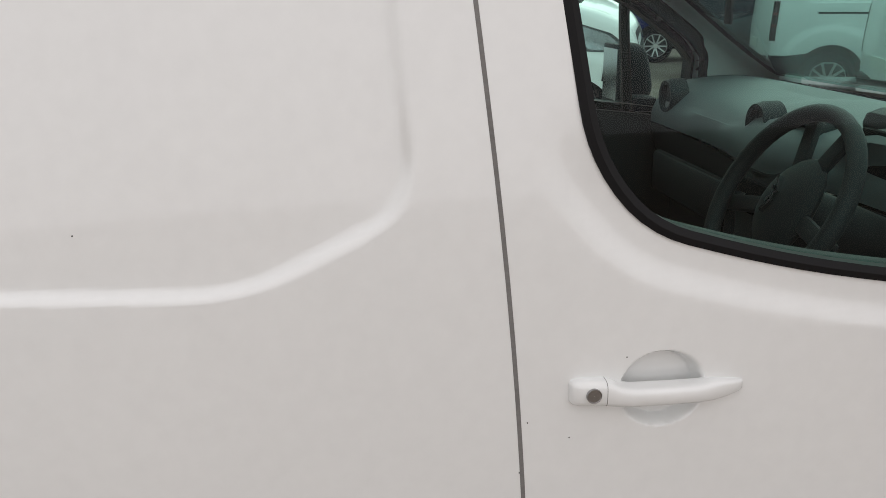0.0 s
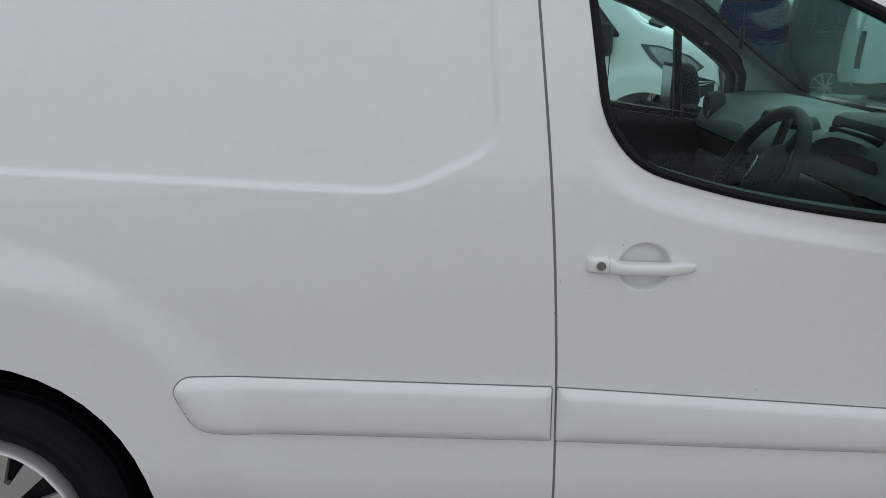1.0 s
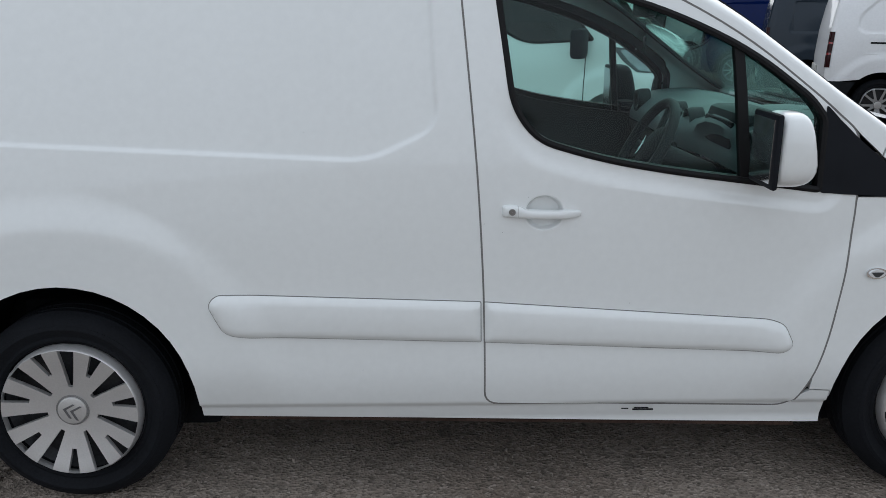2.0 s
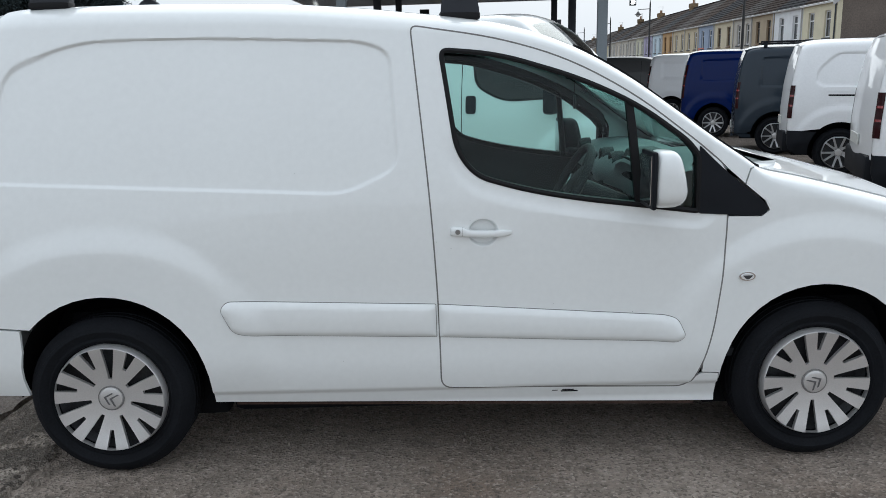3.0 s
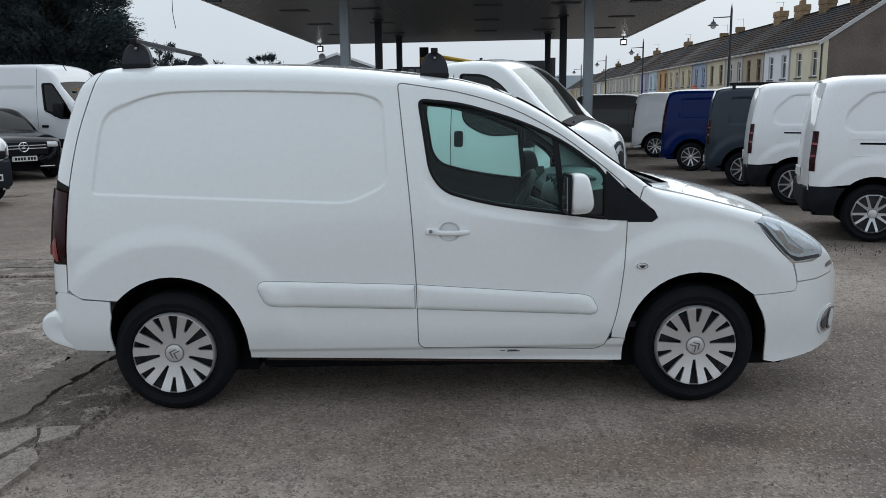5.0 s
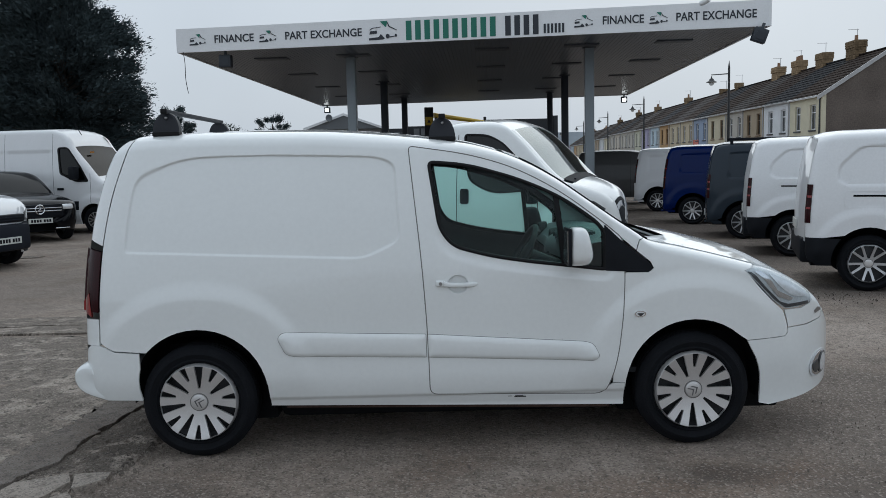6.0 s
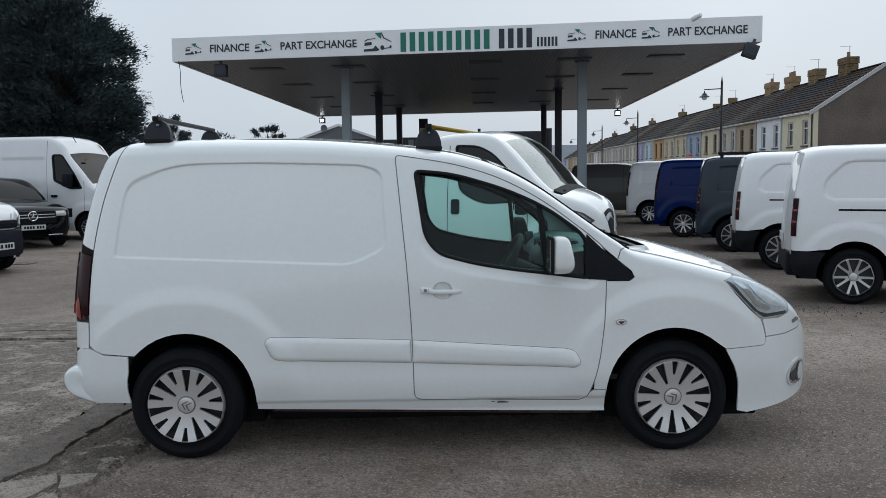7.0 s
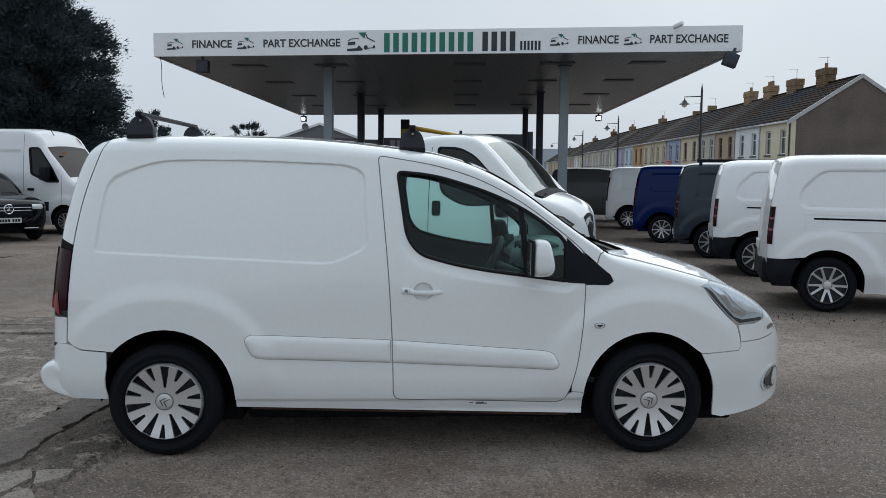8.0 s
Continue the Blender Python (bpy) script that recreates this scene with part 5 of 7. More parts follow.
def scatter(name, label, count, area, seed, lo, hi, material_):
    """Loose stones as one object."""
    rnd = random.Random(seed)
    verts, faces = [], []
    for _ in range(count):
        x, y = area(rnd)
        r = lo + (hi - lo) * rnd.random() ** 4
        base = len(verts)
        a0 = rnd.random() * 6.28
        top = (x + rnd.uniform(-0.3, 0.3) * r, y + rnd.uniform(-0.3, 0.3) * r, 0.004 + r * rnd.uniform(0.5, 1.0))
        k = 5
        for i in range(k):
            a = a0 + 6.28 * i / k
            q = r * rnd.uniform(0.75, 1.2)
            verts.append((x + q * math.cos(a), y + q * math.sin(a), -0.004))
        for i in range(k):
            a = a0 + 6.28 * (i + 0.4) / k
            q = r * rnd.uniform(0.5, 0.85)
            verts.append((x + q * math.cos(a), y + q * math.sin(a), top[2] * rnd.uniform(0.8, 1.0)))
        faces.append([base + k + i for i in range(k)])
        faces += [[base + i, base + (i + 1) % k, base + k + (i + 1) % k, base + k + i] for i in range(k)]
    return tagged(solid(name, verts, faces, material_, None, label, 0), "", "gravel", "", "stuff")


STONE = material("stone_chips", (0.19, 0.162, 0.135), 0.9, 0, 0.7, 26, 150, 0.3)
scatter("loose_chips", "loose broken stone chips along the cracked seam", 1300, lambda r: (lambda t: (-0.55 + 0.12 * t + r.gauss(0, 0.13), -0.45 + 1.6 * t + r.gauss(0, 0.1)))(r.random()), 7, 0.002, 0.018, STONE)
scatter("yard_grit", "fine grey grit scattered over the asphalt", 4200, lambda r: (r.uniform(-4, 6), r.uniform(-2.2, 0.4) if r.random() < 0.7 else r.uniform(-2.2, 5)), 11, 0.0015, 0.007, STONE)

scatter("fallen_debris", "dark leaf litter and stone debris behind a parked van", 150, lambda r: (5.75 + r.gauss(0, 0.45), 4.65 + r.gauss(0, 0.2)), 13, 0.003, 0.010, BARK)


# ---- the other vehicles ----
def other_side(rear, nose, recess, arches, yc, tumble=0.13, belt=1.0, height=1.8, blunt=0.75):
    def f(x, z):
        x, z = np.broadcast_arrays(np.asarray(x, float), np.asarray(z, float))
        y = tumble * np.clip((z - belt * 0.8) / (height - belt * 0.8), 0, 2) ** 2
        y = y + (yc - 0.02) * (1 - np.sqrt(1 - np.clip((x - (nose - blunt)) / (blunt + 0.005), 0, 0.998) ** 2.4))
        d = np.clip((0.13 - (x - rear(z))) / 0.132, 0, 0.985)
        y = y + 0.10 * (1 - np.sqrt(1 - d ** 2)) + 0.05 * np.clip((0.5 - z) / 0.25, 0, 1) ** 2
        for cx, cz, r in arches:
            q = np.hypot(x - cx, z - cz)
            y = y - 0.025 * smooth((r * 1.65 - q) / 0.12) * smooth((z - 0.3) / 0.2)
        for line in recess:
            q = np.where(inside(line, x, z), distance(line, x, z), 0.0)
            y = y + 0.024 * smooth(q / 0.024)
        return y
    return f


def panel_van(label, place, body, wb=2.785, ridge=None, rear=None, nose=3.62, yc=0.92, rim=0.224, tyre=0.325, dark_bumper=True, recess=None, windows=(), cap=ALLOY, spokes=5, fork=0.40, slot=True,
              tails=(0.79, 1.24), tail_wide=0.052, step=0.045, rails=False, belt=1.0, height=1.82, group="vans parked in a row", category="van", sill=0.24, arch_r=0.40, seams=(1.22, 2.25), blunt=0.75, fine_front=None, screen_from=None):
    """A parked van with its origin under the right rear wheel, nose towards +x."""
    thing = empty("parked_van" if category == "van" else "parked_car", place, label, category, group)
    rear_line = np.array(rear or [(-0.68, 0.30), (-0.68, 0.9), (-0.655, 1.25), (-0.60, 1.6), (-0.54, 1.78), (-0.50, 1.9)])
    rx = lambda z: np.interp(z, rear_line[:, 1], rear_line[:, 0])
    arches = ((0.0, tyre + 0.02, arch_r), (wb, tyre + 0.02, arch_r))
    recess = recess if recess is not None else [rounded([(-0.36, 1.29), (-0.33, 1.46), (-0.10, 1.68), (1.15, 1.69), (1.15, 1.21), (-0.26, 1.215)], [0.06, 0.10, 0.10, 0.06, 0.06, 0.07])]
    ridge = ridge or [(-0.56, 1.78), (-0.44, 1.815), (-0.2, 1.835), (0.6, 1.84), (1.2, 1.82), (1.6, 1.75), (1.9, 1.60), (2.2, 1.38), (2.42, 1.22), (2.6, 1.14), (3.0, 1.06), (3.3, 0.97), (3.48, 0.84), (3.57, 0.66), (3.62, 0.48)]
    shell = Shell(other_side(rx, nose, recess, arches, yc, 0.13, belt, height, blunt), ridge, yc, 0.14, 0.09, 0.04)
    top = [(x, float(shell.ridge(x)) - 0.0006) for x in np.linspace(ridge[0][0] + 0.02, nose - 0.02, 60)]
    back = [(float(rx(z)) + 0.003, z) for z in np.linspace(0.64, top[0][1] - 0.03, 12)]
    split = 0.62 if dark_bumper else sill + 0.12
    body_line = [p for p in back if p[1] > split - 0.01] + top + [(nose - 0.02, 0.45), (nose - 0.06, 0.26), (wb + arch_r, sill)]
    body_line += arch(*arches[1], sill, True) + [(wb - arch_r, sill), (arch_r, sill)] + [p for p in arch(*arches[0], sill, True) if not (p[0] < 0 and p[1] < split)] + [(-0.5, split), (float(rx(split)) + 0.01, split)]
    line = body_line
    for w in windows:
        line = keyhole(line, w)
    for left in (False, True):
        b = solid("body_side", *shell.patch(line if not left else body_line, step if not left else 0.06, left=left, thick=0.03), body, thing)
        for w in windows if not left else ():
            solid("window", *shell.patch(offset_line(w, -0.012), step, 0.012, 0.01), DARKPANE, b, "dark side window")
            solid("window_seal", *shell.ribbon(offset_line(w, -0.016), offset_line(w, 0.026), -0.010, 0.06), RUBBER, b)
        bump = [(-arch_r * 0.98, sill + 0.05), (-0.55, sill + 0.05), (float(rx(0.4)) + 0.03, sill + 0.12), (float(rx(0.5)) + 0.004, 0.45), (float(rx(split)) + 0.004, split - 0.006), (-0.5, split - 0.006)]
        bump += [p for p in arch(*arches[0], sill) if p[0] < 0 and sill + 0.05 < p[1] < split - 0.006][::-1]
        solid("rear_bumper", *shell.patch(bump, step, -0.012, 0.03, left=left), PLASTIC if dark_bumper else body, thing, "black plastic bumper" if dark_bumper else "")
        t0, t1 = tails
        lamp = [(float(rx(z)) - 0.004, z) for z in np.linspace(t0, t1, 8)] + [(float(rx(z)) + tail_wide, z) for z in np.linspace(t1, t0, 8)]
        lamp_ob = solid("tail_light", *shell.patch(lamp, 0.03, -0.008, 0.03, left=left), LAMPRED, thing, "dark red tail light")
        if not left:
            for z in (t0 + (t1 - t0) * 0.36, t0 + (t1 - t0) * 0.66):
                solid("reflector_bar", *shell.patch([(float(rx(z)) - 0.002, z), (float(rx(z)) + tail_wide * 0.9, z), (float(rx(z)) + tail_wide * 0.9, z + 0.025), (float(rx(z)) - 0.002, z + 0.025)], 0.02, -0.012, 0.01, left=left), LAMPBRIGHT, lamp_ob)
        for x in seams:
            zt = float(shell.ridge(x)) - 0.10
            solid("shut_line", *shell.patch([(x - 0.004, sill + 0.08), (x + 0.004, sill + 0.08), (x + 0.004, zt), (x - 0.004, zt)], 0.05, -0.0015, 0.004, left=left), VOID, b)
        if slot and not left:
            solid("rail_slot", *shell.patch([(-0.18, 1.095), (1.2, 1.085), (1.2, 1.107), (-0.18, 1.117)], 0.04, -0.003, 0.006), VOID, b, "black sliding door rail")
            solid("rail_frame", *shell.ribbon(rounded([(-0.27, 1.165), (1.2, 1.155), (1.2, 0.955), (-0.27, 0.965)], 0.03), rounded([(-0.262, 1.157), (1.192, 1.147), (1.192, 0.963), (-0.262, 0.973)], 0.03), -0.005, 0.008), body, b, "raised rail surround")
    zs = np.linspace(split - 0.05, top[0][1], 16)
    qs = np.linspace(0, 1, 13)
    verts = []
    for z in zs:
        x = float(rx(z))
        y0 = float(shell.at(x, float(shell.v_of(x, z)))[1])
        verts += [(x - 0.05 * math.sin(q * math.pi), y0 + (2 * yc - 2 * y0) * q, z) for q in qs]
    faces = [(i * 13 + j, (i + 1) * 13 + j, (i + 1) * 13 + j + 1, i * 13 + j + 1) for i in range(15) for j in range(12)]
    solid("rear_door_panel", verts, faces, body, thing)
    x = float(rx(0.5)) - 0.05
    part("bumper_beam", boxes((x, x + 0.3, 0.14, 2 * yc - 0.14, sill + 0.07, split - 0.01), bevel=0.04), PLASTIC if dark_bumper else body, thing)
    part("rear_plate", boxes((float(rx(0.7)) - 0.066, float(rx(0.7)) - 0.05, yc - 0.26, yc + 0.26, split + 0.06, split + 0.17)), PLATE, thing)
    qs = list(np.linspace(0, 2, 17))
    xr = ridge[0][0]
    top_x = [p[0] for p in ridge]
    xa = screen_from or max(x for x, z in ridge if z > height * 0.93)
    xb = fine_front if fine_front else max(x for x, z in ridge if z > height * 0.60)
    solid("roof", *shell.top_patch(np.linspace(xr, xa, 18), qs), body, thing)
    solid("windscreen", *shell.top_patch(np.linspace(xa, xb, 12), qs, 0.0, 0.006), DARKPANE, thing)
    solid("bonnet", *shell.top_patch(np.linspace(xb, nose - 0.01, 18), qs), body, thing)
    if rails:
        for y in (0.2, 2 * yc - 0.2):
            part("roof_rail", boxes((xr + 0.25, xa - 0.2, y - 0.02, y + 0.02, height + 0.06, height + 0.09), (xr + 0.3, xr + 0.36, y - 0.02, y + 0.02, height - 0.03, height + 0.07), (xa - 0.4, xa - 0.34, y - 0.02, y + 0.02, height - 0.06, height + 0.07), bevel=0.006), PLASTIC, thing, "black roof rail")
    part("underbody", boxes((float(rx(0.5)) + 0.1, nose - 0.3, 0.45, 2 * yc - 0.45, sill, 0.6), (arch_r, wb - arch_r, 0.1, 2 * yc - 0.1, sill, 0.55)), VOID, thing)
    for cx, cz, r in arches:
        for y0, y1 in ((0.05, 0.45), (2 * yc - 0.05, 2 * yc - 0.45)):
            bm = bmesh.new()
            ring = []
            for k in range(15):
                a = math.pi * (-0.04 + 1.08 * k / 14)
                ring.append([bm.verts.new((cx + (r + 0.012) * math.cos(a), y, cz + (r + 0.012) * math.sin(a))) for y in (y0, y1)])
            for a, b in zip(ring, ring[1:]):
                bm.faces.new((a[0], a[1], b[1], b[0]))
            bm.faces.new([p[1] for p in ring])
            part("arch_liner", bm, VOID, thing)
    for x in (0.0, wb):
        wheel(thing, x, 0.03, tyre, tyre, rim, cap, spokes, long_in=0.26, short_in=fork, outer=0.95, wide=2.75 / spokes, narrow=0.5 / spokes)
        wheel(thing, x, 2 * yc - 0.03, tyre, tyre, rim, cap, spokes, flip=True, long_in=0.26, short_in=fork, outer=0.95, wide=2.75 / spokes, narrow=0.5 / spokes)
    return thing, shell


ROW = -20.0
panel_van("white panel van with black rear bumper and dark red tail lights", pose(6.31, 4.96, 0, 0, 0, ROW), WHITE_OLD, step=0.018)
panel_van("white panel van with black bumper parked behind another", pose(6.92, 8.39, 0, 0, 0, ROW), WHITE_OLD, step=0.02)
panel_van("dark blue-grey panel van with black roof rails", pose(7.26, 11.35, 0, 0, 0, ROW), GREY, step=0.025, dark_bumper=False, rails=True, height=1.84, spokes=5, slot=False, recess=[rounded([(-0.30, 1.15), (-0.27, 1.66), (1.12, 1.68), (1.12, 1.15)], 0.06)])
panel_van("deep blue panel van with silver alloy wheels", pose(7.44, 15.05, 0, 0, 0, ROW), BLUE, step=0.025, dark_bumper=False, spokes=5, slot=False, tails=(0.85, 1.55), recess=[rounded([(-0.30, 1.20), (-0.27, 1.66), (1.12, 1.68), (1.12, 1.20)], 0.05)])
panel_van("white panel van with tall dark tail lights", pose(7.96, 20.0, 0, 0, 0, ROW), WHITE_OLD, dark_bumper=False, spokes=5, slot=False, tails=(0.85, 1.55), recess=[rounded([(-0.30, 1.20), (-0.27, 1.66), (1.12, 1.68), (1.12, 1.20)], 0.05)])
panel_van("dark grey van with black rear parked under the canopy edge", pose(7.0, 24.5, 0, 0, 0, ROW), DARKGREY, dark_bumper=True, spokes=5, slot=False, recess=[])

# the tall van, with cab window and windscreen towards the yard
LEFT = -13.0


def at_front(x, y, wb, turn):
    c, s = math.cos(radians(turn)), math.sin(radians(turn))
    return pose(x - wb * c, y - wb * s, 0, 0, 0, turn)


TALL_RIDGE = [(-0.95, 2.52), (-0.8, 2.60), (0.0, 2.64), (2.2, 2.64), (2.65, 2.60), (2.92, 2.46), (3.06, 2.25), (3.2, 2.06), (3.5, 1.73), (3.74, 1.45), (3.9, 1.34), (4.15, 1.24), (4.4, 1.08), (4.55, 0.88), (4.62, 0.6)]
TALL_WINDOW = rounded([(2.70, 2.17), (2.98, 2.17), (3.34, 1.68), (3.54, 1.32), (3.2, 1.32), (2.76, 1.52)], [0.07, 0.08, 0.05, 0.04, 0.05, 0.05])
tall, tall_shell = panel_van("tall white panel van with black lower trim and door mirror", at_front(-7.18, 16.6, 3.66, LEFT), WHITE_OLD, wb=3.66, ridge=TALL_RIDGE,
                             rear=[(-1.0, 0.3), (-1.0, 1.6), (-0.98, 2.3), (-0.93, 2.6)], nose=4.62, yc=0.99, tyre=0.34, rim=0.2, cap=HUBCAP, spokes=6, height=2.62, belt=1.4, slot=False,
                             recess=[rounded([(-0.7, 1.25), (-0.7, 2.1), (1.1, 2.1), (1.1, 1.25)], 0.06), rounded([(1.2, 1.25), (1.2, 2.1), (2.5, 2.1), (2.5, 1.25)], 0.06)], windows=[TALL_WINDOW], seams=(1.15, 2.55, 3.6),
                             group="vehicles parked by the trees", fine_front=3.76, screen_from=3.1, dark_bumper=True)
solid("lower_trim", *tall_shell.patch([(2.62, 0.60), (3.25, 0.60), (3.25, 0.82), (2.62, 0.82)], 0.05, -0.012, 0.02), PLASTIC, tall)
solid("side_step", *tall_shell.patch([(2.7, 0.30), (3.25, 0.30), (3.25, 0.58), (2.7, 0.58)], 0.05, -0.006, 0.02), SILVERPAINT, tall)
solid("door_pull", *tall_shell.patch(rounded([(2.66, 1.10), (2.84, 1.10), (2.84, 1.16), (2.66, 1.16)], 0.02), 0.03, -0.02, 0.03), PLASTIC, tall)
part("door_mirror", boxes((3.15, 3.34, -0.26, -0.02, 1.36, 1.70), bevel=0.05), PLASTIC, tall, "black door mirror")
part("roof_aerial", rod(bmesh.new(), (2.95, 0.7, 2.5), (2.75, 0.68, 2.85), 0.012, 0.006, 6), PLASTIC, tall)
part("yellow_sticker", boxes((3.30, 3.34, 0.5, 0.62, 2.03, 2.07)), AMBER, tall)

# the black car
CAR_RIDGE = [(-0.95, 1.0), (-0.85, 1.35), (-0.5, 1.52), (0.4, 1.60), (1.2, 1.56), (1.6, 1.42), (2.0, 1.18), (2.2, 1.05), (2.6, 1.02), (3.0, 0.97), (3.35, 0.88), (3.5, 0.72), (3.56, 0.5)]
CAR_WINDOW = rounded([(-0.2, 1.40), (0.4, 1.48), (1.2, 1.43), (1.85, 1.08), (0.0, 1.02)], 0.06)
car, car_shell = panel_van("black car with chrome grille bars and a round badge", at_front(-8.58, 14.0, 2.87, -44), BLACKPAINT, wb=2.87, ridge=CAR_RIDGE, rear=[(-0.95, 0.3), (-0.95, 0.9), (-0.9, 1.2), (-0.8, 1.6)], nose=3.62, yc=0.94,
                           tyre=0.36, rim=0.24, spokes=5, dark_bumper=False, slot=False, recess=[], windows=[CAR_WINDOW], tails=(0.85, 1.0), height=1.58, belt=0.9, category="car", group="vehicles parked by the trees", seams=(0.9, 2.0), fine_front=2.15, blunt=0.5)
part("grille", boxes((3.50, 3.60, 0.42, 1.46, 0.56, 0.86), bevel=0.04), PLASTIC, car, "black front grille")
part("grille_bar", boxes((3.595, 3.612, 0.46, 1.42, 0.765, 0.785), bevel=0.004), CHROME, car, "chrome grille bar")
part("grille_bar", boxes((3.595, 3.612, 0.46, 1.42, 0.70, 0.72), bevel=0.004), CHROME, car, "chrome grille bar")
part("round_badge", lathe([(0.085, 0.0), (0.1, -0.012), (0.112, 0.0), (0.1, 0.01)], 28, Matrix.Translation((3.615, 0.94, 0.745)) @ Matrix.Rotation(radians(90), 4, "Z"), True), CHROME, car)
badge = bmesh.new()
for a in (90, 210, 330):
    rod(badge, (3.615, 0.94, 0.745), (3.615, 0.94 + 0.1 * math.cos(radians(a)), 0.745 + 0.1 * math.sin(radians(a))), 0.014, 0.006, 6)
part("badge_spokes", badge, CHROME, car)
plate = part("front_plate", boxes((3.60, 3.622, 0.68, 1.20, 0.44, 0.55)), PLATE, car, "pale number plate with dark bars")
part("plate_bars", boxes(*[(3.6225, 3.6255, y, y + 0.042, 0.465, 0.525) for y in (0.73, 0.79, 0.85, 0.91, 1.0, 1.06, 1.12)]), PLASTIC, plate)
for y in (0.28, 1.6):
    part("headlight", boxes((3.36, 3.50, y - 0.13, y + 0.13, 0.72, 0.84), bevel=0.035), REFLECTOR, car, "clear headlight")
part("chrome_trim", boxes((3.55, 3.60, 0.3, 0.62, 0.30, 0.325), (3.55, 3.60, 1.26, 1.58, 0.30, 0.325), bevel=0.006), CHROME, car)
part("door_mirror", boxes((1.85, 2.0, -0.2, -0.02, 1.02, 1.15), bevel=0.04), BLACKPAINT, car)

# the small van with the grey bumper
small, small_shell = panel_van("pale silver van with unpainted grey front bumper", at_front(-6.62, 8.55, 2.68, -16), SILVERPAINT, wb=2.68, nose=3.45, yc=0.9, dark_bumper=True, cap=HUBCAP, spokes=7, tyre=0.315, rim=0.2, slot=False,
                               ridge=[(-0.6, 1.74), (-0.5, 1.79), (0.4, 1.80), (1.2, 1.77), (1.6, 1.66), (1.95, 1.42), (2.2, 1.24), (2.35, 1.22), (2.7, 1.20), (3.05, 1.12), (3.28, 0.97), (3.4, 0.76), (3.45, 0.5)], group="vehicles parked by the trees", windows=[WINDOW], fine_front=2.3)
for left in (False, True):
    solid("front_bumper", *small_shell.patch([(3.06, 0.24), (3.36, 0.26), (3.44, 0.36), (3.435, 0.66), (3.38, 0.76), (3.2, 0.75), (3.03, 0.72)], 0.03, -0.02, 0.03, left=left), GREYPLASTIC, small, "unpainted grey bumper")
    small_lamp = solid("headlight", *small_shell.patch(rounded([(2.92, 1.02), (3.08, 1.04), (3.30, 0.92), (3.38, 0.79), (3.22, 0.77), (3.06, 0.86)], 0.03), 0.03, -0.010, 0.03, left=left), LAMPDARK, small, "clear headlight")
    solid("lamp_bowl", *small_shell.patch(rounded([(2.99, 1.01), (3.09, 1.015), (3.28, 0.91), (3.34, 0.82), (3.23, 0.80), (3.09, 0.88)], 0.03), 0.03, -0.016, 0.01, left=left), LAMPGREY, small_lamp)
part("bumper_front", boxes((3.32, 3.475, 0.40, 1.40, 0.30, 0.74), bevel=0.06), GREYPLASTIC, small)
part("nose_grille", boxes((3.30, 3.44, 0.48, 1.32, 0.765, 0.90), bevel=0.03), PLASTIC, small, "black nose grille")
for z in (0.80, 0.845):
    part("grille_bar", boxes((3.435, 3.448, 0.52, 1.28, z, z + 0.014), bevel=0.004), GREYPLASTIC, small)
small_plate = part("front_plate", boxes((3.474, 3.484, 0.64, 1.16, 0.42, 0.53)), PLATE, small, "pale number plate with dark bars")
part("plate_bars", boxes(*[(3.4842, 3.487, y, y + 0.042, 0.445, 0.505) for y in (0.69, 0.75, 0.81, 0.87, 0.96, 1.02, 1.08)]), PLASTIC, small_plate)


# ---- the white cab truck behind ----
TRUCK_WINDOW = rounded([(0.25, 1.905), (0.58, 1.89), (0.80, 1.79), (1.12, 1.50), (1.38, 1.21), (0.66, 1.17), (0.34, 1.33)], [0.06, 0.1, 0.1, 0.1, 0.04, 0.2, 0.1])


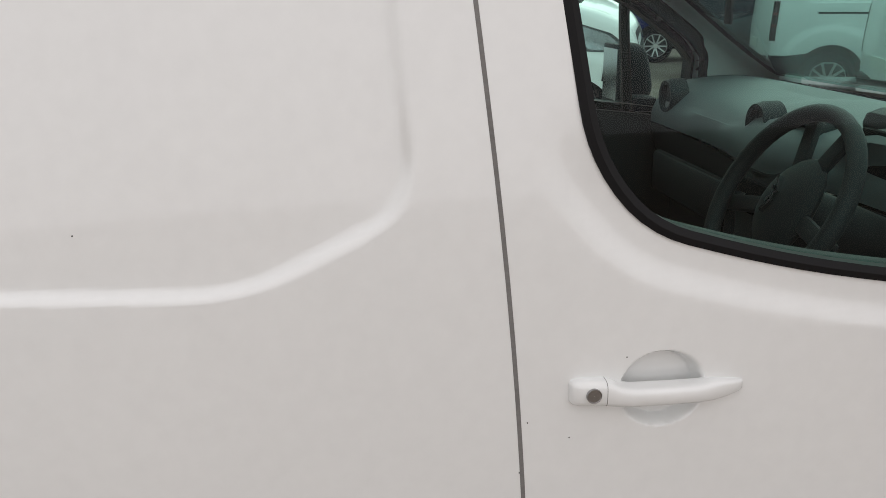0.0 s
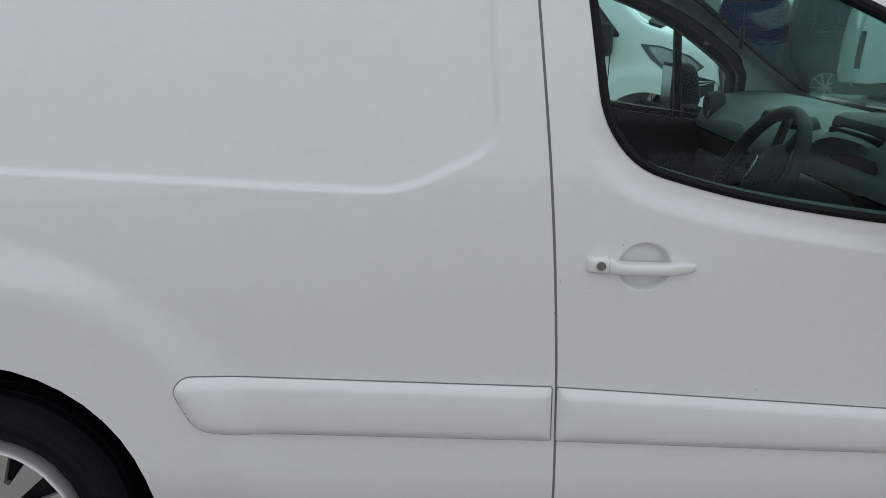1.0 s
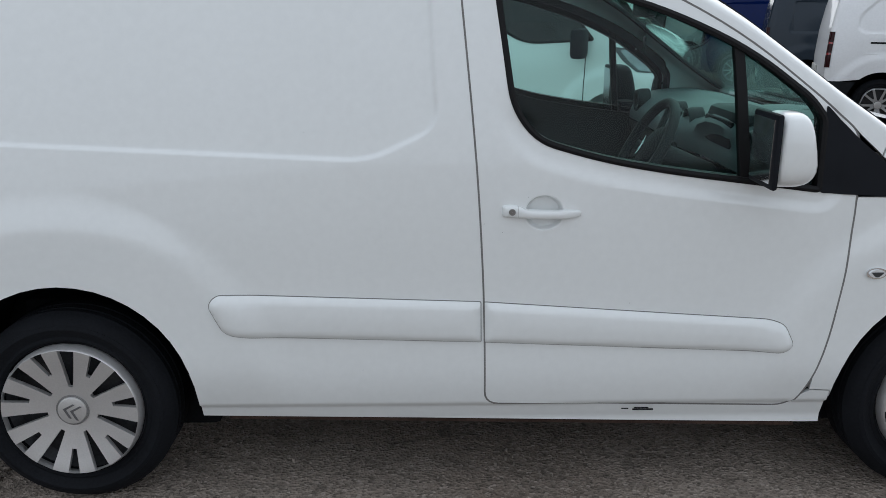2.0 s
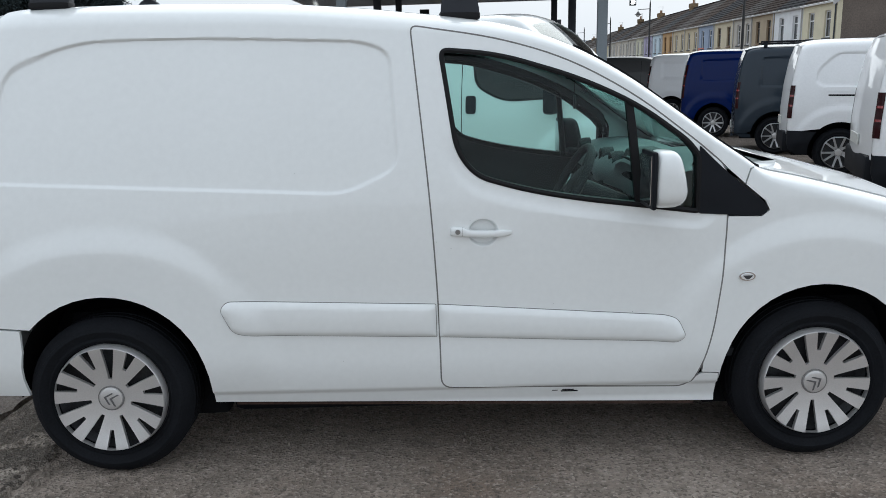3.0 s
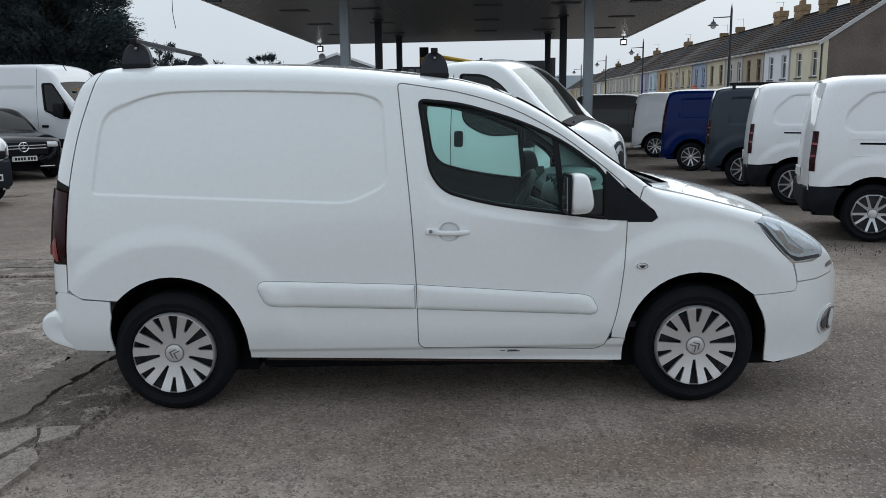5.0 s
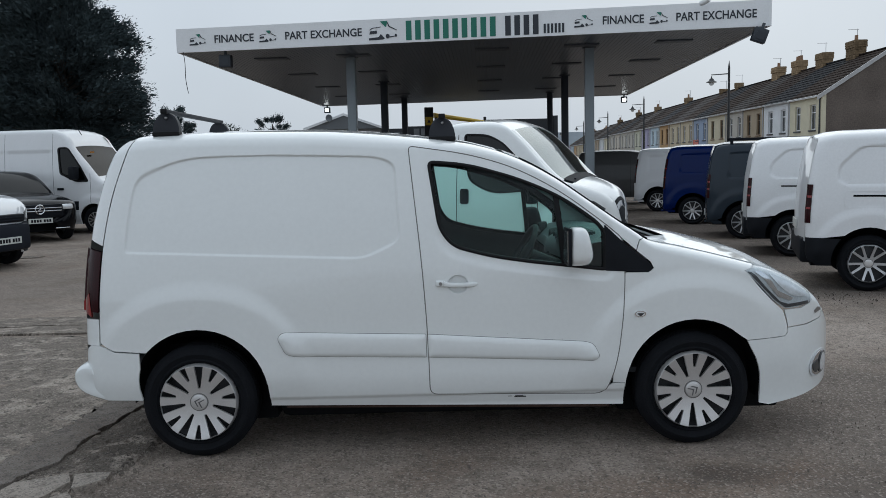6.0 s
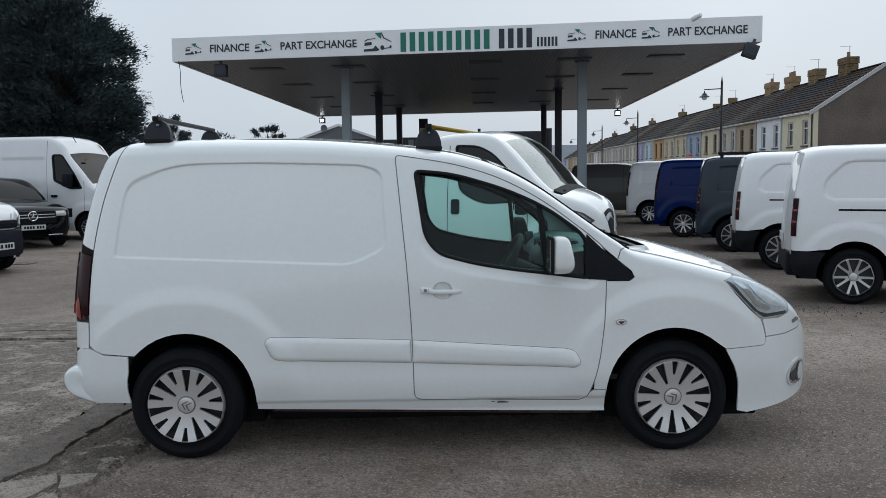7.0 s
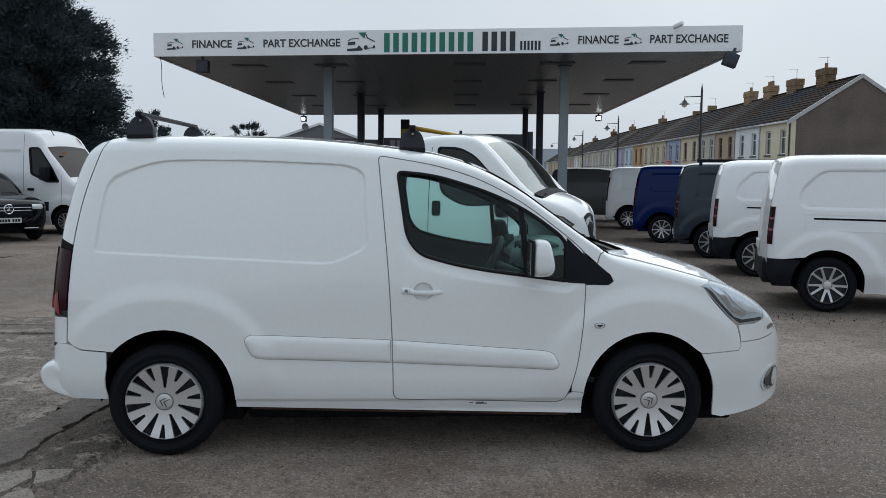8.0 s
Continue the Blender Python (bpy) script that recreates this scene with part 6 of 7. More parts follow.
def build_truck():
    m = pose(1.474, 6.21, 0, 0, 0, -27) @ Matrix.Diagonal((0.963, 0.986, 1.02, 1))
    truck = empty("cab_truck", m, "white flatbed truck with a rounded cab", "truck")
    rear = lambda z: np.interp(z, (0.3, 2.2), (-0.24, -0.20))
    arches = ((1.62, 0.36, 0.40),)
    side = other_side(rear, 2.17, [], arches, 0.95, 0.16, 1.05, 2.05, 1.0)
    ridge = [(-0.22, 1.95), (-0.14, 2.01), (0.10, 2.05), (0.40, 2.06), (0.65, 2.04), (0.85, 1.965), (1.1, 1.76), (1.4, 1.46), (1.56, 1.325), (1.69, 1.275), (1.83, 1.235), (1.96, 1.18), (2.05, 1.11), (2.11, 1.0), (2.15, 0.8), (2.17, 0.5)]
    shell = Shell(side, ridge, 0.95, lambda x: np.interp(x, (0.5, 0.85, 1.6, 1.9), (0.16, 0.07, 0.07, 0.14)), lambda x: np.interp(x, (0.5, 0.85, 1.6, 1.9), (0.10, 0.05, 0.05, 0.10)), lambda x: np.interp(x, (0, 0.8, 1.2, 2.3), (0.03, 0.05, 0.09, 0.05)))
    top = [(x, float(shell.ridge(x)) - 0.0006) for x in np.linspace(-0.20, 2.15, 60)]
    body = [(-0.23, 0.42), (-0.20, 1.9)] + top + [(2.15, 0.40), (2.1, 0.30), (2.03, 0.36)] + [p for p in arch(1.62, 0.36, 0.40, 0.36, True)] + [(1.2, 0.30), (-0.15, 0.30)]
    for left in (False, True):
        b = solid("cab_side", *shell.patch(keyhole(body, TRUCK_WINDOW) if not left else body, 0.03, left=left, thick=0.04), WHITE, truck)
        if not left:
            solid("window_seal", *shell.ribbon(offset_line(TRUCK_WINDOW, -0.006), offset_line(TRUCK_WINDOW, 0.016), -0.006, 0.07), RUBBER, b)
            solid("window", *shell.patch(offset_line(TRUCK_WINDOW, 0.01), 0.05, 0.012, 0.006), DARKPANE, b, "dark cab window")
        for x in (0.17, 1.30):
            zt = 1.9 if x < 1 else 1.2
            solid("shut_line", *shell.patch([(x - 0.004, 0.40), (x + 0.004, 0.40), (x + 0.004, zt), (x - 0.004, zt)], 0.05, -0.002, 0.004, left=left), VOID, b)
        solid("door_handle", *shell.patch(rounded([(0.225, 1.04), (0.345, 1.04), (0.345, 1.23), (0.225, 1.23)], 0.035), 0.02, -0.012, 0.03, left=left), PLASTIC, b, "black recessed door handle")
        solid("headlight", *shell.patch(rounded([(1.55, 1.155), (1.72, 1.14), (1.95, 1.06), (2.06, 0.96), (1.99, 0.91), (1.78, 0.93), (1.65, 1.03)], 0.02), 0.02, -0.006, 0.03, left=left), LAMPDARK, truck, "clear swept headlight")
        solid("lamp_bowl", *shell.patch(rounded([(1.62, 1.13), (1.72, 1.125), (1.93, 1.05), (2.03, 0.96), (1.98, 0.925), (1.80, 0.945), (1.70, 1.03)], 0.02), 0.02, -0.010, 0.01, left=left), BOWL, truck)
        solid("bumper_side", *shell.patch([(2.03, 0.34), (2.1, 0.30), (2.155, 0.42), (2.15, 0.66), (2.08, 0.72), (2.0, 0.66)], 0.03, -0.012, 0.03, left=left), WHITE_OLD, truck)
    qs = list(np.linspace(0, 2, 19))
    solid("cab_roof", *shell.top_patch(np.linspace(-0.22, 0.90, 18), qs), WHITE, truck)
    screen = solid("windscreen", *shell.top_patch(np.linspace(0.90, 1.58, 14), list(np.linspace(0.08, 1.92, 17)), 0.003, 0.006), SCREEN, truck, "large curved windscreen")
    for q0, q1 in ((0.0, 0.09), (1.91, 2.0)):
        solid("screen_pillar", *shell.top_patch(np.linspace(0.89, 1.58, 14), [q0, (q0 + q1) / 2, q1], 0.004, 0.02), WHITE, screen)
    solid("scuttle", *shell.top_patch(np.linspace(1.57, 1.70, 5), qs[1:-1], 0.006, 0.03), PLASTIC, truck)
    solid("bonnet", *shell.top_patch(np.linspace(1.69, 2.165, 16), qs), WHITE, truck)
    solid("nose_grille", *shell.top_patch(np.linspace(2.10, 2.16, 8), list(np.linspace(0.1, 1.9, 15)), 0.006, 0.02), PLASTIC, truck, "black nose grille")
    solid("nose_strip", *shell.top_patch(np.linspace(2.118, 2.132, 4), list(np.linspace(0.1, 1.9, 15)), 0.014, 0.01), CHROME, truck, "chrome nose strip")
    for left in (False, True):
        band = solid("lower_grille", *shell.patch([(1.90, 0.70), (2.155, 0.66), (2.155, 0.86), (2.02, 0.885), (1.92, 0.87)], 0.03, -0.006, 0.03, left=left), PLASTIC, truck, "black front grille")
        for z in (0.80, 0.85):
            solid("grille_strip", *shell.patch([(1.95, z - 0.012), (2.155, z - 0.03), (2.155, z - 0.006), (1.95, z + 0.012)], 0.03, -0.014, 0.01, left=left), CHROME, band)
    part("wiper", rod(bmesh.new(), (1.66, 0.42, 1.325), (1.56, 1.05, 1.385), 0.014, 0.008, 6), PLASTIC, truck)
    part("back_wall", boxes((-0.22, -0.19, 0.2, 1.7, 0.4, 1.95), bevel=0.01), WHITE, truck)
    part("cab_lining", boxes((-0.184, -0.16, 0.22, 1.68, 0.47, 1.9), bevel=0.01), TRIM, truck)
    part("cab_floor", boxes((-0.18, 2.0, 0.12, 1.78, 0.36, 0.46)), VOID, truck)
    part("dashboard", boxes((1.35, 1.70, 0.15, 1.75, 0.8, 1.16), bevel=0.05), TRIM, truck)
    part("seat_bench", boxes((0.12, 0.42, 0.2, 1.7, 0.6, 1.35), bevel=0.05), FABRIC, truck)
    part("door_mirror", boxes((1.20, 1.34, -0.22, -0.02, 1.05, 1.32), bevel=0.04), PLASTIC, truck, "black door mirror")
    part("chassis", boxes((-2.6, -0.1, 0.45, 0.6, 0.42, 0.60), (-2.6, -0.1, 1.3, 1.45, 0.42, 0.60), (-2.6, -2.5, 0.6, 1.3, 0.44, 0.58), bevel=0.01), VOID, truck)
    bed = part("flat_bed", boxes((-2.75, -0.26, 0.0, 1.9, 0.62, 0.72), bevel=0.01), STEEL, truck, "grey flat load bed")
    part("bed_side", boxes((-2.75, -0.26, 0.0, 0.03, 0.722, 1.06), bevel=0.008), SILVERPAINT, bed)
    part("bed_side", boxes((-2.75, -0.26, 1.87, 1.9, 0.722, 1.06), bevel=0.008), SILVERPAINT, bed)
    part("tail_board", boxes((-2.78, -2.752, 0.0, 1.9, 0.722, 1.06), bevel=0.008), SILVERPAINT, bed)
    for x in (-1.6, 1.62):
        wheel(truck, x, 0.04, 0.34, 0.34, 0.2, HUBCAP, 7)
        wheel(truck, x, 1.86, 0.34, 0.34, 0.2, HUBCAP, 7, flip=True)
    return truck


build_truck()


# ---- the filling-station canopy ----
FASCIA = material("white_fascia", (0.80, 0.81, 0.82), 0.45, 0, 0.05, 1.5, 30)
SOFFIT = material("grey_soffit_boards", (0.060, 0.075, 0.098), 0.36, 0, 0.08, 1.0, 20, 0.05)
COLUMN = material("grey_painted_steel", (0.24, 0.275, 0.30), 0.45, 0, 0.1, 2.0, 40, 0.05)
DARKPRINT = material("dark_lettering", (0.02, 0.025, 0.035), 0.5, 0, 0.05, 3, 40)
GREENPRINT = material("green_lettering", (0.015, 0.16, 0.11), 0.5, 0, 0.05, 3, 40)
LIGHTFIT = material("grey_light_fitting", (0.05, 0.058, 0.07), 0.5, 0, 0.1, 6, 40)
GLOW = bpy.data.materials.new("lit_lamp_face")
GLOW.use_nodes = True
GLOW.node_tree.nodes["Principled BSDF"].inputs["Emission Color"].default_value = (1, 0.97, 0.9, 1)
GLOW.node_tree.nodes["Principled BSDF"].inputs["Emission Strength"].default_value = 6.0

FL, FR, BL, BR = Vector((-4.73, 16.04, 0)), Vector((8.70, 13.73, 0)), Vector((-3.76, 35.7, 0)), Vector((10.11, 32.8, 0))
UNDER, OVER = 4.36, 4.905


def on_canopy(u, v, z):
    """u across from left to right, v from the front to the back, both 0 to 1."""
    p = FL.lerp(FR, u).lerp(BL.lerp(BR, u), v)
    return Vector((p.x, p.y, z))


def build_canopy():
    canopy = empty("station_canopy", None, "filling-station canopy with white lettered fascia on grey columns", "canopy")
    th = 0.06 / 13.6
    edges = (((0, 0), (1, 0)), ((1, 0), (1, 1)), ((1, 1), (0, 1)), ((0, 1), (0, 0)))
    for (a, b) in edges:
        p, q = on_canopy(*a, 0), on_canopy(*b, 0)
        d = (q - p).normalized()
        nrm = Vector((-d.y, d.x, 0)) * 0.06
        bm = bmesh.new()
        vs = []
        for z in (UNDER - 0.01, OVER):
            vs.append([bm.verts.new((c.x, c.y, z)) for c in (p, q, q + nrm - d * 0.0, p + nrm)])
        bm.faces.new(vs[0][::-1]), bm.faces.new(vs[1])
        for k in range(4):
            bm.faces.new((vs[0][k - 1], vs[0][k], vs[1][k], vs[1][k - 1]))
        part("fascia", bm, FASCIA, canopy, "white fascia board", 20)
    # ribbed soffit in one mesh
    verts, faces = [], []
    n = 136
    line = []
    for k in range(n):
        u0, u1 = 0.006 + 0.988 * k / n, 0.006 + 0.988 * (k + 0.93) / n
        line += [(u0, UNDER + 0.020), (u0 + 0.0003, UNDER + 0.012), (u1, UNDER + 0.012), (u1 + 0.0003, UNDER + 0.020)]
    for u, z in line:
        verts += [on_canopy(u, v, z) for v in (0.004, 0.25, 0.5, 0.75, 0.996)]
    faces = [(i * 5 + j, i * 5 + 5 + j, i * 5 + 6 + j, i * 5 + 1 + j) for i in range(len(line) - 1) for j in range(4)]
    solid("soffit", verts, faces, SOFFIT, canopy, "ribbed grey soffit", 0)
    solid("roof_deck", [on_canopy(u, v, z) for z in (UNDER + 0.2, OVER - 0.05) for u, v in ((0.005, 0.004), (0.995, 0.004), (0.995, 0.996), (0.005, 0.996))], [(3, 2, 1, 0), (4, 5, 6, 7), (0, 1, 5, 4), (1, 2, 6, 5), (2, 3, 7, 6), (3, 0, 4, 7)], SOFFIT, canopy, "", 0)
    # columns in two rows
    left, right = Vector((-0.70, 17.6, 0)), Vector((5.34, 16.74, 0))
    stride = Vector((0.48, 6.83, 0))
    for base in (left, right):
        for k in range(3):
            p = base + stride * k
            # columns behind the first pair have their backlit shade put in as dark colour
            col = part("column", boxes((-0.115, 0.115, -0.115, 0.115, 0.02, UNDER + 0.03), bevel=0.02), COLUMN if k == 0 else DARKPRINT, canopy, "grey steel column" if k == 0 else "grey steel column with backlit shade in its colour")
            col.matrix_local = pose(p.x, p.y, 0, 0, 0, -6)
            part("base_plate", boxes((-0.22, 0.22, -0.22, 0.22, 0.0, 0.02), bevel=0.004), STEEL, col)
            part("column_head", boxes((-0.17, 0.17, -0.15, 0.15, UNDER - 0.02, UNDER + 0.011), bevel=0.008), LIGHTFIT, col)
    # sunk light fittings, in rows
    for u in (0.14, 0.30, 0.56, 0.72, 0.88):
        for v in (0.10, 0.30, 0.52, 0.74):
            p = on_canopy(u, v, UNDER)
            fit_ = part("soffit_light", boxes((-0.42, 0.42, -0.22, 0.22, -0.012, 0.03), bevel=0.006), LIGHTFIT, canopy, "grey sunk light fitting")
            fit_.matrix_local = pose(p.x, p.y, p.z, 0, 0, -6)
            part("diffuser", boxes((-0.36, 0.36, -0.16, 0.16, -0.018, -0.012)), LIGHTFIT, fit_)
    # floodlights
    for u, v, lit, tilt in ((0.085, 0.012, False, 0), (0.985, -0.006, False, 20), (0.02, 0.985, True, 0), (0.985, 0.985, True, 0)):
        p = on_canopy(u, v, UNDER - (0.02 if not lit else 0.02))
        lamp = empty("floodlight")
        lamp.parent = canopy
        lamp.matrix_local = pose(p.x, p.y, p.z, 0, tilt, -8)
        s = 1.0 if not lit else 0.9
        part("lamp_housing", boxes((-0.15 * s, 0.15 * s, -0.09, 0.09, -0.36 * s, -0.06), bevel=0.02), DARKPRINT, lamp, "dark floodlight housing")
        part("lamp_bracket", boxes((-0.03, 0.03, -0.02, 0.02, -0.07, 0.06)), LIGHTFIT, lamp)
        part("lamp_face", boxes((-0.09 * s, 0.09 * s, -0.098, -0.0905, -0.30 * s, -0.13)), GLOW if lit else DARKPRINT, lamp)
    # hanging wire and camera on the fascia
    bm = bmesh.new()
    p = on_canopy(0.012, 0.0, UNDER)
    line = [p + Vector((0.02 * k * 0.5 + 0.015 * math.sin(k), -0.02, -0.14 * k)) for k in range(8)]
    for a, b in zip(line, line[1:]):
        rod(bm, a, b, 0.008, sides=5)
    part("hanging_wire", bm, PLASTIC, canopy)
    p = on_canopy(0.893, -0.004, OVER - 0.02)
    cam_ob = part("security_camera", lathe([(0.001, -0.14), (0.05, -0.13), (0.06, 0.0), (0.055, 0.1), (0.001, 0.11)], 16, Matrix.Translation(p + Vector((0, -0.14, 0.0))) @ Matrix.Rotation(radians(35), 4, "Z") @ Matrix.Rotation(radians(-15), 4, "X")), FASCIA, canopy, "small white security camera")
    # lettering on the front fascia
    length = (FR - FL).length
    d = (FR - FL).normalized()
    turn = math.degrees(math.atan2(d.y, d.x))
    out = Vector((d.y, -d.x, 0))

    def spot(s, z, proud=0.006):
        q = FL + d * s + out * proud
        return pose(q.x, q.y, z, 0, 0, turn)

    def words(text, s0, s1, z0, cap, mat_, name="lettering"):
        curve = bpy.data.curves.new(name, "FONT")
        curve.body, curve.size, curve.extrude = text, cap / 0.7, 0.004
        curve.offset = 0.004
        ob = new(name, curve)
        bpy.context.view_layer.update()
        wide = ob.dimensions.x
        me = bpy.data.meshes.new_from_object(ob)
        bpy.data.objects.remove(ob)
        k = (s1 - s0) / wide
        me.transform(Matrix.Diagonal((k, 1, 1, 1)))
        ob = finish(new(name, me), mat_, 0)
        ob.parent = canopy
        ob.matrix_local = spot(s0, z0) @ pose(0, 0, 0, 90, 0, 0)
        return ob

    for s0, s1 in ((0.96, 1.94), (10.05, 10.94)):
        words("FINANCE", s0, s1, 4.545, 0.175, DARKPRINT)
    for s0, s1 in ((2.72, 4.57), (11.63, 13.31)):
        words("PART EXCHANGE", s0, s1, 4.545, 0.175, DARKPRINT)

    def bars(s0, s1, count, z0, z1, mat_, name):
        """A trade name, drawn as plain upright shapes."""
        w = (s1 - s0) / count
        for k in range(count):
            bm = boxes((0.16 * w, 0.76 * w, -0.004, 0.004, z0, z1))
            ob = part(name, bm, mat_, canopy, "", 0)
            ob.matrix_local = spot(s0 + k * w, 0.0)

    bars(5.59, 7.74, 10, 4.40, 4.835, GREENPRINT, "sign_bar")
    bars(7.87, 8.70, 4, 4.40, 4.835, DARKPRINT, "sign_bar")
    bars(8.75, 9.24, 6, 4.415, 4.62, DARKPRINT, "sign_bar")
    for s0, s1, big in ((0.34, 0.75, 1), (2.09, 2.51, 1), (4.75, 5.42, 1.6), (9.44, 9.85, 1), (11.07, 11.46, 1)):
        w, z0 = s1 - s0, 4.51 if big == 1 else 4.44
        h = w * 0.62

        def plates(*shapes):
            bm = bmesh.new()
            for shape in shapes:
                a = [bm.verts.new((x * w, -0.004, z0 + z * h)) for x, z in shape]
                b = [bm.verts.new((x * w, 0.004, z0 + z * h)) for x, z in shape]
                bm.faces.new(a), bm.faces.new(b[::-1])
                for k in range(len(a)):
                    bm.faces.new((a[k - 1], b[k - 1], b[k], a[k]))
            return bm

        disc = [(0.66 + 0.07 * math.cos(k * math.pi / 5), 0.17 + 0.13 * math.sin(k * math.pi / 5)) for k in range(10)]
        tail = [(0.95 + 0.04 * math.cos(k * math.pi / 4), 0.2 + 0.09 * math.sin(k * math.pi / 4)) for k in range(8)]
        icon = part("sign_emblem", plates([(0.02, 0.30), (0.29, 0.34), (0.28, 0.50), (0.04, 0.47)], [(0.0, -0.02), (0.5, 0.0), (0.56, 0.06), (0.42, 0.30), (0.34, 0.14), (0.0, 0.10)], disc, tail, [(0.73, 0.10), (0.92, 0.14), (0.92, 0.18), (0.73, 0.15)],
                                          [(0.02, 0.54), (0.12, 0.66), (0.42, 0.70), (0.42, 0.67), (0.14, 0.62), (0.05, 0.53)], [(0.64, 0.92), (0.70, 0.68), (0.98, 0.46), (0.99, 0.50), (0.73, 0.72), (0.67, 0.93)]), DARKPRINT, canopy, "", 0)
        icon.matrix_local = spot(s0, 0.0)
        part("emblem_flag", plates([(0.40, 0.99), (0.66, 1.0), (0.61, 0.66), (0.50, 0.82)]), GREENPRINT, icon, "", 0)


build_canopy()


# ---- dark low buildings behind the canopy ----
DARKWALL = material("dark_clad_wall", (0.022, 0.025, 0.03), 0.6, 0, 0.2, 1.5, 20, 0.1, stretch=(1, 1, 6))
GREYROOF = material("grey_sheet_roof", (0.14, 0.15, 0.16), 0.6, 0, 0.15, 1.2, 20, 0.1)
PALEWALL = material("pale_render", (0.30, 0.30, 0.30), 0.85, 0, 0.12, 0.8, 20, 0.1)
YELLOW = material("yellow_paint", (0.62, 0.42, 0.03), 0.45, 0, 0.08, 4, 40)


def build_back():
    shed = empty("sales_office", None, "low grey building with a shallow gable roof", "building")
    part("wall", boxes((-5.8, -1.6, 45.0, 52.0, 0.0, 3.66)), PALEWALL, shed)
    bm = bmesh.new()
    ridge_x, l, r = -3.7, -6.05, -1.4
    a = [bm.verts.new(p) for p in ((l, 44.7, 3.64), (r, 44.7, 3.64), (ridge_x, 44.7, 4.46), (l, 52.3, 3.64), (r, 52.3, 3.64), (ridge_x, 52.3, 4.46))]
    for f in ((0, 1, 2), (3, 5, 4), (0, 2, 5, 3), (2, 1, 4, 5), (0, 3, 4, 1)):
        bm.faces.new([a[k] for k in f])
    part("gable_roof", bm, GREYROOF, shed, "", 20)
    for x in (l, r):
        bm = bmesh.new()
        ends = [[bm.verts.new((px, y, pz + dz)) for y, dz in ((44.6, -0.05), (44.68, -0.05), (44.68, 0.09), (44.6, 0.09))] for px, pz in ((x, 3.64), (ridge_x, 4.46))]
        bm.faces.new(ends[0]), bm.faces.new(ends[1][::-1])
        for i in range(4):
            bm.faces.new((ends[0][i - 1], ends[0][i], ends[1][i], ends[1][i - 1]))
        part("barge_board", bm, FASCIA, shed, "white barge board", 0)
    part("flat_roof", boxes((-8.0, -6.0, 45.2, 50.0, 0.0, 3.5), (-8.3, -6.6, 44.9, 48.0, 3.50, 3.62)), DARKWALL, shed)
    part("annexe", boxes((-1.4, 2.6, 45.2, 50.0, 0.0, 3.62)), DARKWALL, shed, "dark flat-roofed annexe")
    part("satellite_dish", lathe([(0.001, 0.02), (0.12, 0.0), (0.2, -0.05), (0.21, -0.05), (0.12, 0.02), (0.001, 0.04)], 20, Matrix.Translation((-4.55, 44.5, 4.28)) @ Matrix.Rotation(radians(30), 4, "Z")), GREYROOF, shed, "grey satellite dish")
    part("sign_bars", boxes(*[(-1.2 + 0.42 * k, -0.9 + 0.42 * k, 45.16, 45.185, 3.1, 3.4) for k in range(7)]), GREYROOF, shed)
    dark = empty("dark_cabin", None, "long dark clad cabin with a flat roof", "building")
    part("wall", boxes((0.2, 3.2, 38.0, 42.0, 0.0, 3.42)), DARKWALL, dark)
    part("sign_bars", boxes(*[(0.5 + 0.36 * k, 0.78 + 0.36 * k, 37.97, 37.995, 2.95, 3.3) for k in range(7)]), GREYROOF, dark)
    tall_ = empty("black_container", None, "black boxy storage container", "container")
    part("wall", boxes((3.3, 7.55, 37.0, 41.0, 0.0, 3.62)), DARKWALL, tall_)
    part("corner_post", boxes((7.45, 7.62, 36.9, 37.02, 0.0, 3.75), (7.2, 7.5, 36.95, 36.99, 3.3, 3.75)), DARKWALL, tall_)
    post = empty("pump_post", pose(1.28, 33.5, 0), "tall black post with a yellow warning sign", "post")
    part("post_body", boxes((-0.2, 0.2, -0.2, 0.2, 0.0, 4.05), bevel=0.02), DARKWALL, post)
    part("warning_sign", boxes((-0.16, 0.16, -0.212, -0.203, 3.25, 3.62)), YELLOW, post, "yellow warning sign")
    bm = bmesh.new()
    t = [bm.verts.new(p) for p in ((-0.08, -0.216, 3.36), (0.08, -0.216, 3.36), (0.0, -0.216, 3.52))]
    bm.faces.new(t)
    ext = bmesh.ops.extrude_face_region(bm, geom=list(bm.faces))
    bmesh.ops.translate(bm, verts=[v for v in ext["geom"] if isinstance(v, bmesh.types.BMVert)], vec=(0, 0.0035, 0))
    part("sign_triangle", bm, DARKPRINT, post, "", 0)
    beam = empty("yellow_beam", pose(0, 0, 0), "yellow height barrier beam on black posts", "barrier")
    bm = bmesh.new()
    rod(bm, (1.5, 34.4, 3.75), (4.0, 35.8, 3.45), 0.12, 0.08, 8)
    part("beam", bm, YELLOW, beam)
    part("beam_post", rod(bmesh.new(), (1.6, 34.45, 0), (1.6, 34.45, 3.72), 0.07, 0.07, 8), DARKWALL, beam)
    part("beam_post", rod(bmesh.new(), (3.95, 35.77, 0), (3.95, 35.77, 3.7), 0.07, 0.07, 8), DARKWALL, beam)


build_back()


# ---- the terrace of houses ----
def render_wall(name, c):
    return material(name, c, 0.9, 0, 0.12, 1.4, 30, 0.15)


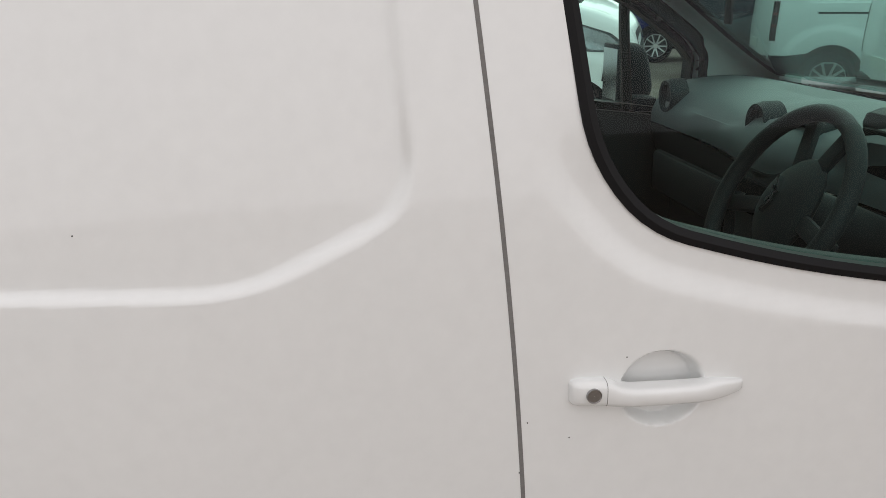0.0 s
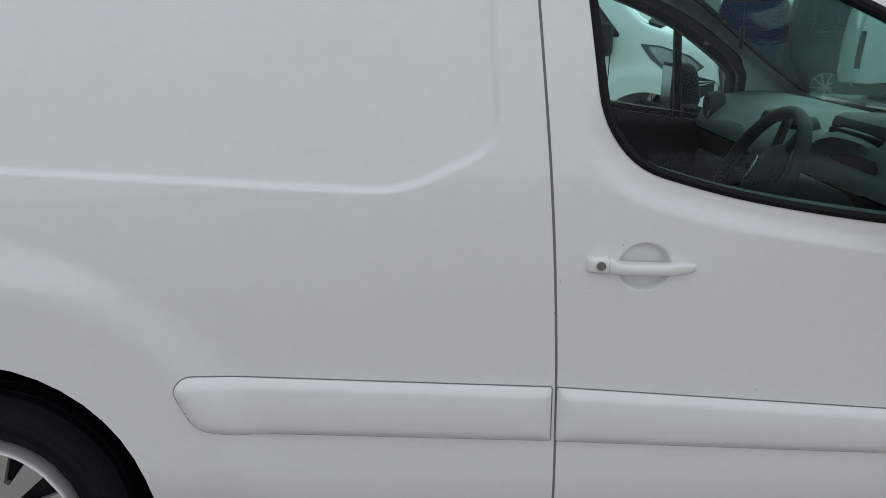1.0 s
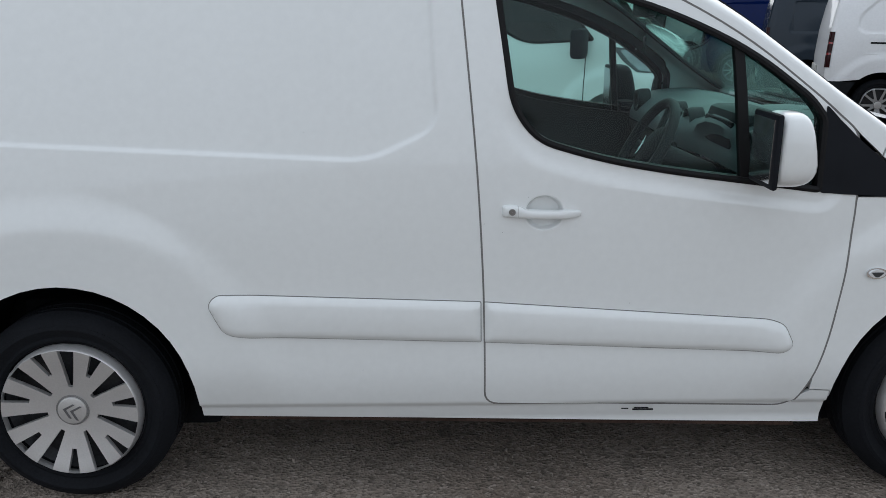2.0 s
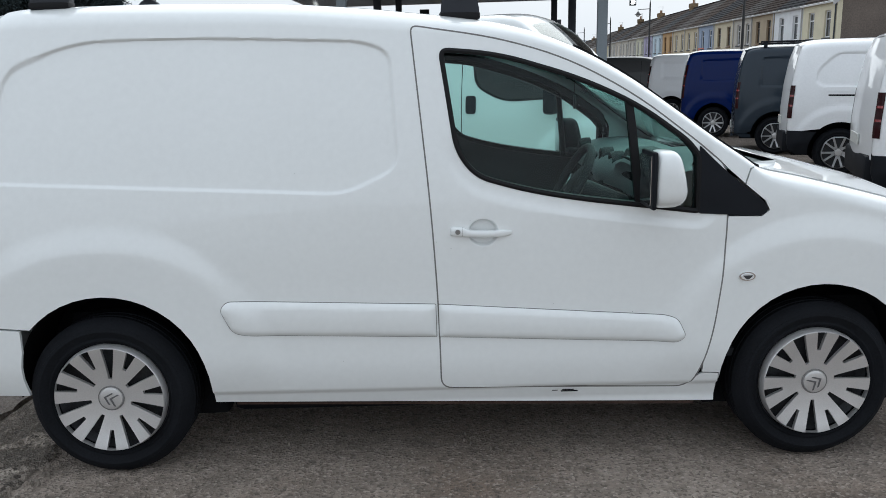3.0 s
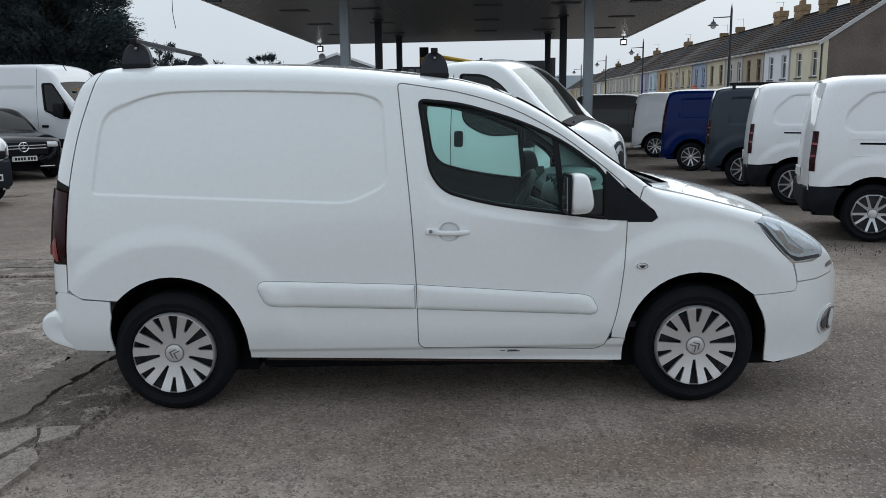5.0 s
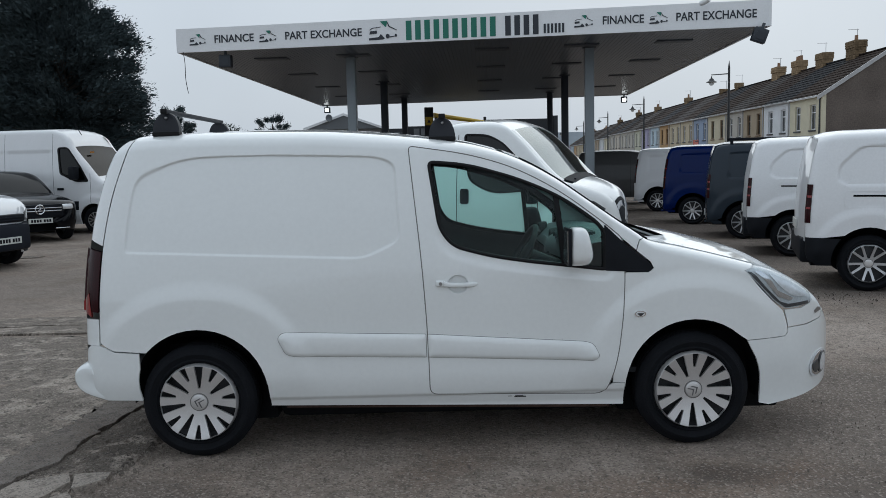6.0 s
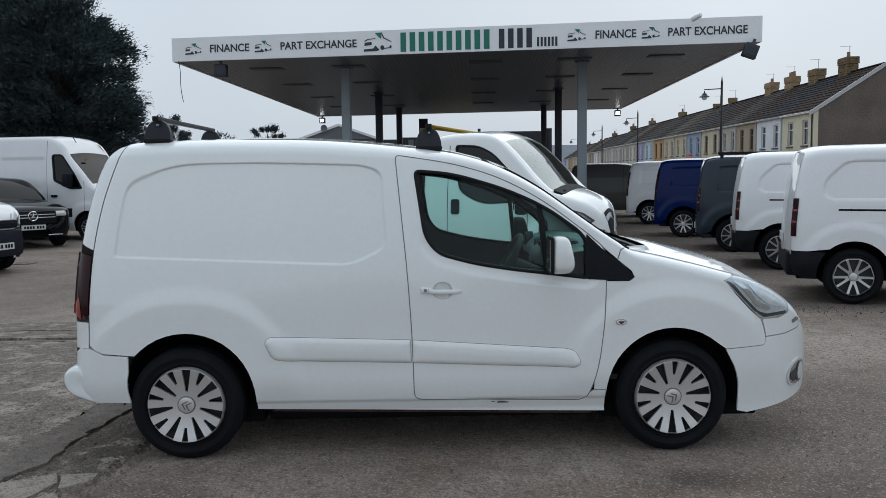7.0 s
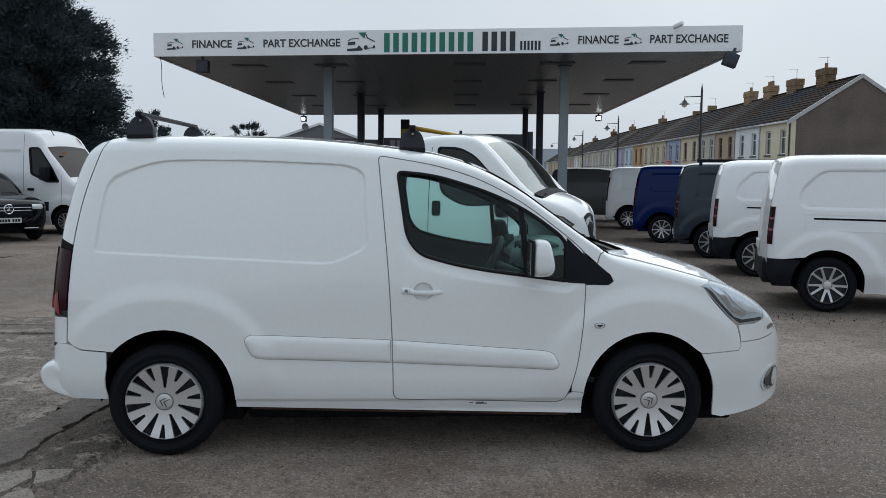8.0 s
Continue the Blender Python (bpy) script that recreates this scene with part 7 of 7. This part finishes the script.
TILES = [material("roof_tiles_brown", (0.040, 0.030, 0.025), 0.95, 0, 0.6, 0.7, 5, 0.2, spec=0.1, random_tint=0.2), material("roof_slates_grey", (0.066, 0.060, 0.056), 0.95, 0, 0.6, 0.7, 5, 0.2, spec=0.1, random_tint=0.2), material("roof_slates_dark", (0.034, 0.035, 0.038), 0.95, 0, 0.4, 1.2, 9, 0.2, spec=0.1, random_tint=0.2)]
GABLE = material("dark_pebbledash", (0.125, 0.104, 0.090), 0.95, 0, 0.42, 0.6, 12, 0.4)
UPVC = material("white_window_frame", (0.68, 0.69, 0.70), 0.4, 0, 0.05, 5, 60)
WOODFRAME = material("brown_window_frame", (0.14, 0.085, 0.04), 0.5, 0, 0.15, 5, 60)
HOUSEGLASS = material("house_window_glass", (0.03, 0.034, 0.038), 0.08, 0, 0.3, 1.5, 20, 0, 0.0)
STONESILL = material("dark_stone_sill", (0.07, 0.07, 0.075), 0.8, 0, 0.15, 5, 60)
YELLOWBRICK = material("yellow_brick", (0.22, 0.16, 0.098), 0.95, 0, 0.75, 3, 7, 0.5, spec=0.1, random_tint=0.15)
GUTTER = material("grey_gutter", (0.42, 0.42, 0.42), 0.5, 0, 0.1, 5, 60)
POT = material("clay_pot", (0.25, 0.15, 0.09), 0.9, 0, 0.2, 8, 60, 0.2)
COLOURS = [(0.60, 0.56, 0.42), (0.66, 0.68, 0.70), (0.34, 0.28, 0.20), (0.42, 0.40, 0.36), (0.50, 0.45, 0.33), (0.27, 0.33, 0.44), (0.48, 0.42, 0.30), (0.48, 0.42, 0.30), (0.42, 0.27, 0.13), (0.45, 0.55, 0.62), (0.35, 0.33, 0.47), (0.50, 0.50, 0.40), (0.42, 0.40, 0.36), (0.45, 0.43, 0.38), (0.5, 0.46, 0.4), (0.42, 0.4, 0.36)]
TERRACE = pose(24.45, 45.0, 0, 0, 0, -3.0)
TERRACE_DIR = 87.0
EAVE, RIDGE, DEEP = 5.08, 7.72, 8.2


def house(k, s0, s1, drop):
    """One house: the street front faces -x in the row's frame, s runs along the row."""
    m = TERRACE @ pose(0, s0, -drop)
    colour = COLOURS[k % len(COLOURS)]
    tone = ("cream", "white", "tan", "grey", "yellow", "blue", "buff", "buff", "ochre", "pale blue", "lilac", "pale", "grey", "grey", "pale", "grey")[k % 16]
    h = empty("terraced_house", m, f"{tone} rendered terraced house with a pitched roof", "house", "terrace of houses along the street")
    w = s1 - s0
    wall_m = render_wall("render_" + tone.replace(" ", "_"), colour)
    # wall with two upper and two lower openings
    wx = [(w * 0.16, w * 0.34), (w * 0.64, w * 0.82)]
    rows = [(0.9, 2.3), (3.02, 4.55)]
    cols = sorted({0, w, *[v for p in wx for v in p]})
    levels = sorted({0, EAVE, *[v for p in rows for v in p]})
    bm = bmesh.new()
    for a, b in zip(cols, cols[1:]):
        for z0, z1 in zip(levels, levels[1:]):
            if (a, b) in wx and (z0, z1) in rows:
                continue
            box(bm, 0, 0.28, a, b, z0, z1)
    bmesh.ops.remove_doubles(bm, verts=bm.verts, dist=1e-4)
    seen = {}
    for f in bm.faces:
        seen.setdefault(tuple(round(c, 3) for c in f.calc_center_median()), []).append(f)
    bmesh.ops.delete(bm, geom=[f for fs in seen.values() if len(fs) > 1 for f in fs], context="FACES")
    part("front_wall", bm, wall_m, h, "", 0)
    part("back_wall", boxes((DEEP - 0.28, DEEP, 0, w, 0, EAVE)), wall_m, h, "", 0)
    end_m = GABLE if k == 0 else wall_m
    for y0, y1 in ((0.0, 0.25), (w - 0.25, w)):
        if y0 > 0 and k < 26:
            continue
        if y0 == 0 and k > 0 and drop == DROPS[k - 1]:
            continue
        bm = bmesh.new()
        line = [(0.28, 0), (DEEP - 0.28, 0), (DEEP - 0.28, EAVE), (DEEP / 2, RIDGE - 0.12), (0.28, EAVE)]
        a = [bm.verts.new((x, y0, z)) for x, z in line]
        b = [bm.verts.new((x, y1, z)) for x, z in line]
        bm.faces.new(a), bm.faces.new(b[::-1])
        for i in range(5):
            bm.faces.new((a[i - 1], b[i - 1], b[i], a[i]))
        part("gable_wall", bm, end_m, h, "dark pebbledashed gable wall" if k == 0 else "", 0)
    rm = TILES[(0, 2, 0, 1, 0, 2, 0, 1, 0, 2, 0, 0, 1, 0, 2, 0)[k % 16]]
    roof = empty("roof")
    roof.parent = h
    slope = math.atan2(RIDGE - EAVE, DEEP / 2)
    courses = 13 if k < 6 else 8
    run = math.hypot(RIDGE - EAVE, DEEP / 2) + 0.25
    for side_ in (0, 1):
        bm = bmesh.new()
        step_ = run / courses
        line = []
        for c in range(courses):
            for t, lift in ((-0.25 + c * step_, 0.05), (-0.25 + (c + 1) * step_, 0.012)):
                x, z = t * math.cos(slope) - math.sin(slope) * lift, EAVE + t * math.sin(slope) + math.cos(slope) * lift
                line.append((DEEP - x if side_ else x, z))
        rows_ = [[bm.verts.new((x, y, z)) for y in (0, w)] for x, z in line]
        for a, b in zip(rows_, rows_[1:]):
            bm.faces.new((a[0], a[1], b[1], b[0]))
        part("roof_slope", bm, rm, roof, "", 0)
    part("ridge_tiles", boxes((DEEP / 2 - 0.12, DEEP / 2 + 0.12, 0, w, RIDGE + 0.0, RIDGE + 0.09), bevel=0.03), rm, roof)
    if k == 0:
        for sgn in (1, -1):
            bm = bmesh.new()
            x0, x1 = (-0.25, DEEP / 2) if sgn > 0 else (DEEP + 0.25, DEEP / 2)
            a = [bm.verts.new((x0, y, EAVE - 0.20 + z)) for y, z in ((-0.10, -0.12), (0.02, -0.12), (0.02, 0.13), (-0.10, 0.13))]
            b = [bm.verts.new((x1, y, RIDGE - 0.03 + z)) for y, z in ((-0.10, -0.12), (0.02, -0.12), (0.02, 0.13), (-0.10, 0.13))]
            bm.faces.new(a), bm.faces.new(b[::-1])
            for i in range(4):
                bm.faces.new((a[i - 1], b[i - 1], b[i], a[i]))
            part("barge_board", bm, GUTTER, roof, "pale barge board", 0)
    part("gutter", boxes((-0.22, -0.10, 0, w, EAVE - 0.16, EAVE - 0.05), bevel=0.02), GUTTER if k not in (0,) else UPVC, h)
    part("downpipe", rod(bmesh.new(), (-0.06, 0.10, 0), (-0.06, 0.10, EAVE - 0.12), 0.045, 0.045, 8), DARKPRINT if k == 0 else GUTTER, h)
    frame_m = WOODFRAME if k in (2, 4, 8) else UPVC
    for a, b in wx:
        for z0, z1 in rows:
            win = empty("window")
            win.parent = h
            c = (z0 + z1) / 2
            part("window_frame", boxes((0.10, 0.16, a, a + 0.07, z0, z1), (0.10, 0.16, b - 0.07, b, z0, z1), (0.10, 0.16, a + 0.07, b - 0.07, z1 - 0.08, z1), (0.10, 0.16, a + 0.07, b - 0.07, z0, z0 + 0.08), (0.10, 0.16, a + 0.07, b - 0.07, c + 0.25, c + 0.31)), frame_m, win, "", 0)
            part("pane", boxes((0.13, 0.14, a + 0.06, b - 0.06, z0 + 0.06, z1 - 0.06)), HOUSEGLASS, win, "", 0)
            part("sill", boxes((-0.08, 0.16, a - 0.08, b + 0.08, z0 - 0.10, z0 - 0.002), bevel=0.01), STONESILL if frame_m is UPVC else WOODFRAME, win)
    if k == 5:
        part("sale_board", boxes((-0.06, -0.02, w * 0.62, w * 0.98, 2.55, 3.1)), material("red_sign_board", (0.5, 0.10, 0.06), 0.5), h, "red sign board", 0)
    return h


WIDTHS = [4.9, 4.9, 4.5, 4.3, 5.4, 4.8, 4.8, 4.8, 4.8, 4.8, 4.8, 4.8, 5.0, 5.0, 5.0, 5.0] + [5.0] * 11
DROPS = [0.0] * 16 + [0.3] * 5 + [0.7] * 6
s = 0.0
for k, w in enumerate(WIDTHS):
    house(k, s, s + w, DROPS[k])
    s += w


def chimney(along, wide, tall_, pots, worn=True, seed=0):
    rnd = random.Random(seed)
    c = empty("chimney_stack", TERRACE @ pose(DEEP / 2, along, RIDGE - 0.35 - (0.7 if along > 102 else 0.3 if along > 77 else 0.0)), "weathered yellow brick chimney stack", "chimney", "chimneys on the terrace")
    bm = bmesh.new()
    course = 0.15
    n = int(tall_ / course)
    rings = []
    for i in range(n):
        out = 0.04 if i >= n - 3 else 0.0
        j = rnd.uniform(-0.012, 0.012)
        for grow, z in ((0.0, i * course), (0.0, (i + 1) * course - 0.03), (-0.02, (i + 1) * course - 0.028), (-0.02, (i + 1) * course - 0.002)):
            a, b = 0.36 + out + grow, wide / 2 + out + grow
            rings.append([bm.verts.new((x + j, y, z)) for x, y in ((-a, -b), (a, -b), (a, b), (-a, b))])
    for p, q in zip(rings, rings[1:]):
        for i in range(4):
            bm.faces.new((p[i - 1], p[i], q[i], q[i - 1]))
    bm.faces.new(rings[0][::-1]), bm.faces.new(rings[-1])
    part("chimney_shaft", bm, YELLOWBRICK, c, "", 0)
    for i in range(pots):
        y = (i - (pots - 1) / 2) * 0.36
        part("chimney_pot", lathe([(0.13, 0.0), (0.11, 0.12), (0.10, 0.3 + 0.1 * rnd.random()), (0.12, 0.34), (0.08, 0.34), (0.08, 0.0)], 12, Matrix.Translation((0, y, n * course)) @ Matrix.Rotation(radians(90), 4, "X") @ Matrix.Diagonal((1, 1, 1, 1))), POT, c)
    bm = bmesh.new()
    rod(bm, (0.3, wide * 0.4, tall_ * 0.6), (0.3, wide * 0.4, tall_ + 0.75), 0.02, sides=5)
    rod(bm, (-0.3, wide * 0.4, tall_ + 0.7), (0.4, wide * 0.4, tall_ + 0.7), 0.012, sides=5)
    part("aerial", bm, STEEL, c)


for k, (a, w, t, p) in enumerate(((4.9, 1.35, 1.45, 1), (9.8, 1.25, 1.25, 0), (14.3, 1.2, 1.3, 3), (18.6, 1.2, 1.25, 1), (47.0, 0.9, 1.0, 1), (28.7, 0.25, 0.9, 0), (33.5, 0.25, 0.8, 0), (63, 0.9, 1.0, 2), (76.0, 0.9, 1.0, 2), (92.0, 0.9, 0.9, 2), (107.0, 0.9, 0.7, 2), (122.0, 0.9, 0.6, 2))):
    chimney(a, w, t, p, True, k)


# ---- street lamps ----
LAMPBLACK = material("black_lamp_paint", (0.015, 0.016, 0.017), 0.45, 0, 0.15, 5, 60)
FROST = material("frosted_lamp_glass", (0.6, 0.62, 0.62), 0.3, 0, 0.1, 5, 60)


def street_lamp(x, y, height=5.55):
    lamp = empty("street_lamp", pose(x, y, 0), "black heritage street lamp with a hanging lantern", "street lamp", "street lamps along the road")
    bm = bmesh.new()
    rod(bm, (0, 0, 0), (0, 0, 1.1), 0.10, 0.085, 12), rod(bm, (0, 0, 1.1), (0, 0, height - 0.15), 0.062, 0.048, 12), rod(bm, (0, 0, height - 0.15), (0, 0, height + 0.15), 0.05, 0.005, 8)
    part("pole", bm, LAMPBLACK, lamp)
    part("arm", rod(bmesh.new(), (0, 0, height - 0.42), (-0.78, 0, height - 0.46), 0.025, 0.02, 8), LAMPBLACK, lamp)
    m = Matrix.Translation((-0.76, 0, height - 0.82)) @ Matrix.Scale(0.62, 4) @ Matrix.Rotation(radians(90), 4, "X")
    hood = part("hood", lathe([(0.03, 0.5), (0.05, 0.36), (0.14, 0.30), (0.2, 0.18), (0.36, 0.09), (0.37, 0.06), (0.2, 0.07)], 18, m), LAMPBLACK, lamp)
    part("lantern_glass", lathe([(0.2, 0.08), (0.18, -0.04), (0.1, -0.14), (0.001, -0.16)], 16, m), FROST, hood)
    return lamp


for x, y in ((14.35, 32.1), (15.6, 51.5), (16.8, 68.5), (17.9, 86.0), (19.0, 104.0)):
    street_lamp(x, y)


# ---- trees ----


def leaf_material(name, colour):
    m = material(name, colour, 0.85, 0, 0.4, 0.8, 4, 0, spec=0.05)
    return m


EVERGREEN = leaf_material("evergreen_foliage", (0.050, 0.066, 0.070))
FARGREEN = leaf_material("distant_foliage", (0.06, 0.07, 0.06))


def tree(x, y, height, spread, seed, clumps, leaves, material_, label, leaf=0.16, lean=0.0):
    """A trunk with limbs, and a crown of leaf sprays gathered round limb ends."""
    rnd = random.Random(seed)
    t = empty("tree", pose(x, y, 0), label, "tree")
    bm = bmesh.new()
    rod(bm, (0, 0, 0), (lean * 0.4, 0, height * 0.45), 0.035 * height, 0.022 * height, 10)
    rod(bm, (lean * 0.4, 0, height * 0.45), (lean, 0, height * 0.92), 0.022 * height, 0.006 * height, 8)
    ends = []
    for k in range(clumps):
        h = height * rnd.uniform(0.12, 0.97)
        reach = spread * (1.0 if h < height * 0.55 else math.sqrt(max(0.03, 1 - ((h - height * 0.55) / (height * 0.47)) ** 2))) * rnd.uniform(0.25, 1.0)
        a = rnd.random() * 2 * math.pi
        p = Vector((lean * h / height, 0, h * 0.86))
        q = Vector((lean * h / height + reach * math.cos(a), reach * math.sin(a), h + rnd.uniform(0, 0.25) * reach * 0.6))
        if k % 3 == 0:
            rod(bm, p, q, 0.006 * height, 0.0015 * height, 5)
        ends.append((q, (q - p).normalized() if (q - p).length > 0.1 else Vector((0, 0, 1))))
    part("trunk", bm, BARK, t)
    verts, faces = [], []
    for q, d in ends:
        size = rnd.uniform(0.6, 1.15) * height * 0.046
        for i in range(leaves + leaves // 3):
            inner = i >= leaves
            o = Vector((rnd.gauss(0, 1), rnd.gauss(0, 1), rnd.gauss(0, 0.75)))
            o = o.normalized() * min(o.length, 1.6) * size * (0.6 if inner else 1.0) + d * min(abs(rnd.gauss(0, 1)), 1.6) * size * 0.6
            c = q + o
            if c.z < 0.4:
                continue
            u = (d * 1.1 + Vector((rnd.uniform(-0.8, 0.8), rnd.uniform(-0.8, 0.8), rnd.uniform(-0.7, 0.6)))).normalized()
            v = u.cross(Vector((rnd.uniform(-1, 1), rnd.uniform(-1, 1), rnd.uniform(-1, 1)))).normalized()
            L, W = leaf * rnd.uniform(0.7, 1.9) * (1.7 if inner else 1), leaf * rnd.uniform(0.14, 0.30) * (3.0 if inner else 1)
            b = len(verts)
            verts += [c - u * L * 0.5, c + v * W, c + u * L, c - v * W]
            faces.append((b, b + 1, b + 2, b + 3))
    crown = solid("crown", verts, faces, material_, t, "", 0)
    tagged(crown, kind="stuff")
    return t


tree(-16.6, 31.0, 8.0, 4.0, 3, 460, 300, EVERGREEN, "large dark evergreen tree with a ragged crown", 0.075)
tree(-21.6, 33.0, 8.8, 4.8, 4, 420, 260, EVERGREEN, "tall dark evergreen tree behind parked vans", 0.08)
tree(-13.5, 30.0, 8.7, 2.95, 5, 420, 300, EVERGREEN, "dark evergreen at the edge of the group", 0.07)
tree(-26.0, 30.0, 10.0, 4.6, 6, 200, 110, EVERGREEN, "dark evergreen tree behind the parked vans", 0.13)
tree(-18.5, 60.0, 6.2, 1.9, 12, 60, 150, EVERGREEN, "small far bush above the roofs", 0.085)
tree(-14.3, 61.0, 4.9, 2.0, 13, 45, 40, FARGREEN, "thin pale far tree", 0.09)
tree(-10.7, 60.0, 5.2, 1.8, 14, 60, 150, EVERGREEN, "small dark far tree", 0.085)


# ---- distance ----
# distance haze over the hills is put into this pale blue-grey base
HILL = material("haze_tinted_hill", (0.40, 0.45, 0.50), 1.0, 0, 0.12, 0.02, 0.2, spec=0.0)


def build_hill():
    rnd = random.Random(2)
    verts, faces = [], []
    n = 90
    for k in range(n + 1):
        a = radians(-60 + 120 * k / n)
        h = 9 + 9 * noise.noise(Vector((k * 0.11, 2.3, 0))) + 1.2 * rnd.random() + 17 * math.exp(-((math.degrees(a) - 9) / 6) ** 2)
        r = 700
        verts += [(r * math.sin(a), r * math.cos(a), -2), (r * math.sin(a), r * math.cos(a), h), (r * 1.2 * math.sin(a), r * 1.2 * math.cos(a), h * 0.9), (r * 1.2 * math.sin(a), r * 1.2 * math.cos(a), -2)]
    for k in range(n):
        for i in range(3):
            faces.append((k * 4 + i, k * 4 + 4 + i, k * 4 + 5 + i, k * 4 + 1 + i))
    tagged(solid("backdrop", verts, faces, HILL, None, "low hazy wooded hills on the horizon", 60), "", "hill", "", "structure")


build_hill()
